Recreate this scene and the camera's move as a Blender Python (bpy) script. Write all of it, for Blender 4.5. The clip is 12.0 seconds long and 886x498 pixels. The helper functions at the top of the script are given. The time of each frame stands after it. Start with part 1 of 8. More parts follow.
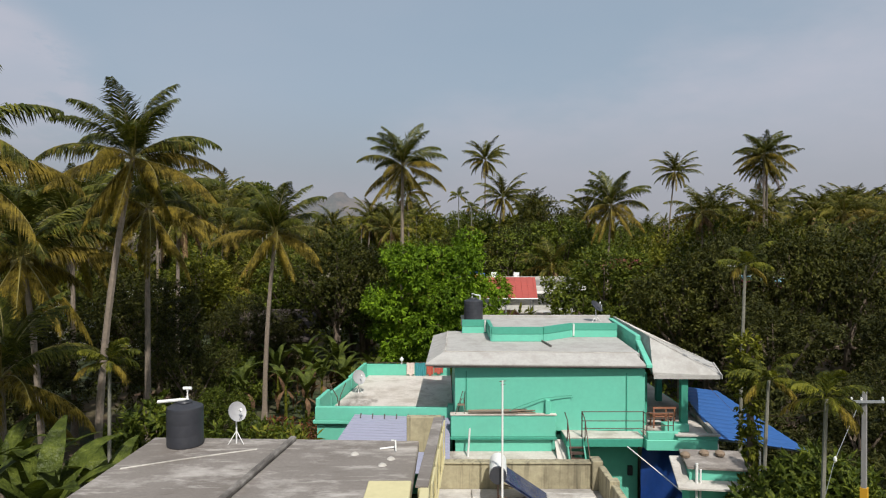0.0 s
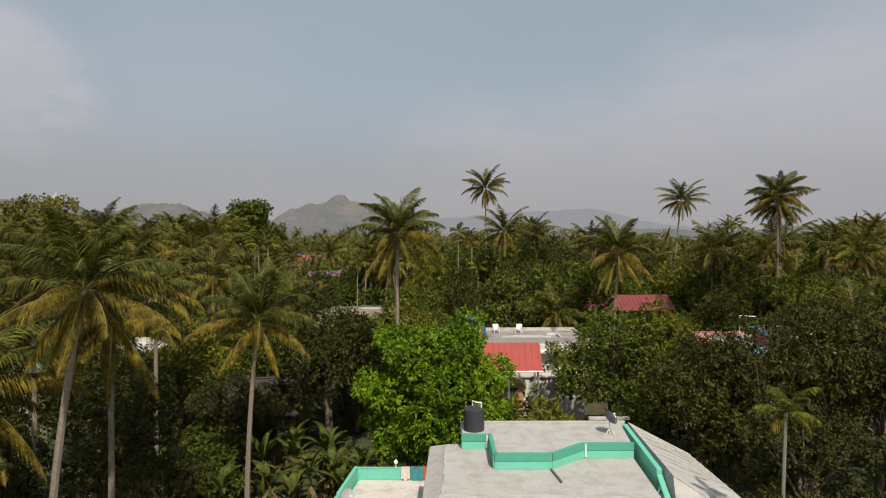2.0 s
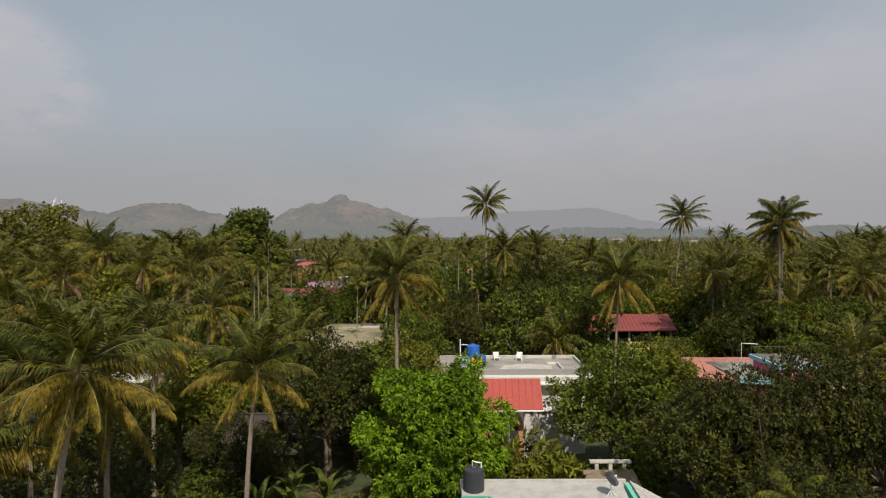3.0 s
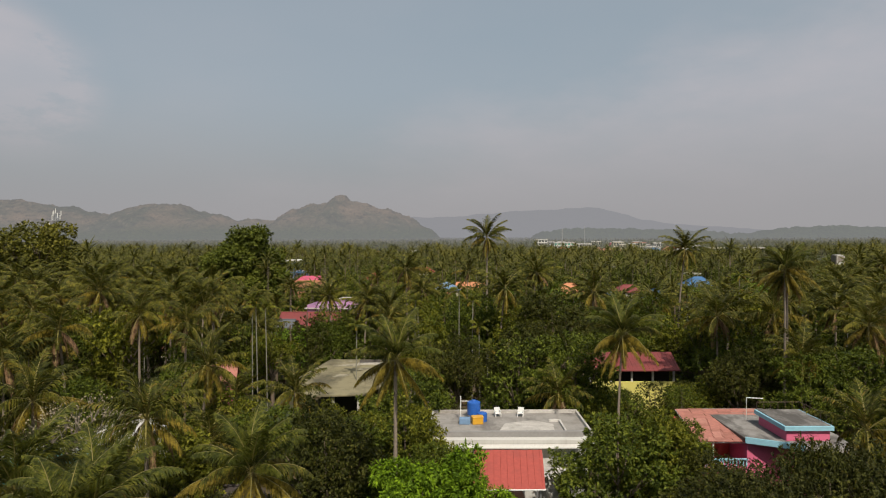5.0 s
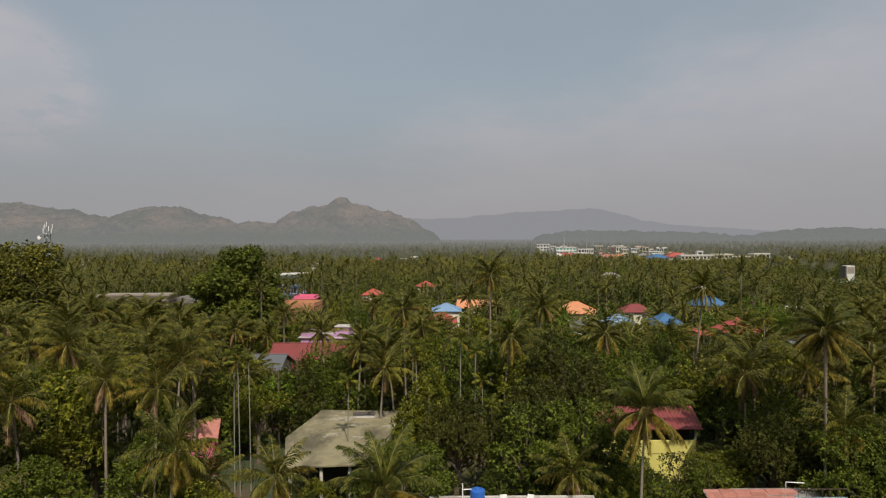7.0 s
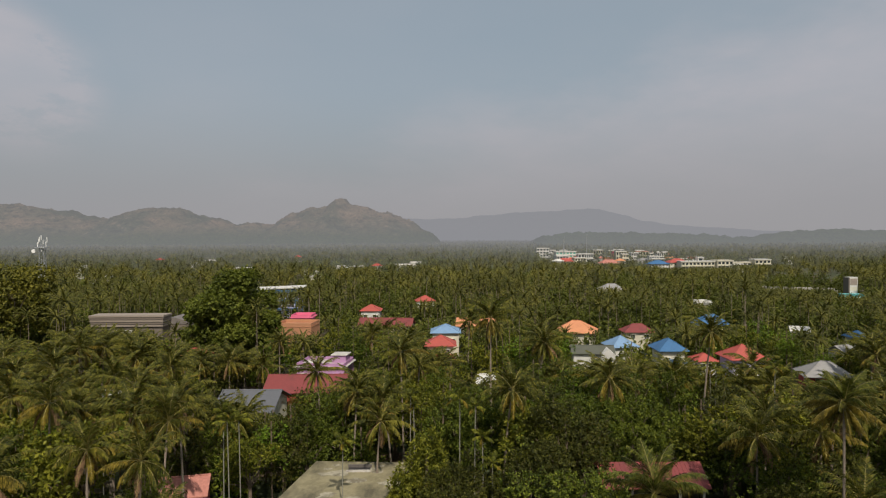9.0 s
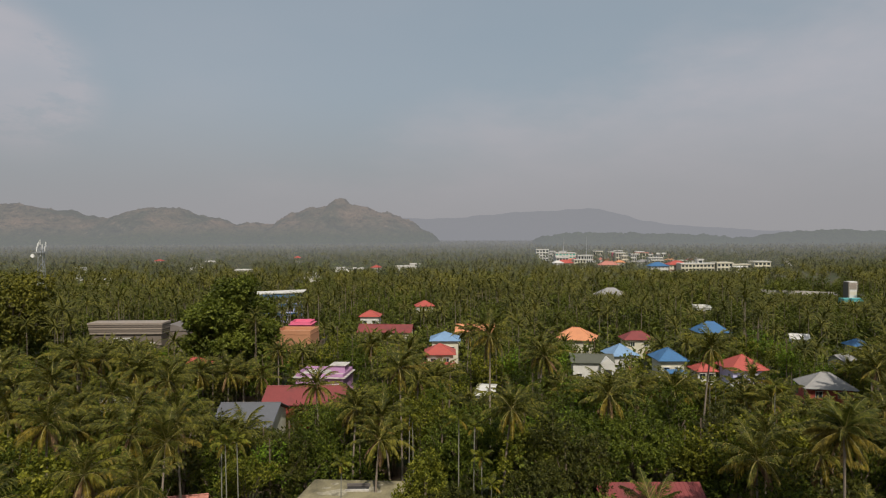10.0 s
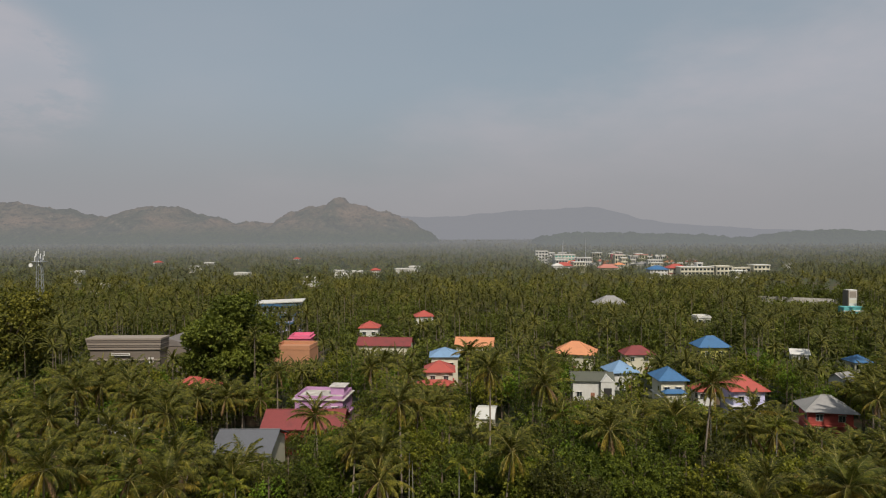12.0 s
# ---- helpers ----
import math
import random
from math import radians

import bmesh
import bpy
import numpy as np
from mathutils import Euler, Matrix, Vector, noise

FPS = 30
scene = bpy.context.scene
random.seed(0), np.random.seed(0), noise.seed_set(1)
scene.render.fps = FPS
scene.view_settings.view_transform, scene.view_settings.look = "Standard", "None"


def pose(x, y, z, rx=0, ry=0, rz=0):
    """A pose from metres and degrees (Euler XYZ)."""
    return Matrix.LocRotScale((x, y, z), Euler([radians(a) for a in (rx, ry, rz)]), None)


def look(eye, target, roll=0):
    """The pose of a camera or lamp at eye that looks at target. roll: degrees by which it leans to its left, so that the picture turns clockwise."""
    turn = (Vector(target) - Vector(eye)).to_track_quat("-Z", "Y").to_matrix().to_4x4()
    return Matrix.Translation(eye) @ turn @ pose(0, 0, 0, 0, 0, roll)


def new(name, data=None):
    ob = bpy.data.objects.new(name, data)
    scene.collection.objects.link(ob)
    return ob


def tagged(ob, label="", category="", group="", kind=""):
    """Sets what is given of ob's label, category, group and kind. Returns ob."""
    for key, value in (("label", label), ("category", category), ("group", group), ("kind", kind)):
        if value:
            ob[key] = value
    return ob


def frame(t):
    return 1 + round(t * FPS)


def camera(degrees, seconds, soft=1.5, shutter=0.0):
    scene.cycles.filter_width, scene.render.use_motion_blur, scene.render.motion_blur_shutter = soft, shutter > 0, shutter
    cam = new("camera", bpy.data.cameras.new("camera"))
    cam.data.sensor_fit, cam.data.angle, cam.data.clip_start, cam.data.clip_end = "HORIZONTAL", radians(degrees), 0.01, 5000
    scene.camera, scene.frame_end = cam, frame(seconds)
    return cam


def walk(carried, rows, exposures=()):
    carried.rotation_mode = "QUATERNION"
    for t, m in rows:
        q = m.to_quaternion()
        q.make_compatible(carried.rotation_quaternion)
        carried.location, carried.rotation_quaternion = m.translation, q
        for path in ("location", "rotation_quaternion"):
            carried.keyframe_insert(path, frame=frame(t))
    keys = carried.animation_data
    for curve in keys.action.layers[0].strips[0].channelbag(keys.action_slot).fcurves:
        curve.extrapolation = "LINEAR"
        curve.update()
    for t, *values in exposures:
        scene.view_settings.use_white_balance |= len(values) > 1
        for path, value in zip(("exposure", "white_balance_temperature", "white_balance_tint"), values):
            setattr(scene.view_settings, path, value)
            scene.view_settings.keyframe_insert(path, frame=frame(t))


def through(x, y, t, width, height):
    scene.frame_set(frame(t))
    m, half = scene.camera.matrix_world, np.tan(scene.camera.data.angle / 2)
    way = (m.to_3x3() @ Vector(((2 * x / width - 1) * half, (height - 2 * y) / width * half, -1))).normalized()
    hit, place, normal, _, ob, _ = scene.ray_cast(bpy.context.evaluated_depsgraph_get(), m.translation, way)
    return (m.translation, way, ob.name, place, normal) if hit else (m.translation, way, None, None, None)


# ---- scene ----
cam = camera(70.0, 12.0, 1.15)
METRES, EYE, TILT, LEAN, TURN = 39.0, 11.4, -1.1, 0.0, 0.0
ROWS = [
    (0.0, 0.0000, 0.0000, 0.0000, 0.000, 0.000, 0.000),
    (0.5, 0.0005, 0.0384, 0.0262, 0.011, 0.077, 0.070),
    (1.0, 0.0009, 0.0663, 0.0546, 0.011, 0.154, 0.120),
    (1.5, 0.0020, 0.0754, 0.0882, 0.022, 0.188, 0.140),
    (2.0, 0.0041, 0.0799, 0.1244, 0.033, 0.110, 0.160),
    (2.5, 0.0045, 0.0847, 0.1614, 0.044, 0.044, 0.140),
    (3.0, 0.0055, 0.0885, 0.1966, 0.077, 0.000, 0.170),
    (5.0, 0.0078, 0.1142, 0.3317, 0.154, -0.099, 0.220),
    (5.5, 0.0084, 0.1469, 0.3645, 0.188, -0.088, 0.250),
    (6.0, 0.0097, 0.1893, 0.3990, 0.221, -0.066, 0.290),
    (6.5, 0.0099, 0.2401, 0.4368, 0.210, -0.077, 0.330),
    (7.0, 0.0118, 0.2951, 0.4749, 0.243, -0.044, 0.330),
    (9.0, 0.0154, 0.3729, 0.6303, 0.199, -0.099, 0.350),
    (9.5, 0.0163, 0.3769, 0.6610, 0.177, -0.121, 0.330),
    (10.0, 0.0175, 0.3806, 0.6926, 0.166, -0.166, 0.310),
    (10.5, 0.0174, 0.3844, 0.7251, 0.154, -0.210, 0.300),
    (11.0, 0.0159, 0.3891, 0.7583, 0.132, -0.265, 0.270),
    (11.5, 0.0142, 0.3918, 0.7922, 0.088, -0.331, 0.260),
    (12.0, 0.0145, 0.3964, 0.8253, 0.088, -0.386, 0.260),
]
walk(cam, [(t, pose(0, 0, EYE, TILT, LEAN, TURN) @ pose(METRES * x, METRES * y, METRES * z, 90 + pitch, roll, yaw)) for t, x, y, z, yaw, pitch, roll in ROWS],
     ((0.0, 0.22, 6150, 10), (0.5, 0.20, 6200, 10), (1.0, 0.20, 6400, 10), (2.0, 0.21, 6620, 10), (3.0, 0.17, 6650, 10), (5.5, 0.06, 6680, 10), (9.0, 0.01, 6600, 10), (12.0, -0.02, 6560, 10)))

# ---- sun, sky and haze ----
SUN_ELEV, SUN_AZ = 50.0, 165.0      # azimuth clockwise from +y
world = bpy.data.worlds.new("sky")
scene.world = world
world.use_nodes = True
wt = world.node_tree
wt.nodes.clear()
w_out = wt.nodes.new("ShaderNodeOutputWorld")
w_bg = wt.nodes.new("ShaderNodeBackground")
w_sky = wt.nodes.new("ShaderNodeTexSky")
w_sky.sky_type = "NISHITA"
w_sky.sun_disc = False
w_sky.sun_elevation = radians(SUN_ELEV)
w_sky.sun_rotation = radians(SUN_AZ)
w_sky.air_density, w_sky.dust_density, w_sky.ozone_density = 1.2, 5.0, 1.0
w_co = wt.nodes.new("ShaderNodeTexCoord")
w_sep = wt.nodes.new("ShaderNodeSeparateXYZ")
wt.links.new(w_co.outputs["Generated"], w_sep.inputs[0])
w_map = wt.nodes.new("ShaderNodeMapping")
w_map.inputs["Scale"].default_value = (1.0, 1.0, 2.6)
wt.links.new(w_co.outputs["Generated"], w_map.inputs["Vector"])


def w_math(op, a, b=None, clamp=False):
    n = wt.nodes.new("ShaderNodeMath")
    n.operation, n.use_clamp = op, clamp
    for k, v in enumerate((a, b)):
        if v is None:
            continue
        if isinstance(v, (int, float)):
            n.inputs[k].default_value = v
        else:
            wt.links.new(v, n.inputs[k])
    return n.outputs[0]


def w_noise(scale, detail, rough, lo, hi):
    n = wt.nodes.new("ShaderNodeTexNoise")
    n.inputs["Scale"].default_value, n.inputs["Detail"].default_value, n.inputs["Roughness"].default_value = scale, detail, rough
    wt.links.new(w_map.outputs[0], n.inputs["Vector"])
    m = wt.nodes.new("ShaderNodeMapRange")
    m.interpolation_type = "SMOOTHSTEP"
    m.inputs["From Min"].default_value, m.inputs["From Max"].default_value = lo, hi
    wt.links.new(n.outputs["Fac"], m.inputs["Value"])
    return m.outputs[0]


def w_cloud(direction, spread):
    """A soft bank of cloud round one direction: 1 in its middle, 0 outside."""
    v = Vector(direction).normalized()
    n = wt.nodes.new("ShaderNodeVectorMath")
    n.operation = "DISTANCE"
    n.inputs[1].default_value = v
    wt.links.new(w_co.outputs["Generated"], n.inputs[0])
    m = wt.nodes.new("ShaderNodeMapRange")
    m.interpolation_type = "SMOOTHSTEP"
    m.inputs["From Min"].default_value, m.inputs["From Max"].default_value = spread, 0.0
    wt.links.new(n.outputs["Value"], m.inputs["Value"])
    return m.outputs[0]


def w_mix(fac, a, b):
    n = wt.nodes.new("ShaderNodeMix")
    n.data_type = "RGBA"
    if isinstance(fac, (int, float)):
        n.inputs[0].default_value = fac
    else:
        wt.links.new(fac, n.inputs[0])
    for k, v in ((6, a), (7, b)):
        if isinstance(v, tuple):
            n.inputs[k].default_value = (*v, 1)
        else:
            wt.links.new(v, n.inputs[k])
    return n.outputs[2]


SKY_UNIT = 0.1
BANK_NORMAL = Vector((0.35, 0.175, -1.0)).normalized()   # cloud bank right of and below a slanting edge
HAZE = (0.322, 0.318, 0.333)         # the hazy air near the horizon
VEIL = (0.325, 0.388, 0.440)            # thin haze higher up
CLOUD = (0.455, 0.445, 0.485)
scaled = lambda c: tuple(v / SKY_UNIT for v in c)
veiled = w_mix(0.72, w_sky.outputs[0], scaled(VEIL))
broad = w_noise(1.6, 4.0, 0.55, 0.42, 0.72)
bank_edge = w_noise(3.2, 5.0, 0.6, 0.25, 0.75)
w_dot = wt.nodes.new("ShaderNodeVectorMath")
w_dot.operation = "DOT_PRODUCT"
w_dot.inputs[1].default_value = BANK_NORMAL
wt.links.new(w_co.outputs["Generated"], w_dot.inputs[0])
bank_fade = wt.nodes.new("ShaderNodeMapRange")
bank_fade.interpolation_type = "SMOOTHSTEP"
bank_fade.inputs["From Min"].default_value, bank_fade.inputs["From Max"].default_value = -0.05, 0.13
wt.links.new(w_math("ADD", w_dot.outputs["Value"], w_math("MULTIPLY", w_math("SUBTRACT", bank_edge, 0.5), 0.10)), bank_fade.inputs["Value"])
right_bank = w_math("MULTIPLY", bank_fade.outputs[0], 0.85)
left_bank = w_math("MULTIPLY", w_math("ADD", w_cloud((-0.74, 1.0, 0.29), 0.115), w_cloud((-0.66, 1.0, 0.235), 0.115)), w_math("ADD", w_math("MULTIPLY", w_noise(9.0, 7.0, 0.65, 0.36, 0.62), 1.5), 0.5))
left_low = w_math("MULTIPLY", w_cloud((-0.42, 1.0, 0.20), 0.26), 0.25)
banks = w_math("ADD", right_bank, w_math("ADD", left_bank, left_low), True)
rag = w_math("ADD", w_math("MULTIPLY", w_noise(5.0, 6.0, 0.6, 0.3, 0.7), 0.35), 0.65)
cloudy = w_math("ADD", w_math("MULTIPLY", banks, rag), w_math("MULTIPLY", broad, 0.12), True)
clouded = w_mix(w_math("MULTIPLY", cloudy, 0.85), veiled, scaled(CLOUD))
low = wt.nodes.new("ShaderNodeMapRange")
low.interpolation_type = "SMOOTHSTEP"
low.inputs["From Min"].default_value, low.inputs["From Max"].default_value = 0.24, -0.02
wt.links.new(w_sep.outputs["Z"], low.inputs["Value"])
wt.links.new(w_mix(low.outputs[0], clouded, scaled(HAZE)), w_bg.inputs["Color"])
w_bg.inputs["Strength"].default_value = SKY_UNIT
wt.links.new(w_bg.outputs[0], w_out.inputs["Surface"])

sun_data = bpy.data.lights.new("sun", "SUN")
sun_data.energy, sun_data.angle, sun_data.color = 4.0, radians(1.0), (1.0, 0.93, 0.82)
sun = new("sun", sun_data)
sun_way = Vector((math.sin(radians(SUN_AZ)) * math.cos(radians(SUN_ELEV)), math.cos(radians(SUN_AZ)) * math.cos(radians(SUN_ELEV)), math.sin(radians(SUN_ELEV))))
sun.matrix_world = look(sun_way * 300, (0, 0, 0))

# ---- materials ----
_mats = {}


def nodes_of(name):
    m = bpy.data.materials.new(name)
    m.use_nodes = True
    t = m.node_tree
    return m, t, t.nodes["Principled BSDF"]


def noise_node(t, scale, detail=4.0, rough=0.55, vec=None):
    n = t.nodes.new("ShaderNodeTexNoise")
    n.inputs["Scale"].default_value, n.inputs["Detail"].default_value, n.inputs["Roughness"].default_value = scale, detail, rough
    if vec is None:
        co = t.nodes.new("ShaderNodeTexCoord")
        vec = co.outputs["Object"]
    t.links.new(vec, n.inputs["Vector"])
    return n.outputs["Fac"]


def ramp(t, fac, stops):
    n = t.nodes.new("ShaderNodeValToRGB")
    el = n.color_ramp.elements
    el[0].position, el[0].color = stops[0][0], (*stops[0][1], 1)
    el[1].position, el[1].color = stops[-1][0], (*stops[-1][1], 1)
    for p, c in stops[1:-1]:
        e = el.new(p)
        e.color = (*c, 1)
    t.links.new(fac, n.inputs["Fac"])
    return n.outputs["Color"]


def mixed(t, fac, a, b, kind="MIX"):
    n = t.nodes.new("ShaderNodeMix")
    n.data_type, n.blend_type = "RGBA", kind
    if isinstance(fac, (int, float)):
        n.inputs[0].default_value = fac
    else:
        t.links.new(fac, n.inputs[0])
    for k, v in ((6, a), (7, b)):
        if isinstance(v, tuple):
            n.inputs[k].default_value = (*v, 1)
        else:
            t.links.new(v, n.inputs[k])
    return n.outputs[2]


def remap(t, v, a, b, c=0.0, d=1.0):
    n = t.nodes.new("ShaderNodeMapRange")
    n.inputs["From Min"].default_value, n.inputs["From Max"].default_value = a, b
    n.inputs["To Min"].default_value, n.inputs["To Max"].default_value = c, d
    t.links.new(v, n.inputs["Value"])
    return n.outputs[0]


def bumped(t, bsdf, height, strength, distance=0.02):
    n = t.nodes.new("ShaderNodeBump")
    n.inputs["Strength"].default_value, n.inputs["Distance"].default_value = strength, distance
    t.links.new(height, n.inputs["Height"])
    t.links.new(n.outputs[0], bsdf.inputs["Normal"])


def shade(c, k):
    return tuple(min(1.0, v * k) for v in c)


def surface(name, colour, dirt=None, rough=0.75, spread=0.18, dirty=0.35, coarse=0.5, fine=9.0, bump=0.25, metal=0.0, streaks=0.0):
    """A weathered plain surface: colour with coarse blotches of dirt, fine grain and, where asked, streaks running down."""
    if name in _mats:
        return _mats[name]
    m, t, b = nodes_of(name)
    dirt = dirt or shade(colour, 0.55)
    big = noise_node(t, coarse, 6.0, 0.6)
    small = noise_node(t, fine, 5.0, 0.6)
    base = ramp(t, small, [(0.3, shade(colour, 1 - spread)), (0.7, shade(colour, 1 + spread * 0.5))])
    c = mixed(t, remap(t, big, 0.5, 0.72, 0.0, dirty), base, dirt)
    if streaks:
        co = t.nodes.new("ShaderNodeTexCoord")
        mp = t.nodes.new("ShaderNodeMapping")
        mp.inputs["Scale"].default_value = (3.5, 3.5, 0.18)
        t.links.new(co.outputs["Object"], mp.inputs["Vector"])
        st = noise_node(t, 1.6, 4.0, 0.6, mp.outputs[0])
        c = mixed(t, remap(t, st, 0.5, 0.75, 0.0, streaks), c, shade(dirt, 0.6))
    t.links.new(c, b.inputs["Base Color"])
    b.inputs["Roughness"].default_value, b.inputs["Metallic"].default_value = rough, metal
    if bump:
        bumped(t, b, small, bump, 0.02)
    _mats[name] = m
    return m


def cement(name, base, pale, dark):
    """Trowelled cement with scraped pale streaks, dark weather stains and grain."""
    m, t, b = nodes_of(name)
    co = t.nodes.new("ShaderNodeTexCoord")
    mp = t.nodes.new("ShaderNodeMapping")
    mp.inputs["Scale"].default_value = (0.55, 0.9, 1.0)
    mp.inputs["Rotation"].default_value = (0, 0, 0.5)
    t.links.new(co.outputs["Object"], mp.inputs["Vector"])
    big = noise_node(t, 0.45, 6.0, 0.6)
    warp = noise_node(t, 0.9, 8.0, 0.68, mp.outputs[0])
    fine = noise_node(t, 11.0, 5.0, 0.65)
    c = ramp(t, fine, [(0.3, shade(base, 0.86)), (0.7, shade(base, 1.1))])
    c = mixed(t, remap(t, big, 0.46, 0.68, 0.0, 0.85), c, dark)
    c = mixed(t, remap(t, warp, 0.51, 0.67, 0.0, 0.7), c, pale)
    mq = t.nodes.new("ShaderNodeMapping")
    mq.inputs["Scale"].default_value = (0.55, 2.8, 1.0)
    mq.inputs["Rotation"].default_value = (0, 0, -0.35)
    t.links.new(co.outputs["Object"], mq.inputs["Vector"])
    scrape = noise_node(t, 1.1, 7.0, 0.72, mq.outputs[0])
    c = mixed(t, remap(t, scrape, 0.55, 0.68, 0.0, 0.75), c, pale)
    c = mixed(t, remap(t, scrape, 0.42, 0.34, 0.0, 0.5), c, shade(dark, 0.8))
    t.links.new(c, b.inputs["Base Color"])
    b.inputs["Roughness"].default_value = 0.88
    bumped(t, b, fine, 0.3, 0.02)
    return m


def mildewed(name, base, worn, black, scale, lo, hi):
    """Limewashed or cement roof: worn patches, black mildew in ragged blots with thin tails, hairline cracks and grain."""
    m, t, b = nodes_of(name)
    fine = noise_node(t, 9.0, 5.0, 0.65)
    co = t.nodes.new("ShaderNodeTexCoord")
    mp = t.nodes.new("ShaderNodeMapping")
    mp.inputs["Scale"].default_value = (1.0, 0.45, 1.0)
    t.links.new(co.outputs["Object"], mp.inputs["Vector"])
    c = ramp(t, fine, [(0.3, shade(base, 0.88)), (0.7, shade(base, 1.06))])
    c = mixed(t, remap(t, noise_node(t, scale * 2.3, 7.0, 0.66), 0.46, 0.62, 0.0, 0.8), c, worn)
    c = mixed(t, remap(t, noise_node(t, scale, 8.0, 0.68, mp.outputs[0]), lo, hi, 0.0, 0.85), c, black)
    c = mixed(t, remap(t, noise_node(t, 3.1, 8.0, 0.75), 0.58, 0.72, 0.0, 0.28), c, shade(worn, 0.75))
    t.links.new(c, b.inputs["Base Color"])
    b.inputs["Roughness"].default_value = 0.86
    bumped(t, b, fine, 0.3, 0.02)
    return m


def leaf(name, dark, light, dead=None, through=0.3, rough=0.5, tree_scale=0.12, grain=2.0):
    """Foliage: each leaf its own tint, each tree its own, with some light coming through."""
    if name in _mats:
        return _mats[name]
    m, t, b = nodes_of(name)
    dark = (dark[0] * 1.12, dark[1] * 1.02, dark[2] * 1.5)
    light = (light[0] * 1.60, light[1] * 1.50, light[2] * 2.0)
    geo = t.nodes.new("ShaderNodeNewGeometry")
    info = t.nodes.new("ShaderNodeObjectInfo")
    soft = tuple(0.35 * a + 0.65 * b for a, b in zip(dark, light))
    stops = [(0.0, shade(dark, 0.85)), (0.5, tuple(0.75 * a + 0.25 * b for a, b in zip(dark, light))), (0.92, soft)]
    if dead:
        stops += [(0.95, dead), (1.0, dead)]
    c = ramp(t, geo.outputs["Random Per Island"], stops)
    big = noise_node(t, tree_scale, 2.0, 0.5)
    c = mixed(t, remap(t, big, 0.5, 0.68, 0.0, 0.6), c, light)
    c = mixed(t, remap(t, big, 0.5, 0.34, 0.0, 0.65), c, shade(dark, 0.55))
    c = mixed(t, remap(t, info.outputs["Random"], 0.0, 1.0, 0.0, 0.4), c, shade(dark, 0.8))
    # noise paints shaded gaps and lit sprays into the leaf colour
    leaf_gaps = noise_node(t, grain, 4.0, 0.7)
    c = mixed(t, remap(t, leaf_gaps, 0.52, 0.38, 0.0, 0.8), c, shade(dark, 0.35))
    c = mixed(t, remap(t, leaf_gaps, 0.52, 0.66, 0.0, 0.45), c, shade(light, 1.15))
    t.links.new(c, b.inputs["Base Color"])
    bumped(t, b, leaf_gaps, 0.9, 0.5 / grain)
    b.inputs["Roughness"].default_value = rough
    b.inputs["Specular IOR Level"].default_value = 0.14
    tr = t.nodes.new("ShaderNodeBsdfTranslucent")
    t.links.new(mixed(t, 1.0, c, (1.0, 1.0, 0.45), "MULTIPLY"), tr.inputs["Color"])
    mx = t.nodes.new("ShaderNodeMixShader")
    mx.inputs[0].default_value = through * 0.78
    out = t.nodes["Material Output"]
    t.links.new(b.outputs[0], mx.inputs[1])
    t.links.new(tr.outputs[0], mx.inputs[2])
    t.links.new(mx.outputs[0], out.inputs["Surface"])
    _mats[name] = m
    return m


def haze_glow(mat, amount, air=(0.27, 0.275, 0.30)):
    """Far backdrop: paints haze into the material as a glow of the given share."""
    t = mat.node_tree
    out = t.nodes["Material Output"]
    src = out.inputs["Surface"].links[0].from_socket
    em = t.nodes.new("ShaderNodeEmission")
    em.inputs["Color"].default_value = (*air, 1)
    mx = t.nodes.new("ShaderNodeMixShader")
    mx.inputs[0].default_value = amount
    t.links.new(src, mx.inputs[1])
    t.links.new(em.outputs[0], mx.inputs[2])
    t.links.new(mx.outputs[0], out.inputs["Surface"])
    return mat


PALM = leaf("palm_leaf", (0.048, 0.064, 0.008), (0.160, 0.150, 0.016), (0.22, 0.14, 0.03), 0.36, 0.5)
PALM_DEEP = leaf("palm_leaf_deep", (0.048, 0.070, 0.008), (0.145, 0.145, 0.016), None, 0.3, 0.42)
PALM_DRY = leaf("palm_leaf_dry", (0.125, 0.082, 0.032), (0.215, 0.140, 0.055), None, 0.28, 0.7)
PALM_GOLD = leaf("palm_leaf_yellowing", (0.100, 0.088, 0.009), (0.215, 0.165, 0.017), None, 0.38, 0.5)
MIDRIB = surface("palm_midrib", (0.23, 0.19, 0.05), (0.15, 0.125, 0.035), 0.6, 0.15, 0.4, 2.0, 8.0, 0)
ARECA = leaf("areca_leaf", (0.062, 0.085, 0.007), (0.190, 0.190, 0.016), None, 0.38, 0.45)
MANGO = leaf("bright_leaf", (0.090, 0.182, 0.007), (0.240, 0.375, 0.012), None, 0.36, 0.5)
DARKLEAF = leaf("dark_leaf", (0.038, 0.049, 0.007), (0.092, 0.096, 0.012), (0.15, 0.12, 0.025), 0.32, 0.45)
# darker leaf copy, with deep shade put into its colour
SHADELEAF = leaf("shaded_leaf", (0.037, 0.047, 0.009), (0.080, 0.084, 0.013), (0.12, 0.10, 0.02), 0.28, 0.5)
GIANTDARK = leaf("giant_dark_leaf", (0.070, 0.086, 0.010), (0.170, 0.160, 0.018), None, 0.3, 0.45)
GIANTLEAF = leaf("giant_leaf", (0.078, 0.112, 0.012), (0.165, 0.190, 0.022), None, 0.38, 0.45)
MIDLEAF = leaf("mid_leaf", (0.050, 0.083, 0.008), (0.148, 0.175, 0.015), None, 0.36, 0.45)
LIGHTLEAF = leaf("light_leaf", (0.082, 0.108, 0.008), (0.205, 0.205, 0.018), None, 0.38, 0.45)
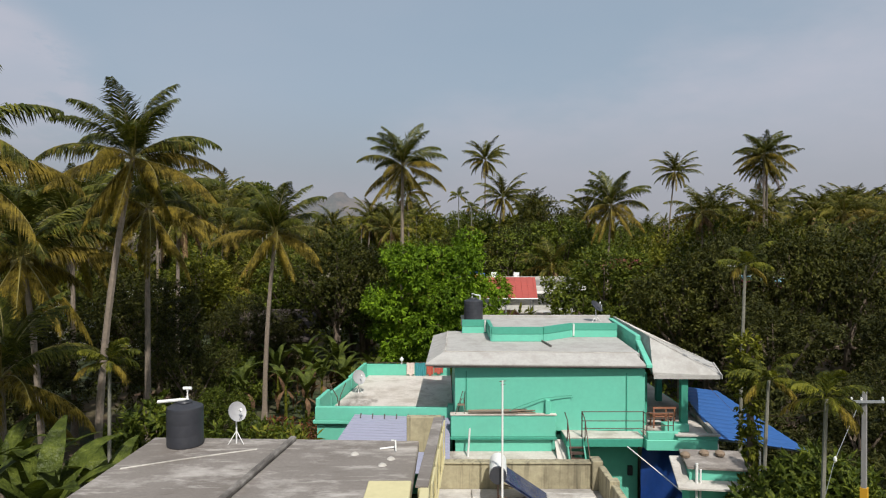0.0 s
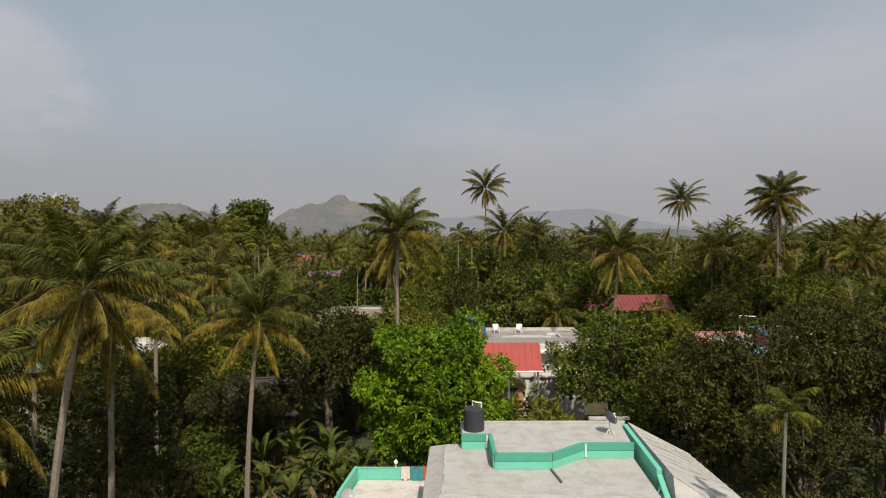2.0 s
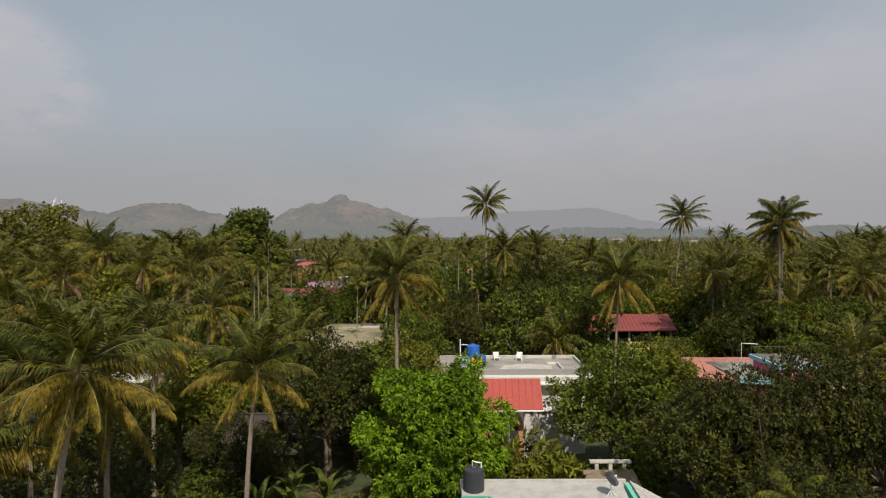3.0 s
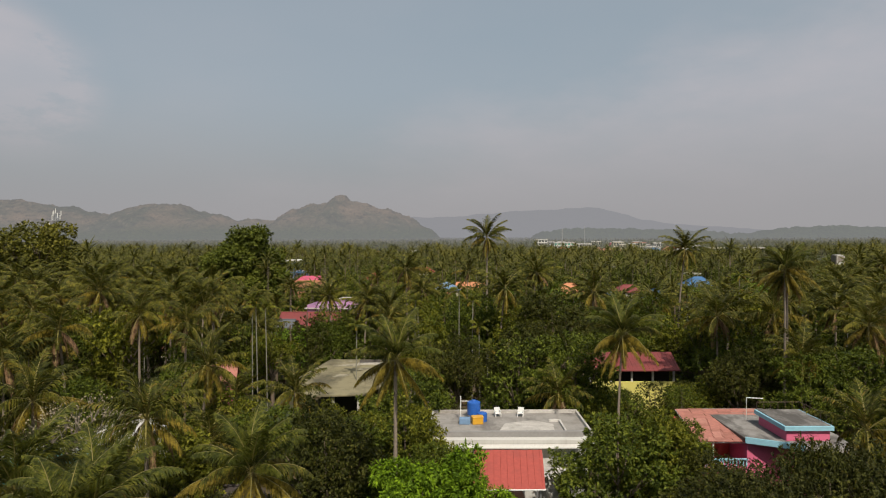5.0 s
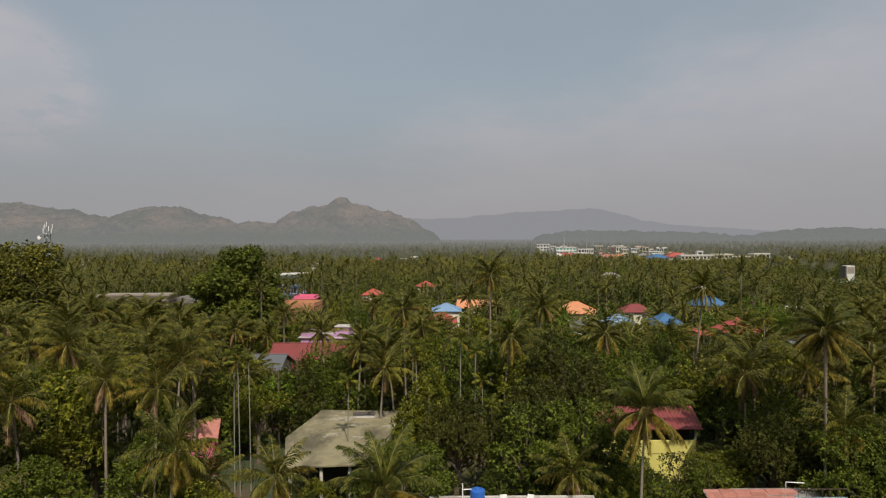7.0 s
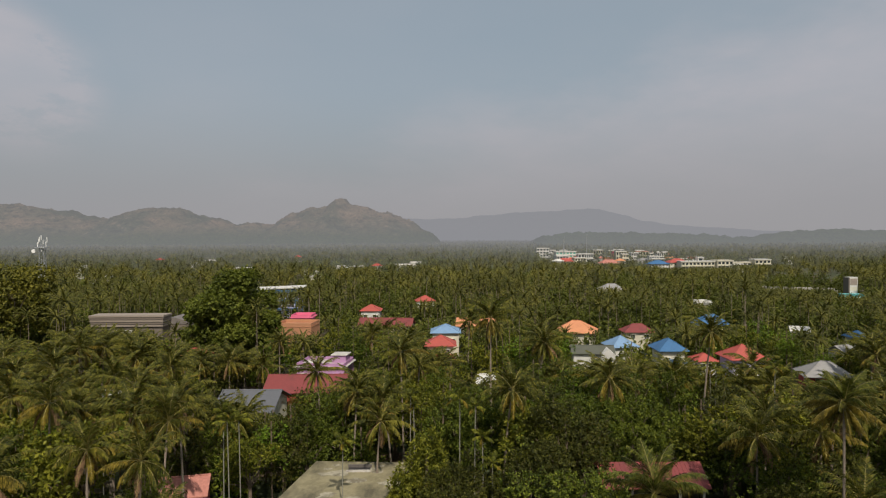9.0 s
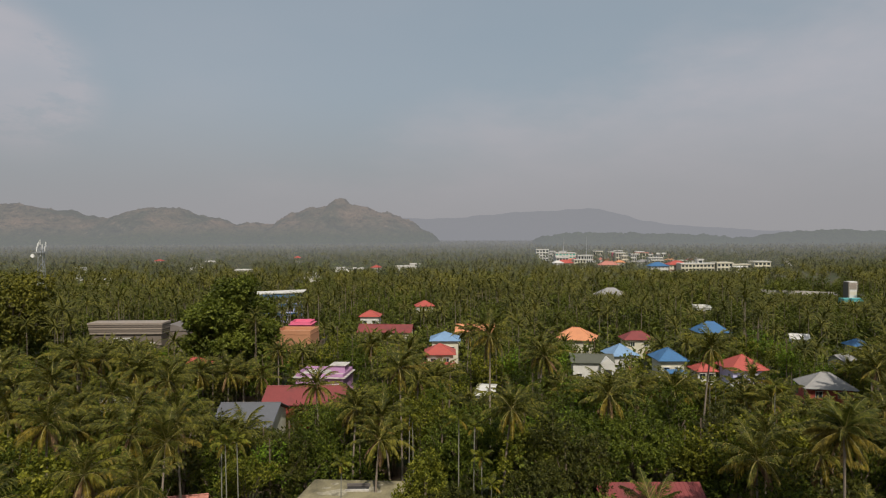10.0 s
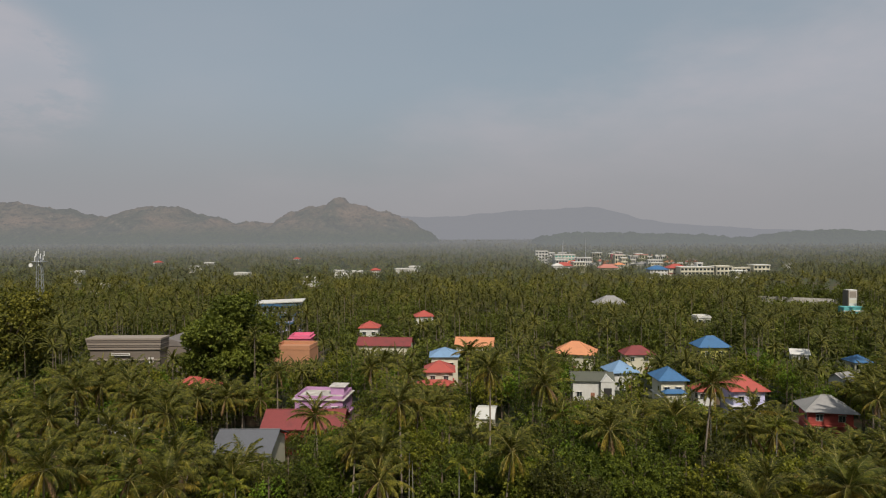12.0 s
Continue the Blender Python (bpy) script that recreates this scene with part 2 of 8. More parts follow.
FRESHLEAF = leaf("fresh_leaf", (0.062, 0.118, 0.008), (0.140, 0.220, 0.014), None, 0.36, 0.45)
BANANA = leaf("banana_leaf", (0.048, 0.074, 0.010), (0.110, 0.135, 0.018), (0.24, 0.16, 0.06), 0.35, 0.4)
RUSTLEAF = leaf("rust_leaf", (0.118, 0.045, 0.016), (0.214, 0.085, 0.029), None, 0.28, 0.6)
PALE_BLOOM = surface("pale_blossom", (0.28, 0.23, 0.14), rough=0.7, bump=0)
BARK = surface("bark", (0.16, 0.12, 0.085), (0.07, 0.055, 0.04), 0.9, 0.35, 0.6, 0.8, 14.0, 0.6)
PALMBARK = surface("palm_bark", (0.225, 0.18, 0.138), (0.115, 0.09, 0.068), 0.9, 0.3, 0.5, 0.6, 8.0, 0.5)
ARECABARK = surface("areca_bark", (0.21, 0.20, 0.16), (0.12, 0.115, 0.085), 0.85, 0.25, 0.4, 0.9, 9.0, 0.4)
PALEWOOD = surface("pale_branch", (0.18, 0.15, 0.118), (0.10, 0.085, 0.065), 0.85)
COCO = surface("coconut_husk", (0.24, 0.20, 0.06), (0.13, 0.08, 0.03), 0.6)

MINT = surface("mint_paint", (0.140, 0.50, 0.365), (0.15, 0.36, 0.27), 0.62, 0.06, 0.22, 0.45, 5.0, 0.12, 0.0, 0.05)
MINT_DARK = surface("dark_mint_paint", (0.05, 0.29, 0.20), (0.04, 0.16, 0.11), 0.6, 0.12, 0.4, 0.6, 6.0, 0.15)
KERBGREEN = surface("kerb_green_paint", (0.065, 0.32, 0.225), (0.06, 0.24, 0.17), 0.62, 0.08, 0.3, 0.6, 6.0, 0.12)
ROOFWHITE = mildewed("whitewashed_concrete", (0.41, 0.395, 0.37), (0.315, 0.295, 0.27), (0.27, 0.25, 0.225), 0.55, 0.57, 0.74)
TERRACE = mildewed("stained_terrace", (0.58, 0.53, 0.48), (0.38, 0.33, 0.28), (0.11, 0.095, 0.082), 0.42, 0.52, 0.64)
CONCRETE = cement("grey_cement", (0.195, 0.172, 0.153), (0.46, 0.425, 0.39), (0.130, 0.110, 0.095))
LIGHTCON = cement("pale_cement", (0.46, 0.43, 0.39), (0.62, 0.60, 0.56), (0.21, 0.19, 0.165))
DARKCON = surface("dark_mortar", (0.12, 0.105, 0.095), None, 0.9, 0.2, 0.4, 1.2, 9.0, 0.4)
MOSSY = surface("mildewed_cream_wall", (0.38, 0.335, 0.215), (0.12, 0.10, 0.065), 0.85, 0.18, 0.7, 0.8, 7.0, 0.3, 0.0, 0.9)
CREAM = surface("cream_paint", (0.56, 0.50, 0.28), (0.36, 0.31, 0.17), 0.75, 0.06, 0.3, 0.7, 6.0, 0.15)
TANKBLACK = surface("black_polythene", (0.030, 0.031, 0.038), (0.06, 0.06, 0.064), 0.5, 0.15, 0.4, 2.0, 6.0, 0.1)
WHITEPVC = surface("white_plastic", (0.74, 0.73, 0.70), (0.5, 0.48, 0.44), 0.45, 0.05, 0.3, 3.0, 9.0, 0.0)
DISHGREY = surface("grey_dish", (0.34, 0.335, 0.34), (0.3, 0.28, 0.27), 0.5, 0.06, 0.4, 2.5, 9.0, 0.0)
IRON = surface("rusty_iron", (0.11, 0.075, 0.06), (0.17, 0.07, 0.035), 0.7, 0.2, 0.6, 3.0, 14.0, 0.2, 0.4)
REDWOOD = surface("reddish_wood", (0.27, 0.11, 0.06), (0.14, 0.06, 0.035), 0.65, 0.2, 0.4, 2.0, 10.0, 0.2)
BLUESHEET = surface("blue_roof_sheet", (0.028, 0.098, 0.295), (0.025, 0.072, 0.21), 0.5, 0.08, 0.4, 0.5, 5.0, 0.1)
BLUETARP = surface("blue_tarpaulin", (0.012, 0.045, 0.20), (0.01, 0.03, 0.12), 0.45, 0.15, 0.5, 0.9, 4.0, 0.5)
LILAC = surface("lilac_grey_sheet", (0.285, 0.285, 0.37), (0.22, 0.22, 0.27), 0.45, 0.06, 0.4, 0.8, 6.0, 0.1)
REDROOF = surface("red_roof_sheet", (0.37, 0.070, 0.052), (0.22, 0.055, 0.045), 0.65, 0.14, 0.55, 0.6, 4.0, 0.15)
FADEDRED = surface("faded_red_tile", (0.42, 0.17, 0.13), (0.24, 0.10, 0.08), 0.75, 0.22, 0.6, 0.7, 3.5, 0.3)
MAROON = surface("maroon_roof", (0.20, 0.040, 0.038), (0.10, 0.03, 0.03), 0.7, 0.2, 0.7, 0.5, 4.0, 0.2)
ORANGE = surface("orange_tile", (0.55, 0.23, 0.11), (0.38, 0.15, 0.08), 0.7, 0.12, 0.4, 0.5, 3.0, 0.2)
SALMON = surface("salmon_wall", (0.43, 0.205, 0.110), (0.30, 0.15, 0.09), 0.8, 0.12, 0.5, 0.3, 4.0, 0.1)
BLUEROOF = surface("blue_tile_roof", (0.042, 0.130, 0.27), (0.035, 0.08, 0.16), 0.55, 0.15, 0.6, 0.5, 3.0, 0.15)
PALEBLUE = surface("pale_blue_roof", (0.17, 0.28, 0.43), (0.12, 0.18, 0.27), 0.6, 0.14, 0.6, 0.5, 3.0, 0.1)
GREYROOF = surface("slate_grey_roof", (0.105, 0.108, 0.120), (0.07, 0.07, 0.08), 0.65, 0.12, 0.5, 0.4, 3.0, 0.15)
DULLROOF = surface("dull_grey_roof", (0.26, 0.25, 0.24), (0.16, 0.15, 0.14), 0.75, 0.12, 0.5, 0.4, 3.0, 0.2)
WHITEWALL = surface("white_wall", (0.56, 0.545, 0.51), (0.36, 0.335, 0.29), 0.75, 0.05, 0.35, 0.5, 4.0, 0.1, 0.0, 0.2)
IVORY = surface("ivory_wall", (0.55, 0.51, 0.40), (0.36, 0.32, 0.24), 0.75, 0.06, 0.35, 0.4, 4.0, 0.1)
YELLOW = surface("yellow_wall", (0.60, 0.54, 0.15), (0.38, 0.33, 0.12), 0.75, 0.08, 0.4, 0.5, 4.0, 0.1)
PINK = surface("pink_paint", (0.62, 0.13, 0.23), (0.42, 0.1, 0.16), 0.7, 0.08, 0.35, 0.6, 4.0, 0.1)
SKYBLUE = surface("sky_blue_paint", (0.26, 0.50, 0.60), (0.2, 0.33, 0.39), 0.7, 0.08, 0.35, 0.7, 4.0, 0.1)
VIOLET = surface("violet_paint", (0.42, 0.225, 0.40), (0.26, 0.15, 0.25), 0.7, 0.08, 0.35, 0.6, 4.0, 0.1)
LAVENDER = surface("lavender_paint", (0.52, 0.50, 0.72), (0.36, 0.35, 0.5), 0.7, 0.08, 0.3, 0.6, 4.0, 0.1)
BRICKRED = surface("red_wall", (0.34, 0.06, 0.045), (0.2, 0.05, 0.04), 0.75, 0.12, 0.4, 0.6, 4.0, 0.15)
TAUPE = surface("taupe_wall", (0.15, 0.122, 0.10), (0.16, 0.145, 0.13), 0.75, 0.1, 0.4, 0.3, 4.0, 0.1)
TEAL = surface("teal_wall", (0.10, 0.36, 0.36), (0.08, 0.24, 0.24), 0.7, 0.08, 0.3, 0.5, 4.0, 0.1)
# near-black colour standing in for the shade of openings and verandas
SHADEPAINT = surface("shade_paint", (0.03, 0.027, 0.025), None, 0.9, 0.2, 0.3, 1.0, 5.0, 0)
TIMBER = surface("weathered_timber", (0.22, 0.16, 0.11), (0.1, 0.075, 0.055), 0.85, 0.25, 0.5, 1.5, 9.0, 0.4)
PLASTICBLUE = surface("blue_plastic", (0.02, 0.11, 0.42), (0.02, 0.07, 0.25), 0.4, 0.08, 0.3, 2.0, 6.0, 0)
PLASTICGOLD = surface("yellow_plastic", (0.62, 0.33, 0.03), (0.4, 0.2, 0.03), 0.45, 0.08, 0.3, 2.0, 6.0, 0)
STEEL = surface("galvanised_steel", (0.42, 0.43, 0.44), (0.28, 0.27, 0.26), 0.42, 0.08, 0.4, 2.0, 9.0, 0.05, 0.6)
CLOTHRED = surface("red_cloth", (0.42, 0.09, 0.06), None, 0.9, 0.15, 0.3, 3.0, 9.0, 0.2)
CLOTHTEAL = surface("teal_cloth", (0.04, 0.22, 0.24), None, 0.9, 0.15, 0.3, 3.0, 9.0, 0.2)
CLOTHPALE = surface("pale_cloth", (0.62, 0.52, 0.46), None, 0.9, 0.1, 0.3, 3.0, 9.0, 0.2)


def glass_material():
    m, t, b = nodes_of("window_glass")
    b.inputs["Base Color"].default_value = (0.035, 0.045, 0.05, 1)
    b.inputs["Roughness"].default_value = 0.08
    b.inputs["Specular IOR Level"].default_value = 0.7
    return m


GLASS = glass_material()


def solar_material():
    m, t, b = nodes_of("solar_tubes")
    n = noise_node(t, 3.0)
    t.links.new(ramp(t, n, [(0.3, (0.015, 0.022, 0.055)), (0.7, (0.03, 0.045, 0.10))]), b.inputs["Base Color"])
    b.inputs["Roughness"].default_value = 0.12
    b.inputs["Coat Weight"].default_value = 0.8
    return m


SOLAR = solar_material()


def ground_material():
    m, t, b = nodes_of("ground_cover")
    a = noise_node(t, 0.08, 5.0, 0.6)
    d = noise_node(t, 1.3, 6.0, 0.65)
    green = ramp(t, d, [(0.3, (0.022, 0.032, 0.012)), (0.7, (0.060, 0.075, 0.024))])
    soil = ramp(t, d, [(0.3, (0.075, 0.038, 0.026)), (0.7, (0.15, 0.085, 0.055))])
    t.links.new(mixed(t, remap(t, a, 0.5, 0.64, 0.0, 0.85), green, soil), b.inputs["Base Color"])
    b.inputs["Roughness"].default_value = 0.95
    bumped(t, b, d, 0.6, 0.15)
    return m


GROUND = ground_material()


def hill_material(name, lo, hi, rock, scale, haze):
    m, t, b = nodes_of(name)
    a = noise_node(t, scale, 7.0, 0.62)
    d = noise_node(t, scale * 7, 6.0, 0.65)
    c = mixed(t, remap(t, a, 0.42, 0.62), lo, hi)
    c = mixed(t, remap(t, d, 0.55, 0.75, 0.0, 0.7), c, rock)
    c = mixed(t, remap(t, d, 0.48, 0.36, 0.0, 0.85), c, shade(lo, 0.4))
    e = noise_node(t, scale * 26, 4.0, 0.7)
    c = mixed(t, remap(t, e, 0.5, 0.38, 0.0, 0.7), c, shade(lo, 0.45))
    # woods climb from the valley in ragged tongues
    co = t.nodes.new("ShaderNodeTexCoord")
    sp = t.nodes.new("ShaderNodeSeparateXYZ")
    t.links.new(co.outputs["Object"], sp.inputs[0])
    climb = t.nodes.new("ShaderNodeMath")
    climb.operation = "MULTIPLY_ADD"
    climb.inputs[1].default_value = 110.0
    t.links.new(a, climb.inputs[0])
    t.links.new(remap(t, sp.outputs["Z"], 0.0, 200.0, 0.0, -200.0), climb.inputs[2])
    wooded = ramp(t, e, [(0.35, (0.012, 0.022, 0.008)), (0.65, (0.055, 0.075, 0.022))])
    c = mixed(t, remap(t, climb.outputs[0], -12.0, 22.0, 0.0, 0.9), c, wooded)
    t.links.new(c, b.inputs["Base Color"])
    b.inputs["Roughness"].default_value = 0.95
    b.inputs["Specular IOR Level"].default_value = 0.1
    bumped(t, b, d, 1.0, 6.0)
    haze_glow(m, haze)
    # haze painted as surface glow, strongest over the valley floor
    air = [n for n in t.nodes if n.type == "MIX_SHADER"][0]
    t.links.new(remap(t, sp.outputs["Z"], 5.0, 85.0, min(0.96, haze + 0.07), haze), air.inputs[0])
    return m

# ---- building blocks ----
class Geo:
    """Vertices and faces of one part."""

    def __init__(self):
        self.v, self.f = [], []

    def add(self, verts, faces):
        o = len(self.v)
        self.v += [tuple(p) for p in verts]
        self.f += [tuple(i + o for i in fa) for fa in faces]
        return self

    def box(self, x0, x1, y0, y1, z0, z1):
        return self.add([(x0, y0, z0), (x1, y0, z0), (x1, y1, z0), (x0, y1, z0), (x0, y0, z1), (x1, y0, z1), (x1, y1, z1), (x0, y1, z1)],
                        [(0, 3, 2, 1), (4, 5, 6, 7), (0, 1, 5, 4), (1, 2, 6, 5), (2, 3, 7, 6), (3, 0, 4, 7)])

    def prism(self, pts, z0, z1):
        """A plan outline, counterclockwise, raised from z0 to z1."""
        n = len(pts)
        return self.add([(x, y, z0) for x, y in pts] + [(x, y, z1) for x, y in pts],
                        [tuple(range(n - 1, -1, -1)), tuple(range(n, 2 * n))] + [(i, (i + 1) % n, n + (i + 1) % n, n + i) for i in range(n)])

    def slab(self, pts, t):
        """A sheet through 3D points, counterclockwise from above, t thick downwards."""
        n = len(pts)
        return self.add([(x, y, z - t) for x, y, z in pts] + list(pts),
                        [tuple(range(n - 1, -1, -1)), tuple(range(n, 2 * n))] + [(i, (i + 1) % n, n + (i + 1) % n, n + i) for i in range(n)])

    def wall(self, a, b, z0, z1, t, z1b=None):
        """An upright wall along the plan line a-b, t thick; its top may slope to z1b."""
        ax, ay, bx, by = *a, *b
        l = math.hypot(bx - ax, by - ay)
        nx, ny = -(by - ay) / l * t / 2, (bx - ax) / l * t / 2
        e = z1 if z1b is None else z1b
        return self.add([(ax - nx, ay - ny, z0), (bx - nx, by - ny, z0), (bx + nx, by + ny, z0), (ax + nx, ay + ny, z0),
                         (ax - nx, ay - ny, z1), (bx - nx, by - ny, e), (bx + nx, by + ny, e), (ax + nx, ay + ny, z1)],
                        [(0, 3, 2, 1), (4, 5, 6, 7), (0, 1, 5, 4), (1, 2, 6, 5), (2, 3, 7, 6), (3, 0, 4, 7)])

    def tube(self, pts, r, n=6, r2=None):
        pts = [Vector(p) for p in pts]
        k = len(pts)
        rings = []
        for i, p in enumerate(pts):
            d = (pts[min(i + 1, k - 1)] - pts[max(i - 1, 0)]).normalized()
            s = d.cross(Vector((0, 0, 1)) if abs(d.z) < 0.95 else Vector((1, 0, 0))).normalized()
            u = s.cross(d)
            rr = r if r2 is None else r + (r2 - r) * i / (k - 1)
            rings += [p + (s * math.cos(2 * math.pi * j / n) + u * math.sin(2 * math.pi * j / n)) * rr for j in range(n)]
        fs = [(i * n + j, i * n + (j + 1) % n, (i + 1) * n + (j + 1) % n, (i + 1) * n + j) for i in range(k - 1) for j in range(n)]
        fs += [tuple(range(n - 1, -1, -1)), tuple((k - 1) * n + j for j in range(n))]
        return self.add(rings, fs)

    def lathe(self, profile, cx, cy, n=20):
        vs = [(cx + r * math.cos(2 * math.pi * j / n), cy + r * math.sin(2 * math.pi * j / n), z) for r, z in profile for j in range(n)]
        fs = [(i * n + j, i * n + (j + 1) % n, (i + 1) * n + (j + 1) % n, (i + 1) * n + j) for i in range(len(profile) - 1) for j in range(n)]
        k = len(profile) - 1
        fs += [tuple(range(n - 1, -1, -1)), tuple(k * n + j for j in range(n))]
        return self.add(vs, fs)

    def moved(self, m):
        self.v = [tuple(m @ Vector(p)) for p in self.v]
        return self


_home = {}


def thing(name, x, y, z=0.0, turn=0.0, label="", category="", group="", kind=""):
    ob = new(name)
    ob.empty_display_size = 0.2
    ob.matrix_basis = pose(x, y, z, 0, 0, turn)
    _home[ob.name] = pose(x, y, z, 0, 0, turn)
    return tagged(ob, label, category, group, kind)


def mesh_of(name, geo, mat, bevel=0.0, smooth=False):
    me = bpy.data.meshes.new(name)
    me.from_pydata(geo.v, [], geo.f)
    if bevel:
        bm = bmesh.new()
        bm.from_mesh(me)
        edges = [e for e in bm.edges if len(e.link_faces) == 2 and e.calc_face_angle(0) > 0.6]
        bmesh.ops.bevel(bm, geom=edges, offset=bevel, segments=1, affect="EDGES", clamp_overlap=True)
        bm.to_mesh(me)
        bm.free()
    if smooth:
        me.polygons.foreach_set("use_smooth", [True] * len(me.polygons))
        me.set_sharp_from_angle(angle=radians(40))
    me.materials.append(mat)
    return me


def part(name, geo, mat, parent, label="", bevel=0.0, smooth=False, local=False):
    """Links geo as one mesh object under a thing or a part. Its points are in the world, or the thing's own where local."""
    home = _home[parent.name]
    if not local:
        geo.moved(home.inverted())
    ob = new(name, mesh_of(name, geo, mat, bevel, smooth))
    ob.parent = parent
    _home[ob.name] = home
    return tagged(ob, label)


def setting(name, geo, mat, label, category, bevel=0.0):
    return tagged(new(name, mesh_of(name, geo, mat, bevel)), label, category, "", "structure")


def single(name, geo, mat, label, category, group="", bevel=0.0, smooth=False):
    """A thing of one mesh, its origin at the base."""
    a = np.array(geo.v)
    c = ((a[:, 0].min() + a[:, 0].max()) / 2, (a[:, 1].min() + a[:, 1].max()) / 2, a[:, 2].min())
    geo.v = [(x - c[0], y - c[1], z - c[2]) for x, y, z in geo.v]
    ob = new(name, mesh_of(name, geo, mat, bevel, smooth))
    ob.location = c
    return tagged(ob, label, category, group)


def corrugated(p0, p1, p2, p3, pitch, depth, t=0.012):
    """A ribbed sheet with ribs running from edge p0-p1 to edge p3-p2."""
    g = Geo()
    p0, p1, p2, p3 = (Vector(p) for p in (p0, p1, p2, p3))
    n = max(4, int((p1 - p0).length / pitch) * 4)
    nor = (p1 - p0).cross(p3 - p0).normalized()
    top, bot = [], []
    for i in range(n + 1):
        s = i / n
        off = nor * depth * (0.0, 0.5, 1.0, 0.5)[i % 4]
        top.append(p0.lerp(p1, s) + off)
        bot.append(p3.lerp(p2, s) + off)
    vs = top + bot + [p - nor * t for p in top] + [p - nor * t for p in bot]
    k = n + 1
    fs = []
    for i in range(n):
        fs += [(i, i + 1, k + i + 1, k + i), (2 * k + i, 3 * k + i, 3 * k + i + 1, 2 * k + i + 1), (i, 2 * k + i, 2 * k + i + 1, i + 1), (k + i, k + i + 1, 3 * k + i + 1, 3 * k + i)]
    fs += [(0, k, 3 * k, 2 * k), (n, 2 * k + n, 3 * k + n, k + n)]
    return g.add(vs, fs)


# ---- ground and far hills ----
def ground_sheet():
    xs = [-4200, -1500, -500] + list(range(-200, 201, 8)) + [500, 1500, 4200]
    ys = [-1500, -300] + list(range(-40, 401, 8)) + [900, 2000, 4600]
    vs = []
    for y in ys:
        for x in xs:
            near = abs(x) <= 200 and -40 <= y <= 400
            vs.append((x, y, 0.25 * noise.noise((x * 0.05, y * 0.05, 0.0)) - 0.1 if near else -0.3))
    n = len(xs)
    fs = [(j * n + i, j * n + i + 1, (j + 1) * n + i + 1, (j + 1) * n + i) for j in range(len(ys) - 1) for i in range(n - 1)]
    setting("ground", Geo().add(vs, fs), GROUND, "dark green undergrowth and bare red soil under the trees", "ground")


ground_sheet()


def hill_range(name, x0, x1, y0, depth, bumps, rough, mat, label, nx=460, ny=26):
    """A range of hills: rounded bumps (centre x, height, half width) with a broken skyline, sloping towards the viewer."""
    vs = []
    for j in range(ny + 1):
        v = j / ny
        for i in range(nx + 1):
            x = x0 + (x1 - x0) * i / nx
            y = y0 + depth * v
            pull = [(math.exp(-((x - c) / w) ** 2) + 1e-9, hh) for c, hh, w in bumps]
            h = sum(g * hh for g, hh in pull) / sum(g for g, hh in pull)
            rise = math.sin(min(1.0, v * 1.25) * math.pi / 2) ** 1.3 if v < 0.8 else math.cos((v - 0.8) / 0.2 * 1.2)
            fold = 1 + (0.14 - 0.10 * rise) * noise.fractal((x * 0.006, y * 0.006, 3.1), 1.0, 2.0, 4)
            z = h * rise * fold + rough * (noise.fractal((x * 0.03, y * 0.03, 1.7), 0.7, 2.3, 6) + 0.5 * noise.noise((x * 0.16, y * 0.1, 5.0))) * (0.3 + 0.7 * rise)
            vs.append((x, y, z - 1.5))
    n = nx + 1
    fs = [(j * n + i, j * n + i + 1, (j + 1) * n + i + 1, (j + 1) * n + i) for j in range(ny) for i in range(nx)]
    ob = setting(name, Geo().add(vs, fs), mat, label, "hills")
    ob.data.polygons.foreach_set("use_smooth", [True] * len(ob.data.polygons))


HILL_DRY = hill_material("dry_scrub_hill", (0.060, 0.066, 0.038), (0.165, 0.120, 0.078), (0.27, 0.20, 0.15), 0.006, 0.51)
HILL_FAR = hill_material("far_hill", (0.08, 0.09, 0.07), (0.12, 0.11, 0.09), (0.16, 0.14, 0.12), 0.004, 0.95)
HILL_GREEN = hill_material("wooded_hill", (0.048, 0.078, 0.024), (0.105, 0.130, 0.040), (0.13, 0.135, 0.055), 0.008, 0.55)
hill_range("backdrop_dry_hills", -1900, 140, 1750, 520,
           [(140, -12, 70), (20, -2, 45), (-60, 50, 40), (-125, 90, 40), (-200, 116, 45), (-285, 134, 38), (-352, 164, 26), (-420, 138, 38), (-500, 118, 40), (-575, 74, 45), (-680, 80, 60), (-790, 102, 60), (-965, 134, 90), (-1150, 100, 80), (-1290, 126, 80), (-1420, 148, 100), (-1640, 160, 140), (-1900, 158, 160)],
           9.0, HILL_DRY, "dry scrub-covered hills with a knobbed summit and painted haze")
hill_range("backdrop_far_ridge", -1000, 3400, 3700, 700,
           [(-800, 130, 300), (-243, 153, 200), (30, 146, 150), (300, 174, 150), (560, 190, 150), (820, 203, 130), (1000, 213, 80), (1150, 182, 90), (1320, 132, 110), (1520, 102, 140), (1800, 82, 200), (2200, 56, 250), (2900, 40, 400)], 4.0, HILL_FAR, "pale blue-grey mountain ridge with thick painted haze", 160, 14)
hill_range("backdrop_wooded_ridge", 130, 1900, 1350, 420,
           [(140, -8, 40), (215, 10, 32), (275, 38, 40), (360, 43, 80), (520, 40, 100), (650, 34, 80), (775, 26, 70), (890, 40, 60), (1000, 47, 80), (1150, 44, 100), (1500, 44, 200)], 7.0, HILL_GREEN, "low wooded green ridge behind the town")

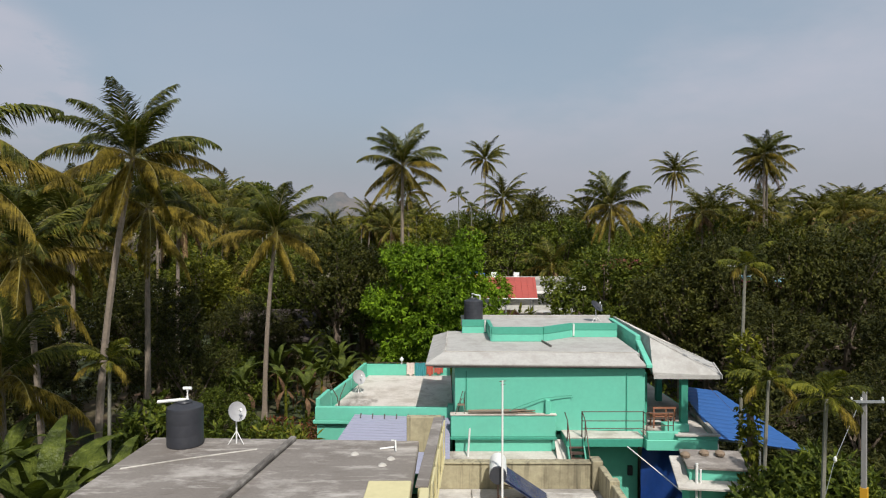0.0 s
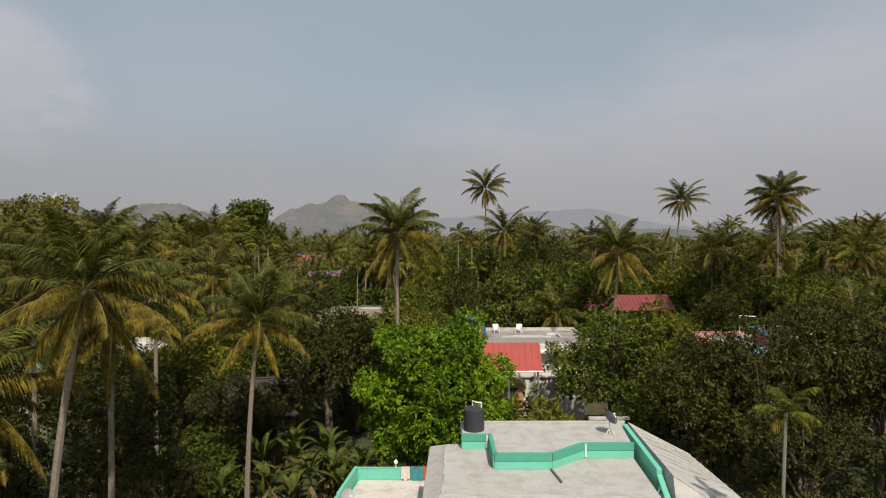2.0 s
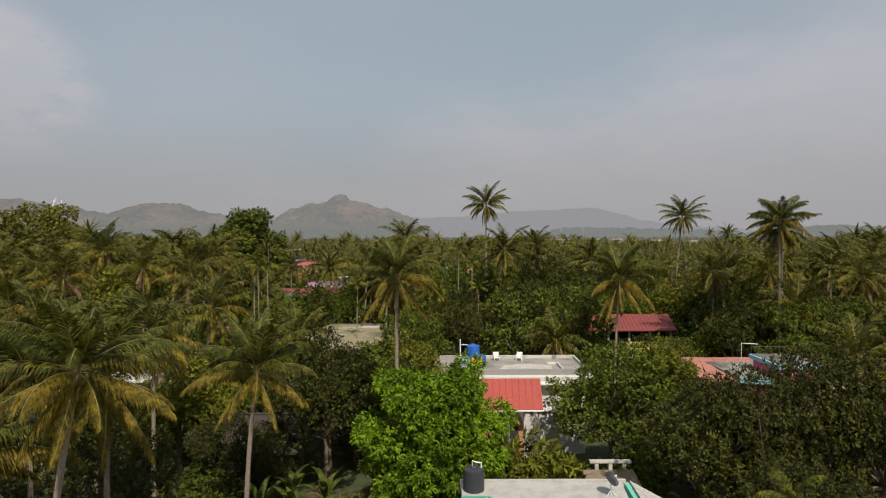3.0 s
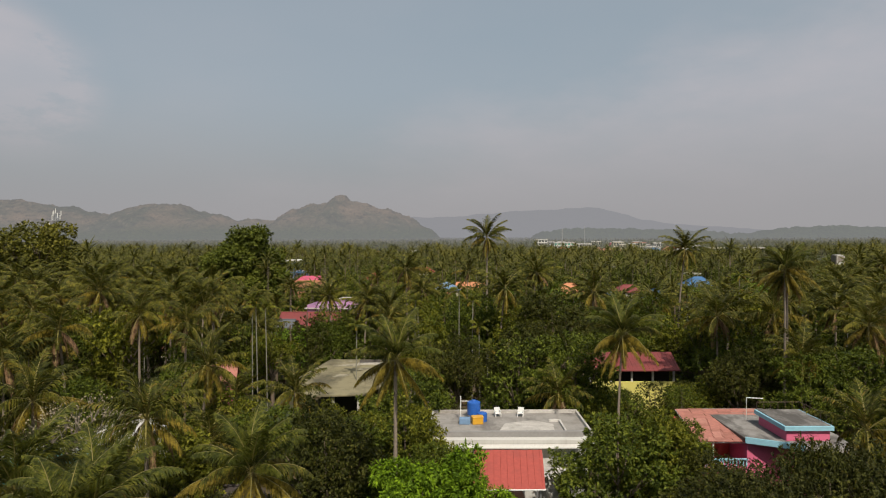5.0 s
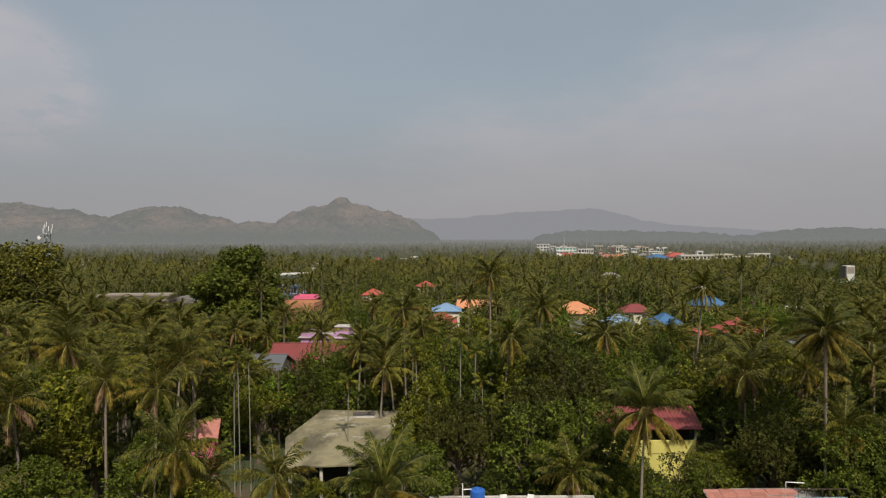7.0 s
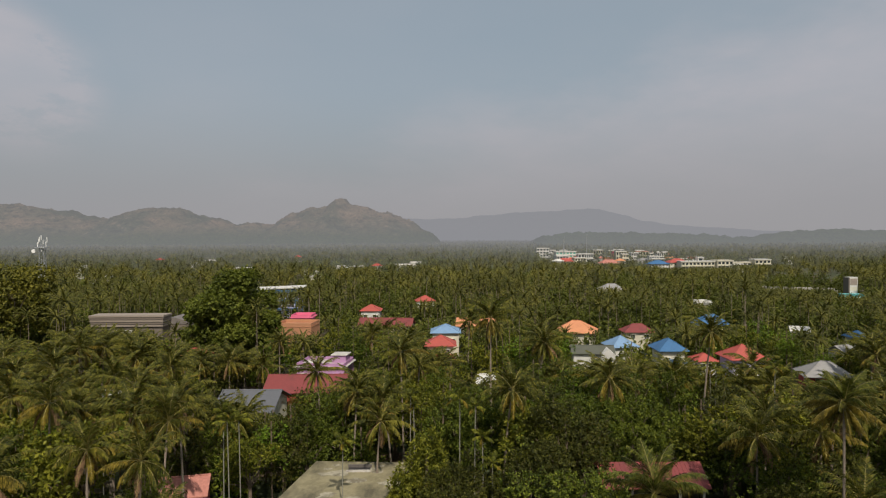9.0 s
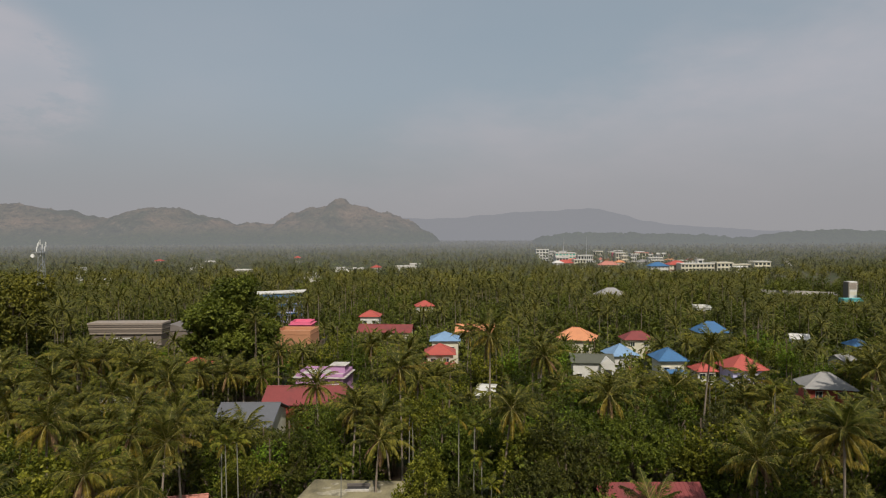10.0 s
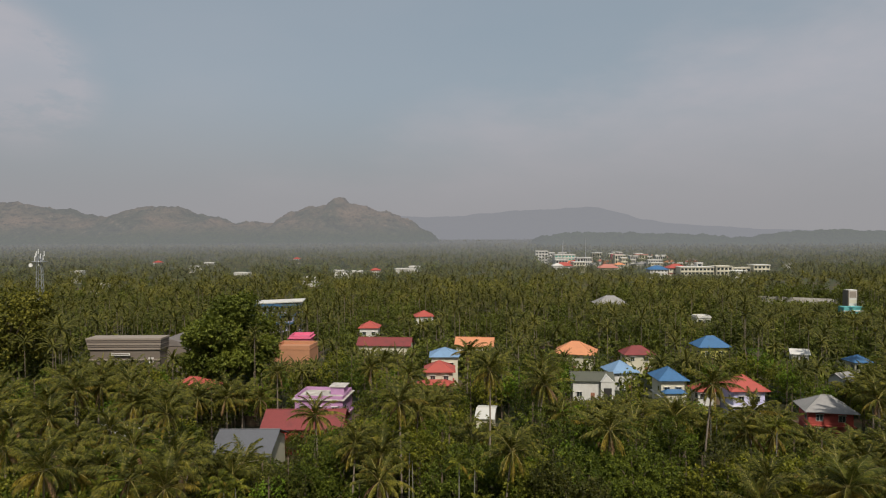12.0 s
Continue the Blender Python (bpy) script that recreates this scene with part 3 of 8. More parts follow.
# ---- the mint green house ----
house = thing("green_house", 4.4, 30.0, 0, 0, "two-storey mint green house with whitewashed flat roof and open balcony", "house")
FY = 26.4          # front wall
g = Geo().prism([(0.5, FY - 0.03), (8.3, FY - 0.53), (8.3, 34.3), (0.5, 34.3)], 3.35, 5.97)
body = part("upper_wall", g, MINT, house, "mint green painted upper storey wall", 0.02)
g = Geo().box(0.5, 8.2, FY + 0.05, 35.2, -0.2, 3.1)
part("lower_wall", g, MINT, house, "mint green painted ground floor wall", 0.02)
g = Geo().box(4.9, 8.25, 25.05, FY + 0.2, 3.02, 3.35)
part("floor_slab", g, MINT_DARK, house, "dark green edge of the first floor slab", 0.02)
part("walkway", Geo().box(4.9, 8.1, 25.07, FY - 0.02, 3.354, 3.40), TERRACE, house, "worn cement walkway", 0.01)
# sloping eave round the flat roof
ez, dz = 6.17, 6.50
part("eave", Geo().slab([(-0.72, 26.0, ez), (8.3, 25.6, ez), (8.1, 26.45, dz), (0.0, 26.7, dz)], 0.10), ROOFWHITE, house, "whitewashed sloping eave along the front", 0.015)
part("eave", Geo().slab([(-0.72, 26.0, ez), (0.0, 26.7, dz), (0.3, 32.8, dz), (-0.52, 33.5, ez)], 0.10), ROOFWHITE, house, "whitewashed sloping eave along the side", 0.015)
part("eave_edge", Geo().tube([(-0.73, 25.99, ez - 0.07), (8.3, 25.59, ez - 0.07)], 0.04, 6), DARKCON, house, "dark drip edge under the eave")
part("eave_soffit", Geo().box(-0.4, 8.3, 26.1, FY, 5.98, 6.02), ROOFWHITE, house, "pale soffit")
part("roof_deck", Geo().prism([(0.0, 26.7), (8.25, 26.45), (8.6, 32.75), (0.3, 32.8)], 6.06, dz + 0.005), ROOFWHITE, house, "weathered whitewashed lower roof deck", 0.01)
part("upper_deck", Geo().prism([(1.02, 32.2), (2.35, 32.2), (2.35, 29.65), (4.67, 29.65), (6.22, 30.95), (8.5, 30.95), (8.85, 34.3), (1.02, 34.3)], dz + 0.008, 7.03), ROOFWHITE, house, "weathered whitewashed upper roof deck", 0.01)
line = [(0.97, 32.15), (2.29, 32.15), (2.29, 29.55), (4.67, 29.55), (6.22, 30.87), (8.5, 30.87)]
for a, b in zip(line, line[1:]):
    part("kerb", Geo().wall(a, b, dz, 6.86, 0.13), MINT, house, "mint green upstand round the upper deck", 0.015)
    part("kerb_cap", Geo().wall(a, b, 6.864, 7.18, 0.17), KERBGREEN, house, "darker green band of the upstand")
part("gable_parapet", Geo().wall((9.1, 34.3), (8.72, 28.2), 6.0, 7.0, 0.22), MINT, house, "mint green side parapet of the roof", 0.02)
part("gable_parapet", Geo().slab([(8.24, 25.5, 6.22), (8.48, 25.5, 6.22), (8.83, 28.18, 6.80), (8.61, 28.18, 6.80)], 0.14), MINT, house, "sloping end of the side parapet", 0.02)
part("back_kerb", Geo().wall((0.97, 34.25), (9.05, 34.25), 6.6, 7.16, 0.14), ROOFWHITE, house, "whitewashed back upstand", 0.015)
part("deck_rib", Geo().wall((4.62, 29.4), (4.8, 28.0), dz, dz + 0.09, 0.07), DARKCON, house, "dark mortar rib on the deck")
part("deck_rib", Geo().wall((0.25, 32.5), (0.1, 26.9), dz, dz + 0.06, 0.07), LIGHTCON, house)
part("deck_rib", Geo().wall((0.1, 26.9), (8.1, 26.6), dz, dz + 0.035, 0.05), LIGHTCON, house)
for x, y in ((2.14, 32.05), (6.37, 30.79)):
    part("drain_pipe", Geo().tube([(x, y, dz + 0.08), (x, y - 0.02, 7.17)], 0.045, 8), WHITEPVC, house, "short white drain pipe")
# side slope in courses of cement sheets
def side_slope():
    top = [Vector((9.23, 34.25, 7.10)), Vector((8.93, 27.25, 7.10)), Vector((8.52, 25.6, 5.90))]
    low = [Vector((11.95, 33.6, 5.78)), Vector((12.05, 28.2, 5.78)), Vector((11.28, 25.55, 5.78))]
    g = Geo().slab([tuple(top[2]), tuple(low[2]), tuple(low[1]), tuple(low[0]), tuple(top[0]), tuple(top[1])], 0.10)
    sl = part("side_roof", g, ROOFWHITE, house, "whitewashed sloping side roof with hipped corner", 0.012)
    for k in range(9):
        s = (k + 0.5) / 9
        a = top[1].lerp(top[0], s) if k else top[1].lerp(top[2], 0.4)
        b = low[1].lerp(low[0], s) if k else low[1].lerp(low[2], 0.4)
        part("sheet_joint", Geo().tube([a + Vector((0, 0, 0.005)), b + Vector((0, 0, 0.005))], 0.018, 4), LIGHTCON, sl)
    part("hip_ridge", Geo().tube([top[1], low[2].lerp(low[1], 0.02)], 0.05, 6), ROOFWHITE, sl)
    part("fascia", Geo().wall((8.55, 25.57), (11.28, 25.5), 5.64, 5.80, 0.05), ROOFWHITE, house)
    part("fascia", Geo().wall((11.31, 25.53), (12.09, 28.2), 5.64, 5.80, 0.05), ROOFWHITE, house)


side_slope()
# balcony under the side roof
part("balcony_slab", Geo().prism([(8.0, 24.7), (10.75, 24.6), (11.35, 28.6), (11.2, 35.0), (8.0, 35.2)], 3.0, 3.42), MINT, house, "mint green balcony slab edge", 0.02)
part("balcony_floor", Geo().prism([(8.1, 24.85), (10.6, 24.75), (11.2, 28.6), (11.1, 34.9), (8.31, 35.0)], 3.424, 3.46), TERRACE, house, "worn cement balcony floor")
part("balcony_parapet", Geo().box(8.05, 9.25, 24.72, 24.92, 3.42, 3.72), MINT, house, "low mint green balcony wall", 0.015)
part("balcony_parapet", Geo().wall((9.2, 24.72), (10.78, 24.68), 3.42, 3.60, 0.16), MINT, house, "low mint green balcony kerb", 0.015)
part("parapet_cap", Geo().wall((9.1, 24.70), (10.84, 24.66), 3.603, 3.66, 0.26), LIGHTCON, house)
part("balcony_kerb", Geo().wall((10.75, 24.7), (11.3, 28.6), 3.42, 3.66, 0.16), LIGHTCON, house)
part("balcony_block", Geo().box(9.0, 10.0, 25.55, 26.0, 3.46, 3.78), MINT, house, "mint green pillar plinth", 0.015)
part("pillar", Geo().box(9.75, 10.03, 25.75, 26.03, 3.46, 5.62), MINT_DARK, house, "dark green balcony pillar", 0.02)
part("pillar", Geo().box(10.3, 10.58, 30.4, 30.68, 3.46, 5.7), MINT_DARK, house, "dark green balcony pillar", 0.02)
part("pillar", Geo().box(8.31, 8.6, FY + 0.1, FY + 0.5, 3.46, 5.7), MINT_DARK, house, "dark green pilaster", 0.02)
part("balcony_door", Geo().box(8.302, 8.34, 28.2, 29.2, 3.46, 5.5), REDWOOD, house, "reddish wooden door", 0.01)
part("wall_pipe", Geo().tube([(7.55, FY - 0.51, 5.8), (7.55, FY - 0.51, 3.4)], 0.025, 6), MINT_DARK, house, "thin green wall pipe")
part("wall_pipe", Geo().tube([(0.98, FY - 0.09, 5.8), (0.98, FY - 0.09, 4.1)], 0.025, 6), MINT_DARK, house, "thin green wall pipe")
part("meter_box", Geo().box(7.75, 7.95, FY - 0.08, FY + 0.03, 1.4, 1.8), TANKBLACK, house, "black electric meter box", 0.01)
part("pvc_pipe", Geo().tube([(7.3, 24.9, 3.1), (8.3, 23.6, 2.4), (9.0, 22.4, 1.9)], 0.02, 6), WHITEPVC, house, "white pipe sloping down to the shed")
# railing along the walkway
rail = thing("walkway_railing", 6.6, 25.1, 3.4, 0, "thin dark iron railing with three rails on the walkway", "railing")
for z in (3.75, 4.05, 4.42):
    part("bar", Geo().tube([(5.55, 25.13, z), (8.0, 25.13, z), (8.0, 24.85, z)], 0.018, 6), IRON, rail)
for x in (5.55, 8.0):
    part("post", Geo().tube([(x, 25.13, 3.40), (x, 25.13, 4.44)], 0.024, 6), IRON, rail)
brail = thing("balcony_railing", 8.7, 24.95, 3.46, 0, "rusty iron balcony railing", "railing")
for z in (3.9, 4.18, 4.42):
    part("bar", Geo().tube([(8.1, 25.0, z), (9.15, 25.0, z)], 0.016, 6), IRON, brail)
for x in (8.1, 8.95, 9.15):
    part("post", Geo().tube([(x, 25.0, 3.46), (x, 25.0, 4.44)], 0.022, 6), IRON, brail)
# steep iron stair up to the walkway
stair = thing("outdoor_stair", 5.2, 24.6, 0, 0, "steep reddish outdoor stair with iron handrails", "stair")
for x in (4.98, 5.62):
    part("stringer", Geo().wall((x, 22.9), (x, 25.3), -0.2, 0.5, 0.06, 3.38), MINT_DARK, stair)
for k in range(16):
    s = (k + 0.5) / 16
    part("tread", Geo().box(5.01, 5.59, 22.9 + 2.3 * s - 0.02, 22.9 + 2.3 * s + 0.22, 0.1 + 3.2 * s, 0.1 + 3.2 * s + 0.05), IRON, stair)
for x in (4.95, 5.65):
    part("handrail", Geo().tube([(x, 23.4, 1.75), (x, 25.0, 4.1), (x - 0.1, 25.05, 4.42)], 0.022, 6), IRON, stair)
    part("rail_post", Geo().tube([(x, 25.0, 3.3), (x, 25.0, 4.1)], 0.02, 6), IRON, stair)
# annex in front of the house, with a planter ledge full of timber
part("annex_upper", Geo().box(0.32, 4.66, 25.9, FY - 0.005, 3.16, 4.05), MINT, house, "mint green upper band of the front annex", 0.02)
part("annex_band", Geo().box(0.30, 4.68, 25.84, FY - 0.01, 3.06, 3.155), MINT_DARK, house, "dark green string course", 0.01)
part("annex_lower", Geo().box(0.5, 4.5, 26.0, FY - 0.006, -0.2, 3.055), MINT, house, "mint green lower wall of the front annex", 0.02)
part("annex_ledge", Geo().box(0.0, 5.35, 24.9, 26.0, 2.25, 2.50), MINT_DARK, house, "dark green ledge of the front annex", 0.02)
part("ledge_top", Geo().box(0.05, 5.3, 24.95, 25.98, 2.503, 2.54), TERRACE, house, "stained ledge top")
part("ledge_wall", Geo().box(0.2, 5.1, 25.0, 25.9, -0.2, 2.247), MINT, house, "mint green base wall", 0.02)
part("coping", Geo().box(0.30, 4.68, 25.86, 26.3, 4.053, 4.09), TERRACE, house, "chipped cement coping", 0.01)
part("end_fin", Geo().box(4.22, 4.42, 25.9, FY - 0.005, 4.093, 4.68), MINT, house, "mint green upstand at the end of the ledge", 0.015)
part("white_stack", Geo().tube([(1.0, 25.3, 2.5), (1.08, 25.35, 3.68)], 0.04, 8), WHITEPVC, house, "white vent pipe")
timber = thing("stacked_timber", 2.4, 26.2, 4.09, 0, "loose pile of weathered timber battens on the ledge", "timber")
random.seed(4)
for k in range(11):
    y, z = 25.95 + 0.035 * (k % 6) * 1.6, 4.10 + 0.05 * (k // 6) + 0.02
    x0 = 0.9 + random.random() * 0.5
    x1 = 3.0 + random.random() * 0.9
    part("batten", Geo().tube([(x0, y + random.uniform(-.03, .03), z + 0.02), (x1, y + random.uniform(-.03, .03), z + random.uniform(0, 0.06))], 0.025, 4), TIMBER if k % 3 else PALEWOOD, timber)
single("loose_cable", Geo().tube([(2.7, 26.0, 4.2), (3.2, 26.0, 4.42), (4.1, 25.98, 4.74), (4.9, 25.96, 4.84), (5.3, 25.95, 4.88), (5.33, 25.95, 4.76)], 0.016, 5), MINT_DARK, "thin dark bent pipe leaning on the green wall", "pipe")
chairx = thing("folded_chair", 0.85, 26.1, 4.09, 0, "rusty folded metal chair leaning on the wall", "chair")
part("frame", Geo().tube([(0.52, 25.98, 4.1), (0.82, 26.28, 4.95), (0.92, 26.28, 4.95), (0.88, 25.98, 4.1)], 0.016, 5), IRON, chairx)
part("frame", Geo().tube([(0.62, 26.25, 4.1), (0.76, 26.05, 4.7), (0.86, 26.05, 4.7), (0.95, 26.25, 4.1)], 0.016, 5), IRON, chairx)
part("seat", Geo().box(0.60, 0.88, 26.0, 26.25, 4.43, 4.46), TIMBER, chairx)
part("stair_cheek", Geo().slab([(4.60, 25.98, 3.05), (4.98, 25.98, 3.05), (5.32, 24.96, 2.545), (4.55, 24.96, 2.545)], 0.05), TERRACE, house, "pale sloping cheek beside the stairs", 0.01)
bench = thing("wooden_bench", 9.0, 25.9, 3.46, 0, "reddish wooden slatted bench on the balcony", "bench")
for x in (8.75, 9.25, 9.6):
    part("leg", Geo().box(x - 0.03, x + 0.03, 26.1, 26.16, 3.46, 4.32), REDWOOD, bench)
    part("leg", Geo().box(x - 0.03, x + 0.03, 26.5, 26.56, 3.46, 3.92), REDWOOD, bench)
for z in (4.05, 4.27):
    part("back_slat", Geo().box(8.7, 9.66, 26.08, 26.11, z, z + 0.08), REDWOOD, bench)
part("seat", Geo().box(8.7, 9.66, 26.1, 26.58, 3.92, 3.97), REDWOOD, bench)


def water_tank(x, y, z, r, h, mat, label, ribs=5):
    t = thing("water_tank", x, y, z, 0, label, "water tank")
    prof = [(r * 0.97, z), (r, z + 0.04)]
    for k in range(ribs):
        a = z + 0.06 + (h * 0.80) * k / ribs
        b = z + 0.06 + (h * 0.80) * (k + 0.8) / ribs
        prof += [(r, a), (r, b), (r * 0.996, b + 0.01), (r * 0.996, b + 0.02)]
    prof += [(r, z + h * 0.86), (r * 0.98, z + h * 0.90), (r * 0.6, z + h * 0.97), (r * 0.42, z + h * 0.985)]
    part("shell", Geo().lathe(prof, x, y, 28), mat, t, "", 0, True)
    part("lid", Geo().lathe([(r * 0.40, z + h * 0.985), (r * 0.42, z + h * 1.0), (r * 0.38, z + h * 1.03), (0.03, z + h * 1.045)], x, y, 20), mat, t, "", 0, True)
    return t


tank = water_tank(1.6, 33.3, 7.03, 0.5, 1.12, TANKBLACK, "black ribbed polythene water tank on the whitewashed roof")
part("inlet_pipe", Geo().tube([(1.53, 33.3, 8.15), (1.53, 33.3, 8.42), (1.73, 33.3, 8.34), (1.95, 33.3, 8.32), (1.95, 33.3, 8.06)], 0.035, 6), WHITEPVC, tank, "white inlet pipe")


def dish_aerial(x, y, z, r, way, mat, label, mast=0.6):
    """A satellite dish on a short bent mast with two stays, its bowl facing along way."""
    t = thing("satellite_dish", x, y, z, 0, label, "satellite dish")
    g = Geo()
    n, rings = 20, 5
    vs = [(0, 0, 0)]
    for i in range(1, rings + 1):
        q = r * i / rings
        vs += [(q * math.cos(2 * math.pi * j / n), q * 1.08 * math.sin(2 * math.pi * j / n), 0.28 * q * q / r) for j in range(n)]
    fs = [(0, 1 + j, 1 + (j + 1) % n) for j in range(n)]
    fs += [(1 + i * n + j, 1 + (i + 1) * n + j, 1 + (i + 1) * n + (j + 1) % n, 1 + i * n + (j + 1) % n) for i in range(rings - 1) for j in range(n)]
    k = len(vs)
    vs += [(a, b, c - 0.025) for a, b, c in vs]
    fs += [tuple(reversed([i + k for i in f])) for f in fs]
    o = 1 + (rings - 1) * n
    fs += [(o + j, o + k + j, o + k + (j + 1) % n, o + (j + 1) % n) for j in range(n)]
    turn = Vector(way).to_track_quat("Z", "Y").to_matrix().to_4x4()
    head = Matrix.Translation((x, y, z + mast + 0.25)) @ turn
    bowl = part("bowl", g.add(vs, fs).moved(head), mat, t, "", 0, True)
    part("feed_arm", Geo().tube([head @ Vector((0, -r, 0.05)), head @ Vector((0, -r * 0.5, r * 0.9)), head @ Vector((0, 0, r * 0.95))], 0.014, 5), STEEL, bowl)
    part("feed_horn", Geo().tube([head @ Vector((0, 0, r * 0.85)), head @ Vector((0, 0, r * 1.1))], 0.045, 8), WHITEPVC, bowl)
    part("mast", Geo().tube([(x, y, z), (x, y, z + mast * 0.6), head @ Vector((0, 0, -0.03))], 0.025, 6), WHITEPVC, t)
    part("stay", Geo().tube([(x + 0.25, y - 0.1, z), (x, y, z + mast * 0.55)], 0.014, 5), WHITEPVC, t)
    part("stay", Geo().tube([(x - 0.22, y - 0.12, z), (x, y, z + mast * 0.55)], 0.014, 5), WHITEPVC, t)
    return t


dish_aerial(7.9, 32.6, 7.03, 0.34, (0.45, -0.45, 0.62), TANKBLACK, "dark satellite dish on a thin stand on the roof", 0.5)
step = thing("garden_outbuilding", 11.0, 44.6, 0, 0, "low outbuilding with a brown sheet roof and concrete frame", "outbuilding")
for x in (10.15, 11.05, 11.95):
    part("pier", Geo().box(x - 0.12, x + 0.12, 44.6, 44.85, -0.2, 4.2), LIGHTCON, step, "", 0.01)
part("beam", Geo().box(9.7, 12.4, 44.55, 44.9, 4.204, 4.36), LIGHTCON, step, "grey concrete beam", 0.01)
part("wall", Geo().box(9.4, 12.3, 43.0, 44.5, -0.2, 3.4), DULLROOF, step, "grey plastered wall", 0.02)
part("roof_sheet", Geo().slab([(9.2, 42.7, 3.45), (12.5, 42.7, 3.45), (12.5, 44.58, 3.8), (9.2, 44.58, 3.8)], 0.05), TIMBER, step, "brown rusted sheet roof", 0.01)

# left terrace wing
wing = thing("terrace_wing", -2.2, 32.0, 0, 0, "single-storey mint green wing with a stained white terrace", "house wing")
out = [(-5.6, 27.95), (0.44, 27.8), (0.44, 36.6), (-4.45, 36.7)]
part("wall", Geo().prism(out, -0.2, 3.145), MINT, wing, "mint green wing wall", 0.02)
part("slab_edge", Geo().prism([(-5.75, 27.75), (0.44, 27.6), (0.44, 36.8), (-4.6, 36.9)], 3.15, 3.3), MINT, wing, "mint green slab edge", 0.02)
part("terrace_floor", Geo().prism([(-5.4, 28.1), (0.45, 28.0), (0.45, 36.5), (-4.3, 36.55)], 3.303, 3.37), TERRACE, wing, "white terrace floor with black mildew stains")
part("front_parapet", Geo().wall((-5.65, 27.88), (0.42, 27.74), 3.303, 3.90, 0.2), MINT, wing, "mint green front parapet", 0.02)
part("back_parapet", Geo().wall((-4.5, 36.7), (0.42, 36.6), 3.303, 4.0, 0.18), MINT, wing, "mint green back parapet", 0.02)
pp = [(-5.58, 28.0, 4.2), (-5.4, 29.8, 4.2), (-5.38, 29.85, 4.0), (-4.9, 33.0, 4.0), (-4.88, 33.05, 4.1), (-4.5, 36.6, 4.1)]
for a, b in zip(pp, pp[1:]):
    if abs(a[1] - b[1]) > 0.2:
        part("side_parapet", Geo().wall(a[:2], b[:2], 3.303, a[2], 0.18), MINT, wing, "mint green stepped side parapet", 0.02)
part("corner_post", Geo().box(0.2, 0.46, 27.56, 27.82, 3.303, 4.05), MINT, wing, "mint green corner post", 0.02)
dish_aerial(-4.35, 32.4, 3.37, 0.36, (0.55, -0.75, 0.45), DISHGREY, "pale grey satellite dish on the terrace corner", 0.55)
for x, y, lean in ((-4.9, 29.6, 0.3), (-4.85, 29.4, -0.5)):
    single("iron_rod", Geo().tube([(x, y, 3.37), (x + lean * 0.2, y + 0.1, 3.9), (x + lean, y + 0.2, 4.5)], 0.025, 5), IRON, "bent rusty iron rod standing on the terrace", "iron rod", "iron rods on the terrace")
line_t = thing("washing_line", -0.6, 36.4, 4.0, 0, "washing hung over the back parapet of the terrace", "laundry")
for x, w, h, mt in ((-2.1, 0.45, 0.7, CLOTHPALE), (-1.6, 0.6, 0.95, CLOTHTEAL), (-0.95, 0.4, 0.7, CLOTHRED), (-0.5, 0.5, 0.6, CLOTHRED)):
    g = Geo()
    n = 8
    top = [(x + w * i / n, 36.46 - 0.02 * math.sin(i * 2.1), 4.12 + 0.02 * math.sin(i * 1.3)) for i in range(n + 1)]
    low_e = [(a, b - 0.05 + 0.03 * math.sin(i * 1.9), c - h + 0.05 * math.sin(i * 1.1)) for i, (a, b, c) in enumerate(top)]
    vs = top + low_e + [(a, b + 0.02, c) for a, b, c in top + low_e]
    k = n + 1
    fs = [(i, i + 1, k + i + 1, k + i) for i in range(n)] + [(2 * k + i, 3 * k + i, 3 * k + i + 1, 2 * k + i + 1) for i in range(n)] + [(i, 2 * k + i, 2 * k + i + 1, i + 1) for i in range(n)]
    part("cloth", g.add(vs, fs), mt, line_t)
part("line", Geo().tube([(-4.4, 36.45, 4.15), (-2.0, 36.46, 4.13), (0.45, 36.45, 4.15)], 0.012, 4), IRON, line_t)
single("garden_lamp", Geo().lathe([(0.04, 3.99), (0.03, 4.15), (0.10, 4.2), (0.12, 4.3), (0.06, 4.38), (0.02, 4.42)], -2.4, 36.68, 12), WHITEPVC, "small pale lamp on the back parapet", "lamp", "", 0, True)

# blue lean-to roof at the side of the house
lean = thing("blue_lean_to", 13.0, 28.0, 0, 0, "open lean-to with a bright blue ribbed sheet roof", "shed")
part("roof_sheet", corrugated((10.9, 29.2, 4.5), (10.9, 25.2, 3.35), (14.25, 24.45, 3.05), (13.0, 29.9, 4.1), 0.30, 0.014), BLUESHEET, lean, "blue ribbed roofing sheet")
for x, y, h in ((14.1, 24.7, 2.95), (12.9, 29.5, 3.9), (11.1, 25.4, 3.2), (12.6, 25.0, 3.0)):
    part("post", Geo().tube([(x, y, -0.2), (x, y, h)], 0.045, 6), STEEL, lean)
part("purlin", Geo().tube([(11.0, 25.3, 3.25), (14.1, 24.65, 2.98)], 0.04, 5), STEEL, lean)
part("purlin", Geo().tube([(11.0, 27.4, 3.9), (13.7, 27.2, 3.4)], 0.04, 5), STEEL, lean)
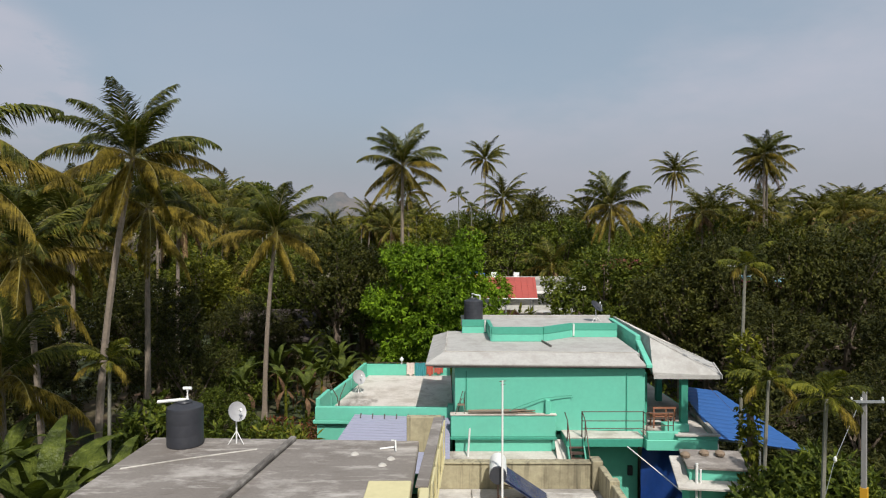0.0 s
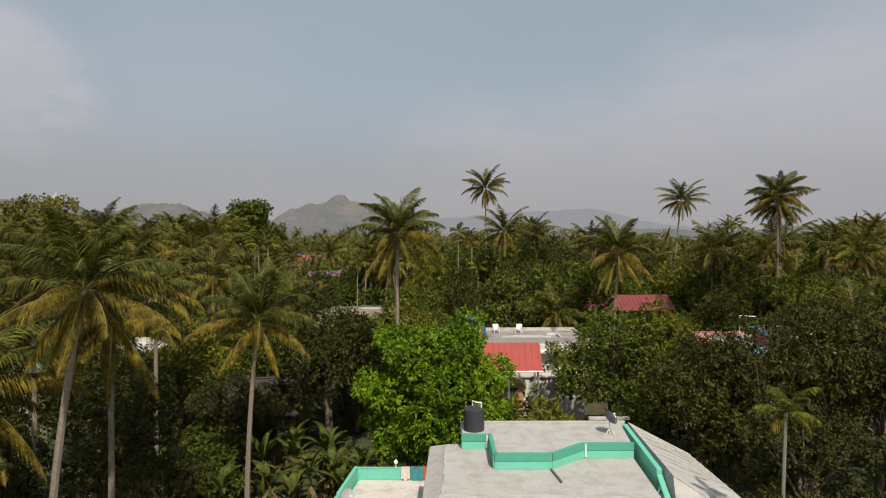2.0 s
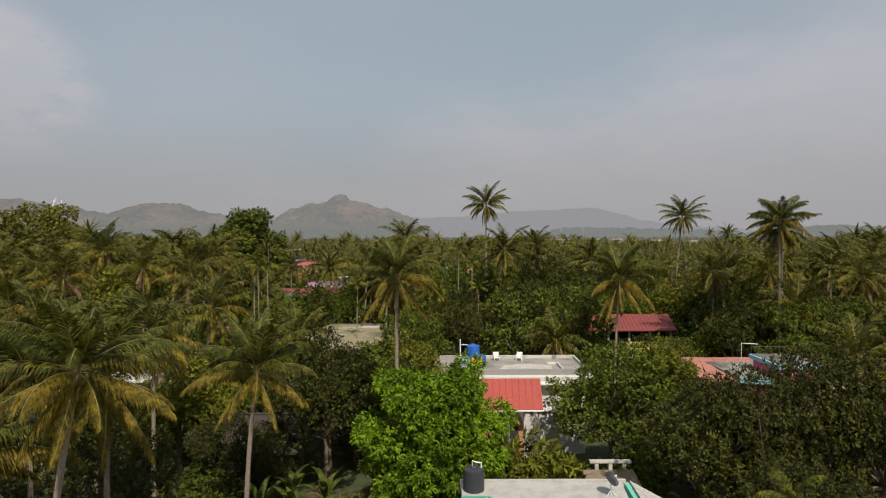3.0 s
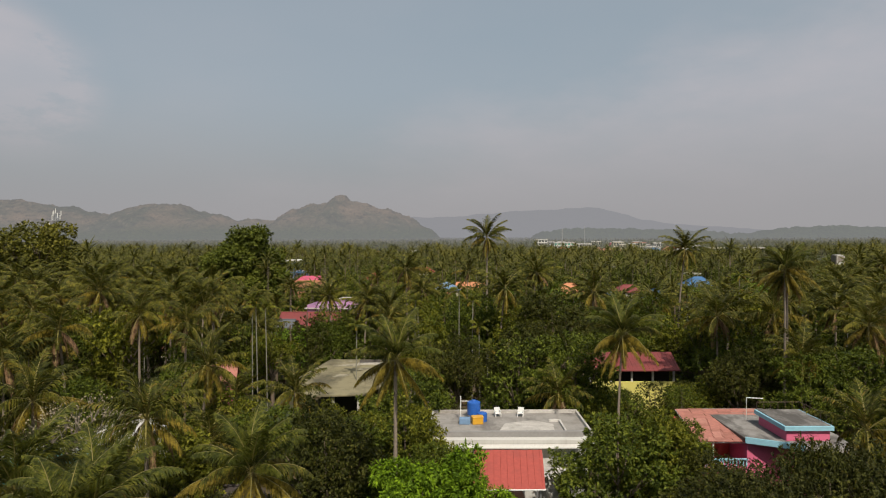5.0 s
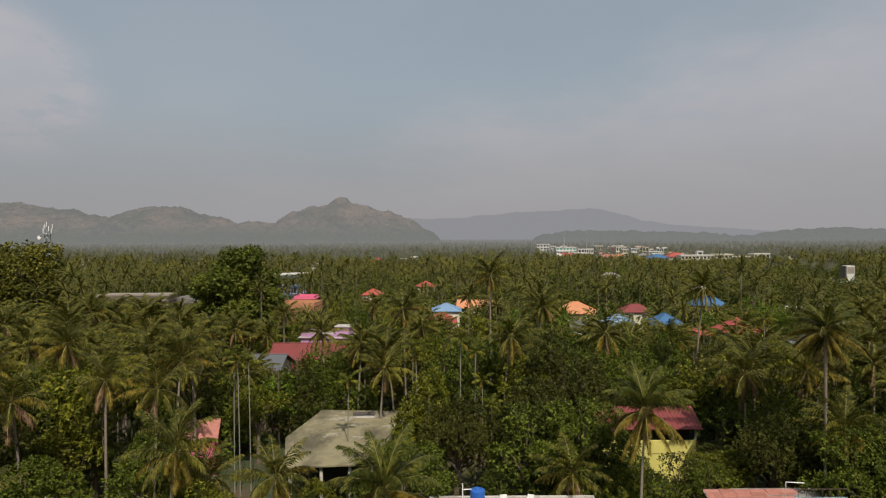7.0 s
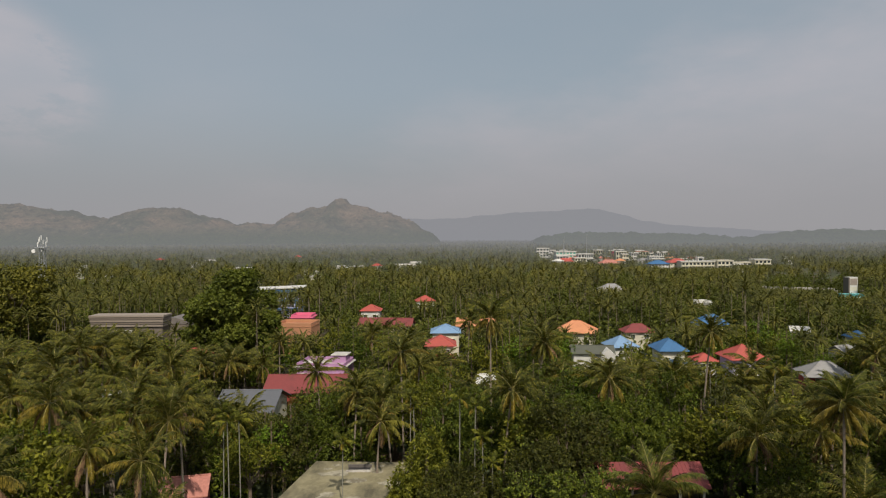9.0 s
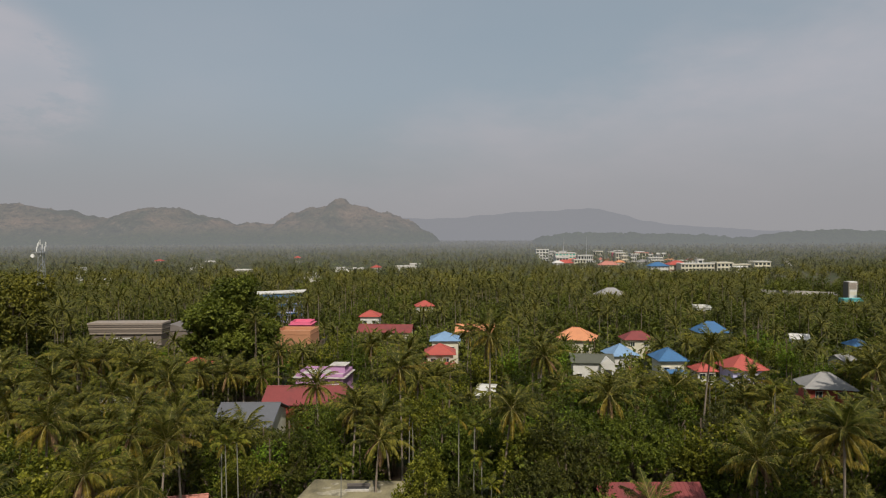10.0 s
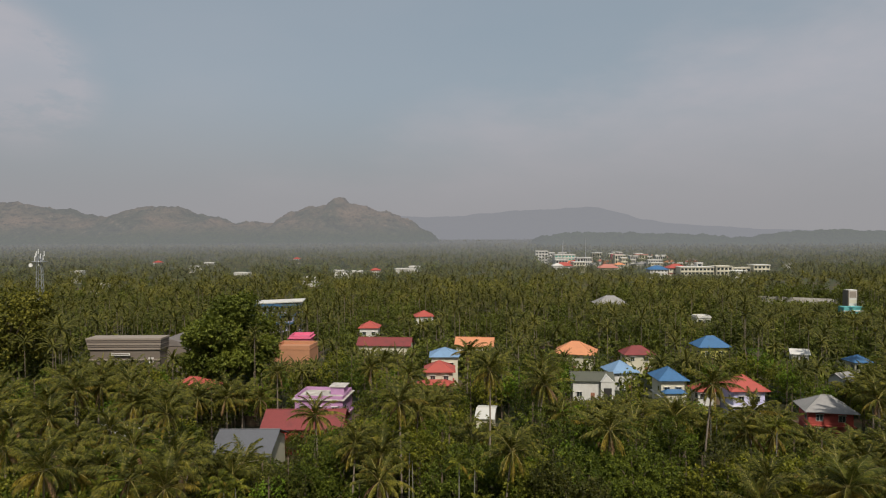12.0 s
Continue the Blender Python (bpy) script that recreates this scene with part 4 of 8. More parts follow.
# hanging dark blue tarpaulin under the balcony
g = Geo()
n, m = 14, 8
vs = [(8.05 + 2.6 * i / n, 25.35 + 0.10 * math.sin(i * 1.1 + j * 0.7) + 0.05 * j, 2.95 - 2.9 * j / m) for j in range(m + 1) for i in range(n + 1)]
vs += [(x, y + 0.02, z) for x, y, z in vs]
k = n + 1
o = len(vs) // 2
fs = [(j * k + i, j * k + i + 1, (j + 1) * k + i + 1, (j + 1) * k + i) for j in range(m) for i in range(n)]
fs += [tuple(reversed([q + o for q in f])) for f in fs]
single("hanging_tarpaulin", g.add(vs, fs), BLUETARP, "dark blue tarpaulin hanging under the balcony", "tarpaulin", "", 0, True)

# small shed with a concrete awning
shed = thing("green_shed", 9.45, 22.0, 0, -6, "small mint green shed with pale concrete awning", "shed")
R = lambda *a: Geo().box(*a)
part("wall", R(-0.95, 0.9, -0.55, 0.35, -0.2, 3.55), MINT, shed, "mint green shed wall", 0.015, False, True)
part("roof", Geo().slab([(-1.05, -0.66, 3.56), (1.0, -0.72, 3.56), (1.0, 0.45, 3.80), (-1.05, 0.45, 3.80)], 0.1), CONCRETE, shed, "stained concrete shed roof", 0.015, False, True)
part("awning", Geo().slab([(-1.42, -1.0, 2.95), (1.1, -1.0, 2.95), (0.92, -0.56, 3.08), (-0.95, -0.56, 3.08)], 0.08), LIGHTCON, shed, "pale concrete awning", 0.01, False, True)
part("awning", Geo().slab([(-1.42, -1.0, 2.95), (-0.96, -0.56, 3.08), (-0.96, 0.35, 3.6), (-1.42, 0.3, 3.6)], 0.08), LIGHTCON, shed, "pale sloping side awning", 0.01, False, True)
part("pipe", Geo().tube([(-0.75, -0.72, -0.2), (-0.75, -0.72, 3.7)], 0.05, 8), WHITEPVC, shed, "white rainwater pipe", 0, False, True)
part("pipe", Geo().tube([(-0.62, -0.70, 0.0), (-0.62, -0.70, 3.5)], 0.035, 8), WHITEPVC, shed, "white rainwater pipe", 0, False, True)
for k, (dx, dy, l) in enumerate(((-0.8, 0.1, 0.9), (-0.1, 0.3, 0.7), (0.4, 0.05, 0.8))):
    g = Geo().lathe([(0.05, 0), (0.16, 0.03), (0.18, 0.12), (0.1, 0.2), (0.02, 0.22)], 0, 0, 8)
    single("coconut_husk", g.moved(pose(9.3 + dx, 22.0 + dy * 0.5, 3.66 + 0.03 * k)), TIMBER, "brown husk lying on the shed roof", "husk", "husks on the shed roof", 0, True)

# ---- the near house ----
before_near = set(scene.objects)
near = thing("near_house", -4.5, 14.0, 0, 0, "house with a grey cement roof and mildewed cream parapets", "house")
NZ = 5.0
part("wall", Geo().prism([(-9.3, 4.0), (-1.2, 4.0), (-1.0, 19.6), (-9.0, 20.0)], -1.4, 4.75), CREAM, near, "cream painted house wall", 0.02)
part("roof_slab", Geo().prism([(-9.45, 3.8), (-0.95, 3.8), (-0.75, 19.75), (-9.2, 20.1)], 4.754, NZ), CONCRETE, near, "grey cement roof slab with pale streaks", 0.03)
RIBCON = mildewed("rough_mortar", (0.23, 0.21, 0.19), (0.13, 0.115, 0.10), (0.06, 0.052, 0.046), 0.9, 0.46, 0.58)
part("roof_rib", Geo().wall((-5.35, 15.0), (-4.7, 19.8), NZ, NZ + 0.15, 0.20), RIBCON, near, "rough mortar ridge across the roof", 0.04)
part("roof_rib", Geo().wall((-5.6, 8.0), (-5.35, 15.0), NZ, NZ + 0.15, 0.20), RIBCON, near, "rough mortar ridge across the roof", 0.04)
part("pale_rib", Geo().tube([(-8.9, 17.3, NZ + 0.01), (-7.5, 18.0, NZ + 0.02), (-6.3, 18.6, NZ + 0.01), (-5.6, 18.9, NZ + 0.01)], 0.028, 6), LIGHTCON, near, "pale cement fillet")
part("stair_wall", Geo().wall((-0.62, 4.0), (-0.42, 14.3), NZ, 5.7, 0.22), CREAM, near, "cream stair parapet", 0.02)
part("stair_block", Geo().box(-1.75, -0.74, 13.6, 14.75, NZ, 5.68), CREAM, near, "cream painted roof block", 0.02)
part("side_parapet", Geo().wall((-0.48, 14.35), (-0.12, 20.0), NZ - 0.6, 5.65, 0.2), CREAM, near, "cream side parapet", 0.02)
part("parapet_cap", Geo().wall((-0.49, 14.35), (-0.13, 20.05), 5.653, 5.71, 0.30), CONCRETE, near, "grey coping on the parapet", 0.01)
part("end_wall", Geo().box(-1.15, -0.05, 19.85, 20.1, 4.6, 5.72), MOSSY, near, "mildew-streaked end wall", 0.02)
# bars on the outer face of the parapet
grille = thing("parapet_grille", -0.1, 17.0, 4.4, 0, "white painted iron grille frames beside the parapet", "grille")
for k in range(4):
    y = 14.7 + 1.35 * k
    x = -0.27 + 0.085 * k
    part("frame", Geo().tube([(x, y, 4.45), (x, y, 5.6), (x + 0.06, y + 1.1, 5.6), (x + 0.06, y + 1.1, 4.45), (x, y, 4.45)], 0.028, 6), CREAM, grille)
# lower terrace with stained parapets
low_t = thing("lower_terrace", 2.3, 17.0, 0, 0, "lower roof terrace with mildew-streaked cream parapets", "terrace")
part("deck", Geo().box(-0.3, 5.2, 8.0, 20.4, 2.95, 3.3), LIGHTCON, low_t, "pale stained terrace floor", 0.02)
part("wall", Geo().box(-0.2, 5.1, 8.1, 20.3, -1.4, 2.946), CREAM, low_t, "cream painted wall", 0.02)
part("back_parapet", Geo().box(-0.25, 4.75, 20.15, 20.4, 3.303, 4.12), MOSSY, low_t, "mildew-streaked cream parapet", 0.02)
part("parapet_cap", Geo().box(-0.3, 4.8, 20.1, 20.45, 4.123, 4.17), MOSSY, low_t, "mildewed coping", 0.01)
part("pier", Geo().box(4.76, 5.1, 20.0, 20.5, 3.303, 4.25), MOSSY, low_t, "mildewed corner pier", 0.02)
part("side_parapet", Geo().wall((5.05, 19.98), (5.05, 8.0), 3.303, 4.12, 0.2), MOSSY, low_t, "mildew-streaked side parapet", 0.02)
for y in (18.6, 16.9, 15.2):
    part("pier", Geo().box(4.9, 5.2, y - 0.15, y + 0.15, 3.303, 4.22), MOSSY, low_t, "mildewed pier", 0.015)
part("low_step", Geo().box(0.9, 4.7, 19.3, 19.95, 3.303, 3.40), LIGHTCON, low_t, "pale cement step", 0.02)
nt = water_tank(-7.95, 19.40, NZ, 0.54, 1.32, TANKBLACK, "large black water tank on the grey cement roof", 3)
part("overflow_pipe", Geo().tube([(-8.75, 19.3, 6.34), (-8.0, 19.35, 6.40), (-7.85, 19.35, 6.42), (-7.85, 19.35, 6.77)], 0.05, 8), WHITEPVC, nt, "white plastic pipe")
part("pipe_cap", Geo().tube([(-7.98, 19.35, 6.75), (-7.72, 19.35, 6.75)], 0.05, 8), WHITEPVC, nt)
dish_aerial(-6.4, 19.5, NZ, 0.29, (0.62, -0.6, 0.42), DISHGREY, "grey satellite dish on a white bent stand", 0.72)
scrap = thing("pipe_scrap", -1.5, 18.8, NZ, 0, "short white pipe offcuts lying on the roof", "pipe")
part("pipe", Geo().tube([(-1.9, 18.9, NZ + 0.03), (-1.45, 19.0, NZ + 0.05)], 0.03, 6), WHITEPVC, scrap)
part("pipe", Geo().tube([(-1.4, 18.7, NZ + 0.02), (-1.42, 18.8, NZ + 0.32), (-1.55, 18.85, NZ + 0.30)], 0.025, 6), WHITEPVC, scrap)
for x, y in ((-1.7, 17.6), (-2.6, 18.5), (-1.5, 18.1)):
    single("cement_lump", Geo().lathe([(0.13, NZ), (0.11, NZ + 0.03), (0.06, NZ + 0.06), (0.01, NZ + 0.065)], x, y, 7), LIGHTCON, "dried pale cement heap on the roof", "cement", "cement heaps on the roof", 0, True)
# solar water heater
heater = thing("solar_water_heater", 2.3, 18.3, 3.3, 0, "solar water heater with white drum and dark tubes", "water heater")
part("drum", Geo().tube([(1.62, 18.5, 4.40), (1.72, 19.65, 4.40)], 0.26, 20), WHITEPVC, heater, "white insulated drum", 0.0, True)
part("drum_end", Geo().tube([(1.611, 18.38, 4.40), (1.620, 18.495, 4.40)], 0.252, 20), TANKBLACK, heater, "black end cap")
for k in range(14):
    s = k / 13
    a = Vector((1.80, 18.56, 4.26)).lerp(Vector((1.89, 19.6, 4.26)), s)
    part("tube", Geo().tube([a, a + Vector((1.30, -0.10, -0.84))], 0.03, 6), SOLAR, heater)
part("backing", Geo().slab([(1.82, 18.52, 4.20), (3.08, 18.42, 3.38), (3.17, 19.55, 3.38), (1.91, 19.63, 4.20)], 0.03), SOLAR, heater, "dark blue reflector panel")
part("foot_rail", Geo().tube([(3.11, 18.4, 3.39), (3.20, 19.55, 3.39)], 0.05, 6), STEEL, heater)
for x, y in ((1.63, 18.58), (1.71, 19.55)):
    part("leg", Geo().tube([(x, y, 3.3), (x, y, 4.2)], 0.025, 5), IRON, heater)
    part("brace", Geo().tube([(x, y, 3.75), (x + 1.4, y - 0.08, 3.34)], 0.02, 5), IRON, heater)
mast = thing("aerial_mast", 1.72, 18.3, 3.3, 0, "tall thin white aerial mast", "aerial mast")
part("pole", Geo().tube([(1.72, 18.2, 3.3), (1.72, 18.2, 7.25)], 0.034, 8, 0.026), WHITEPVC, mast, "white painted pole")
part("tip", Geo().tube([(1.62, 18.2, 7.22), (1.82, 18.2, 7.24)], 0.012, 5), IRON, mast)
part("tip", Geo().tube([(1.66, 18.2, 7.12), (1.80, 18.2, 7.15)], 0.012, 5), IRON, mast)
# near house and its fittings, scaled about the eye to fit the camera's view
NEAR_FIT = Matrix.Translation((0, 0, EYE)) @ Matrix.Scale(0.9, 4) @ Matrix.Translation((0, 0, -EYE))
for ob in [o for o in scene.objects if o not in before_near and o.parent is None]:
    ob.matrix_basis = NEAR_FIT @ ob.matrix_basis
# lilac sheet roof between the two houses
canopy = thing("lilac_canopy", -2.0, 25.8, 0, 0, "lean-to canopy of ribbed lilac-grey metal sheet", "canopy")
part("roof_sheet", corrugated((-3.87, 27.7, 3.60), (-4.6, 22.8, 2.9), (0.25, 22.9, 2.75), (0.3, 27.55, 3.48), 0.24, 0.025), LILAC, canopy, "ribbed lilac-grey sheet")
for k in range(8):
    x = -3.6 + 0.52 * k
    part("fixing", Geo().tube([(x, 27.66, 3.64 - 0.015 * k), (x + 0.02, 27.25, 3.57 - 0.015 * k)], 0.03, 5), DARKCON, canopy)
for x, y in ((-4.3, 23.0), (0.1, 23.1)):
    part("post", Geo().tube([(x, y, -0.2), (x, y, 2.75)], 0.05, 6), STEEL, canopy)
# street pole
pole = thing("power_pole", 12.95, 19.3, 0, 0, "concrete power pole with a steel crossarm and stay wire", "power pole")
part("shaft", Geo().tube([(12.95, 19.3, -0.3), (12.92, 19.3, 6.65)], 0.13, 4, 0.085), DULLROOF, pole, "weathered concrete shaft", 0.01)
part("crossarm", Geo().box(12.4, 13.45, 19.16, 19.22, 6.34, 6.41), STEEL, pole, "steel crossarm")
for x in (12.45, 12.75, 13.4):
    part("insulator", Geo().lathe([(0.02, 6.41), (0.035, 6.43), (0.02, 6.46), (0.035, 6.48), (0.02, 6.52)], x, 19.19, 8), WHITEPVC, pole, "white insulator")
part("marker", Geo().tube([(12.95, 19.3, 3.3), (12.945, 19.3, 3.7)], 0.135, 4), PLASTICGOLD, pole, "yellow painted band")
part("stay_wire", Geo().tube([(12.75, 19.25, 6.35), (11.9, 19.1, 4.6), (11.2, 18.9, 2.4), (10.6, 18.7, 0.0)], 0.012, 4), STEEL, pole)
part("stay_insulator", Geo().lathe([(0.02, 4.55), (0.05, 4.6), (0.05, 4.68), (0.02, 4.73)], 11.92, 19.1, 8), WHITEPVC, pole)
part("service_wire", Geo().tube([(12.8, 19.3, 6.38), (12.0, 21.5, 5.2), (11.3, 24.5, 4.6), (10.8, 25.6, 5.3)], 0.01, 4), IRON, pole)

# ---- houses among the trees ----
def windows(parent, spots, w, h, frame_mat=None, sill=True):
    """Windows on local walls: (x, y, z, facing) with facing 'f' (front) or 'r' (right side) or 'l'."""
    for x, y, z, side in spots:
        if side == "f":
            fr = part("window", Geo().box(x - w / 2 - 0.08, x + w / 2 + 0.08, y - 0.05, y - 0.002, z - 0.08, z + h + 0.08), frame_mat or WHITEWALL, parent, "", 0, False, True)
            part("pane", Geo().box(x - w / 2, x - 0.03, y - 0.062, y - 0.052, z, z + h), GLASS, fr, "", 0, False, True)
            part("pane", Geo().box(x + 0.03, x + w / 2, y - 0.062, y - 0.052, z, z + h), GLASS, fr, "", 0, False, True)
            if sill:
                part("sill", Geo().box(x - w / 2 - 0.2, x + w / 2 + 0.2, y - 0.45, y - 0.002, z + h + 0.12, z + h + 0.2), frame_mat or WHITEWALL, fr, "", 0, False, True)
        else:
            s = 1 if side == "r" else -1
            a, b = (x + 0.002 * s, x + 0.05 * s)
            fr = part("window", Geo().box(min(a, b), max(a, b), y - w / 2 - 0.08, y + w / 2 + 0.08, z - 0.08, z + h + 0.08), frame_mat or WHITEWALL, parent, "", 0, False, True)
            a, b = (x + 0.052 * s, x + 0.062 * s)
            part("pane", Geo().box(min(a, b), max(a, b), y - w / 2, y + w / 2, z, z + h), GLASS, fr, "", 0, False, True)


def hip_geo(w, d, z, rise, over, t=0.12):
    """A hipped roof over a w x d plan at eave height z."""
    a, b = w / 2 + over, d / 2 + over
    r = max(0.0, a - b)
    q = max(0.0, b - a)
    ring = [(-a, -b, z), (a, -b, z), (a, b, z), (-a, b, z)]
    if r > q:
        top = [(-r, 0, z + rise), (r, 0, z + rise)]
        fs = [(0, 1, 5, 4), (1, 2, 5), (2, 3, 4, 5), (3, 0, 4)]
    else:
        top = [(0, -q - 0.02, z + rise), (0, q + 0.02, z + rise)]
        fs = [(0, 1, 4), (1, 2, 5, 4), (2, 3, 5), (3, 0, 4, 5)]
    low = [(x, y, z - t) for x, y, z in ring]
    fs += [(6 + i, 6 + (i + 1) % 4, (i + 1) % 4, i) for i in range(4)] + [(9, 8, 7, 6)]
    return Geo().add(ring + top + low, fs), ring, top


def gable_geo(w, d, z, rise, over, t=0.12):
    a, b = w / 2 + over, d / 2 + over
    pts = [(-b, z), (0, z + rise), (b, z), (b, z - t), (0, z + rise - t), (-b, z - t)]
    vs = [(-a, y, zz) for y, zz in pts] + [(a, y, zz) for y, zz in pts]
    fs = [(0, 6, 7, 1), (1, 7, 8, 2), (2, 8, 9, 3), (3, 9, 10, 4), (4, 10, 11, 5), (5, 11, 6, 0), (0, 1, 4, 5), (1, 2, 3, 4), (6, 11, 10, 7), (7, 10, 9, 8)]
    return Geo().add(vs, fs)


def dwelling(name, x, y, w, d, turn, h, wall_mat, roof, roof_mat, rise, label, over=0.7, floors=2, band=None, win=True, group=""):
    """A house with wall body, roof, windows and door, its front looking to -y before the turn."""
    t = thing(name, x, y, 0, turn, label, "house", group)
    part("wall", Geo().box(-w / 2, w / 2, -d / 2, d / 2, -0.2, h), wall_mat, t, "", 0.03, False, True)
    if roof == "hip":
        g, ring, top = hip_geo(w, d, h + 0.16, rise, over)
        r = part("roof", g, roof_mat, t, "", 0, False, True)
        for i, c in enumerate(ring):
            tip = min(top, key=lambda p: (p[0] - c[0]) ** 2 + (p[1] - c[1]) ** 2)
            part("hip_cap", Geo().tube([c, tip], 0.10, 5), roof_mat, r, "", 0, False, True)
        part("ridge_cap", Geo().tube([(top[0][0] - 0.05, top[0][1], top[0][2] + 0.02), (top[1][0] + 0.05, top[1][1], top[1][2] + 0.02)], 0.12, 5), roof_mat, r, "", 0, False, True)
    elif roof == "gable":
        r = part("roof", gable_geo(w, d, h + 0.16, rise, over), roof_mat, t, "", 0, False, True)
        part("ridge_cap", Geo().tube([(-w / 2 - over, 0, h + 0.18 + rise), (w / 2 + over, 0, h + 0.18 + rise)], 0.12, 5), roof_mat, r, "", 0, False, True)
        for s in (-1, 1):
            xx = s * (w / 2 - 0.1)
            g = Geo().add([(xx - 0.1, -d / 2, h + 0.004), (xx - 0.1, d / 2, h + 0.004), (xx - 0.1, 0, h + rise * 0.9), (xx + 0.1, -d / 2, h + 0.004), (xx + 0.1, d / 2, h + 0.004), (xx + 0.1, 0, h + rise * 0.9)],
                          [(0, 1, 2), (5, 4, 3), (0, 3, 4, 1), (1, 4, 5, 2), (2, 5, 3, 0)])
            part("gable_wall", g, wall_mat, t, "", 0, False, True)
    else:
        part("roof", Geo().box(-w / 2 - over, w / 2 + over, -d / 2 - over, d / 2 + over, h + 0.004, h + 0.22), roof_mat, t, "", 0.03, False, True)
        for a, b in (((-w / 2, -d / 2 + 0.1), (w / 2, -d / 2 + 0.1)), ((w / 2 - 0.1, -d / 2 + 0.22), (w / 2 - 0.1, d / 2 - 0.22)), ((w / 2, d / 2 - 0.1), (-w / 2, d / 2 - 0.1)), ((-w / 2 + 0.1, d / 2 - 0.22), (-w / 2 + 0.1, -d / 2 + 0.22))):
            part("parapet", Geo().wall(a, b, h + 0.224, h + 0.224 + rise, 0.18), band or wall_mat, t, "", 0.02, False, True)
    if band and floors > 1:
        part("floor_band", Geo().box(-w / 2 - 0.5, w / 2 + 0.5, -d / 2 - 0.5, d / 2 + 0.05, h / 2 - 0.12, h / 2 + 0.12), band, t, "", 0.02, False, True)
    if win:
        n = max(2, int(w / 3.2))
        for f in range(floors):
            z = 1.0 + f * h / floors
            spots = [(-w / 2 + w * (i + 0.5) / n, -d / 2, z, "f") for i in range(n) if not (f == 0 and i == n // 2)]
            spots += [(w / 2, -d / 4, z, "r"), (-w / 2, -d / 4, z, "l")]
            windows(t, spots, 1.2, 1.2)
        x0 = -w / 2 + w * (n // 2 + 0.5) / n
        part("door", Geo().box(x0 - 0.5, x0 + 0.5, -d / 2 - 0.04, -d / 2 - 0.003, 0.0, 2.1), REDWOOD, t, "", 0, False, True)
    return t


# white house with a red canopy
wh = thing("white_house", 6.2, 62.0, 0, 0, "white house with a stained flat concrete roof and red sheet canopy", "house")
part("wall", Geo().box(-0.6, 12.6, 58.9, 66.0, -0.2, 6.45), WHITEWALL, wh, "white plastered wall", 0.03)
part("roof_slab", Geo().box(-1.1, 13.2, 58.3, 66.3, 6.455, 6.85), WHITEWALL, wh, "white slab edge", 0.03)
part("roof_deck", Geo().box(-0.95, 13.05, 59.3, 66.15, 6.854, 6.95), mildewed("grey_mildewed_deck", (0.30, 0.28, 0.255), (0.205, 0.185, 0.165), (0.10, 0.09, 0.08), 0.3, 0.48, 0.66), wh, "blotched grey concrete roof deck")
part("front_parapet", Geo().box(-1.05, 12.2, 58.95, 59.25, 6.854, 7.35), DULLROOF, wh, "blackened front parapet", 0.02)
part("front_ledge", Geo().slab([(-1.1, 58.0, 6.25), (11.9, 58.0, 6.25), (11.9, 58.9, 6.75), (-1.1, 58.9, 6.75)], 0.12), WHITEWALL, wh, "white sloping ledge", 0.02)
part("back_parapet", Geo().box(-1.05, 13.15, 66.0, 66.2, 6.854, 7.25), LIGHTCON, wh, "pale back parapet", 0.02)
part("side_parapet", Geo().box(12.95, 13.15, 59.3, 65.97, 6.854, 7.2), LIGHTCON, wh, "pale side parapet", 0.02)
part("side_parapet", Geo().box(-1.05, -0.85, 59.3, 65.97, 6.854, 7.2), WHITEWALL, wh, "white side parapet", 0.02)
part("deck_kerb", Geo().wall((10.9, 59.3), (10.9, 63.2), 6.95, 7.15, 0.16), LIGHTCON, wh, "low kerb on the deck")
part("deck_kerb", Geo().wall((9.9, 63.2), (10.98, 63.2), 6.95, 7.15, 0.16), LIGHTCON, wh, "low kerb on the deck")
part("pale_patch", Geo().prism([(4.9, 59.9), (9.9, 59.7), (10.2, 62.4), (8.4, 63.6), (5.8, 62.6)], 6.952, 6.965), LIGHTCON, wh, "pale cement patch")
part("mid_ledge", Geo().box(8.7, 12.7, 58.4, 58.9, 4.0, 4.15), WHITEWALL, wh, "white ledge", 0.02)
part("window_band", Geo().box(8.9, 12.3, 58.86, 58.897, 2.6, 3.8), SHADEPAINT, wh, "window opening coloured near-black for shade")
can = thing("red_canopy", 5.0, 50.0, 0, 0, "red painted sheet roof raised on posts before the white house", "canopy")
sheet = part("roof_sheet", Geo().slab([(2.2, 48.0, 6.73), (7.2, 48.0, 6.73), (7.6, 52.15, 8.08), (2.5, 52.15, 8.08)], 0.06), REDROOF, can, "flat red painted sheet", 0.01)
part("edge_strip", Geo().tube([(2.2, 47.97, 6.70), (7.22, 47.97, 6.70)], 0.05, 6), WHITEPVC, sheet, "pale edge strip")
for k in range(10):
    part("seam", Geo().tube([(2.7 + 0.48 * k, 48.02, 6.75), (2.97 + 0.49 * k, 52.1, 8.10)], 0.012, 4), REDROOF, sheet)
for x, y, z in ((2.6, 48.3, 6.75), (4.8, 48.3, 6.75), (6.9, 48.3, 6.75), (2.8, 51.9, 7.9), (7.2, 51.9, 7.9)):
    part("post", Geo().tube([(x, y, -0.2), (x, y, z)], 0.07, 6), STEEL, can)
part("room_wall", Geo().box(2.5, 6.0, 49.4, 52.0, -0.2, 5.4), SALMON, can, "weathered salmon wall under the canopy", 0.02)
part("doorway", Geo().box(4.6, 5.6, 49.35, 49.396, 3.0, 5.2), SHADEPAINT, can, "doorway panel coloured near-black for shade")
part("landing", Geo().box(6.65, 9.6, 55.0, 57.9, -0.2, 4.7), WHITEWALL, wh, "white walled landing", 0.02)
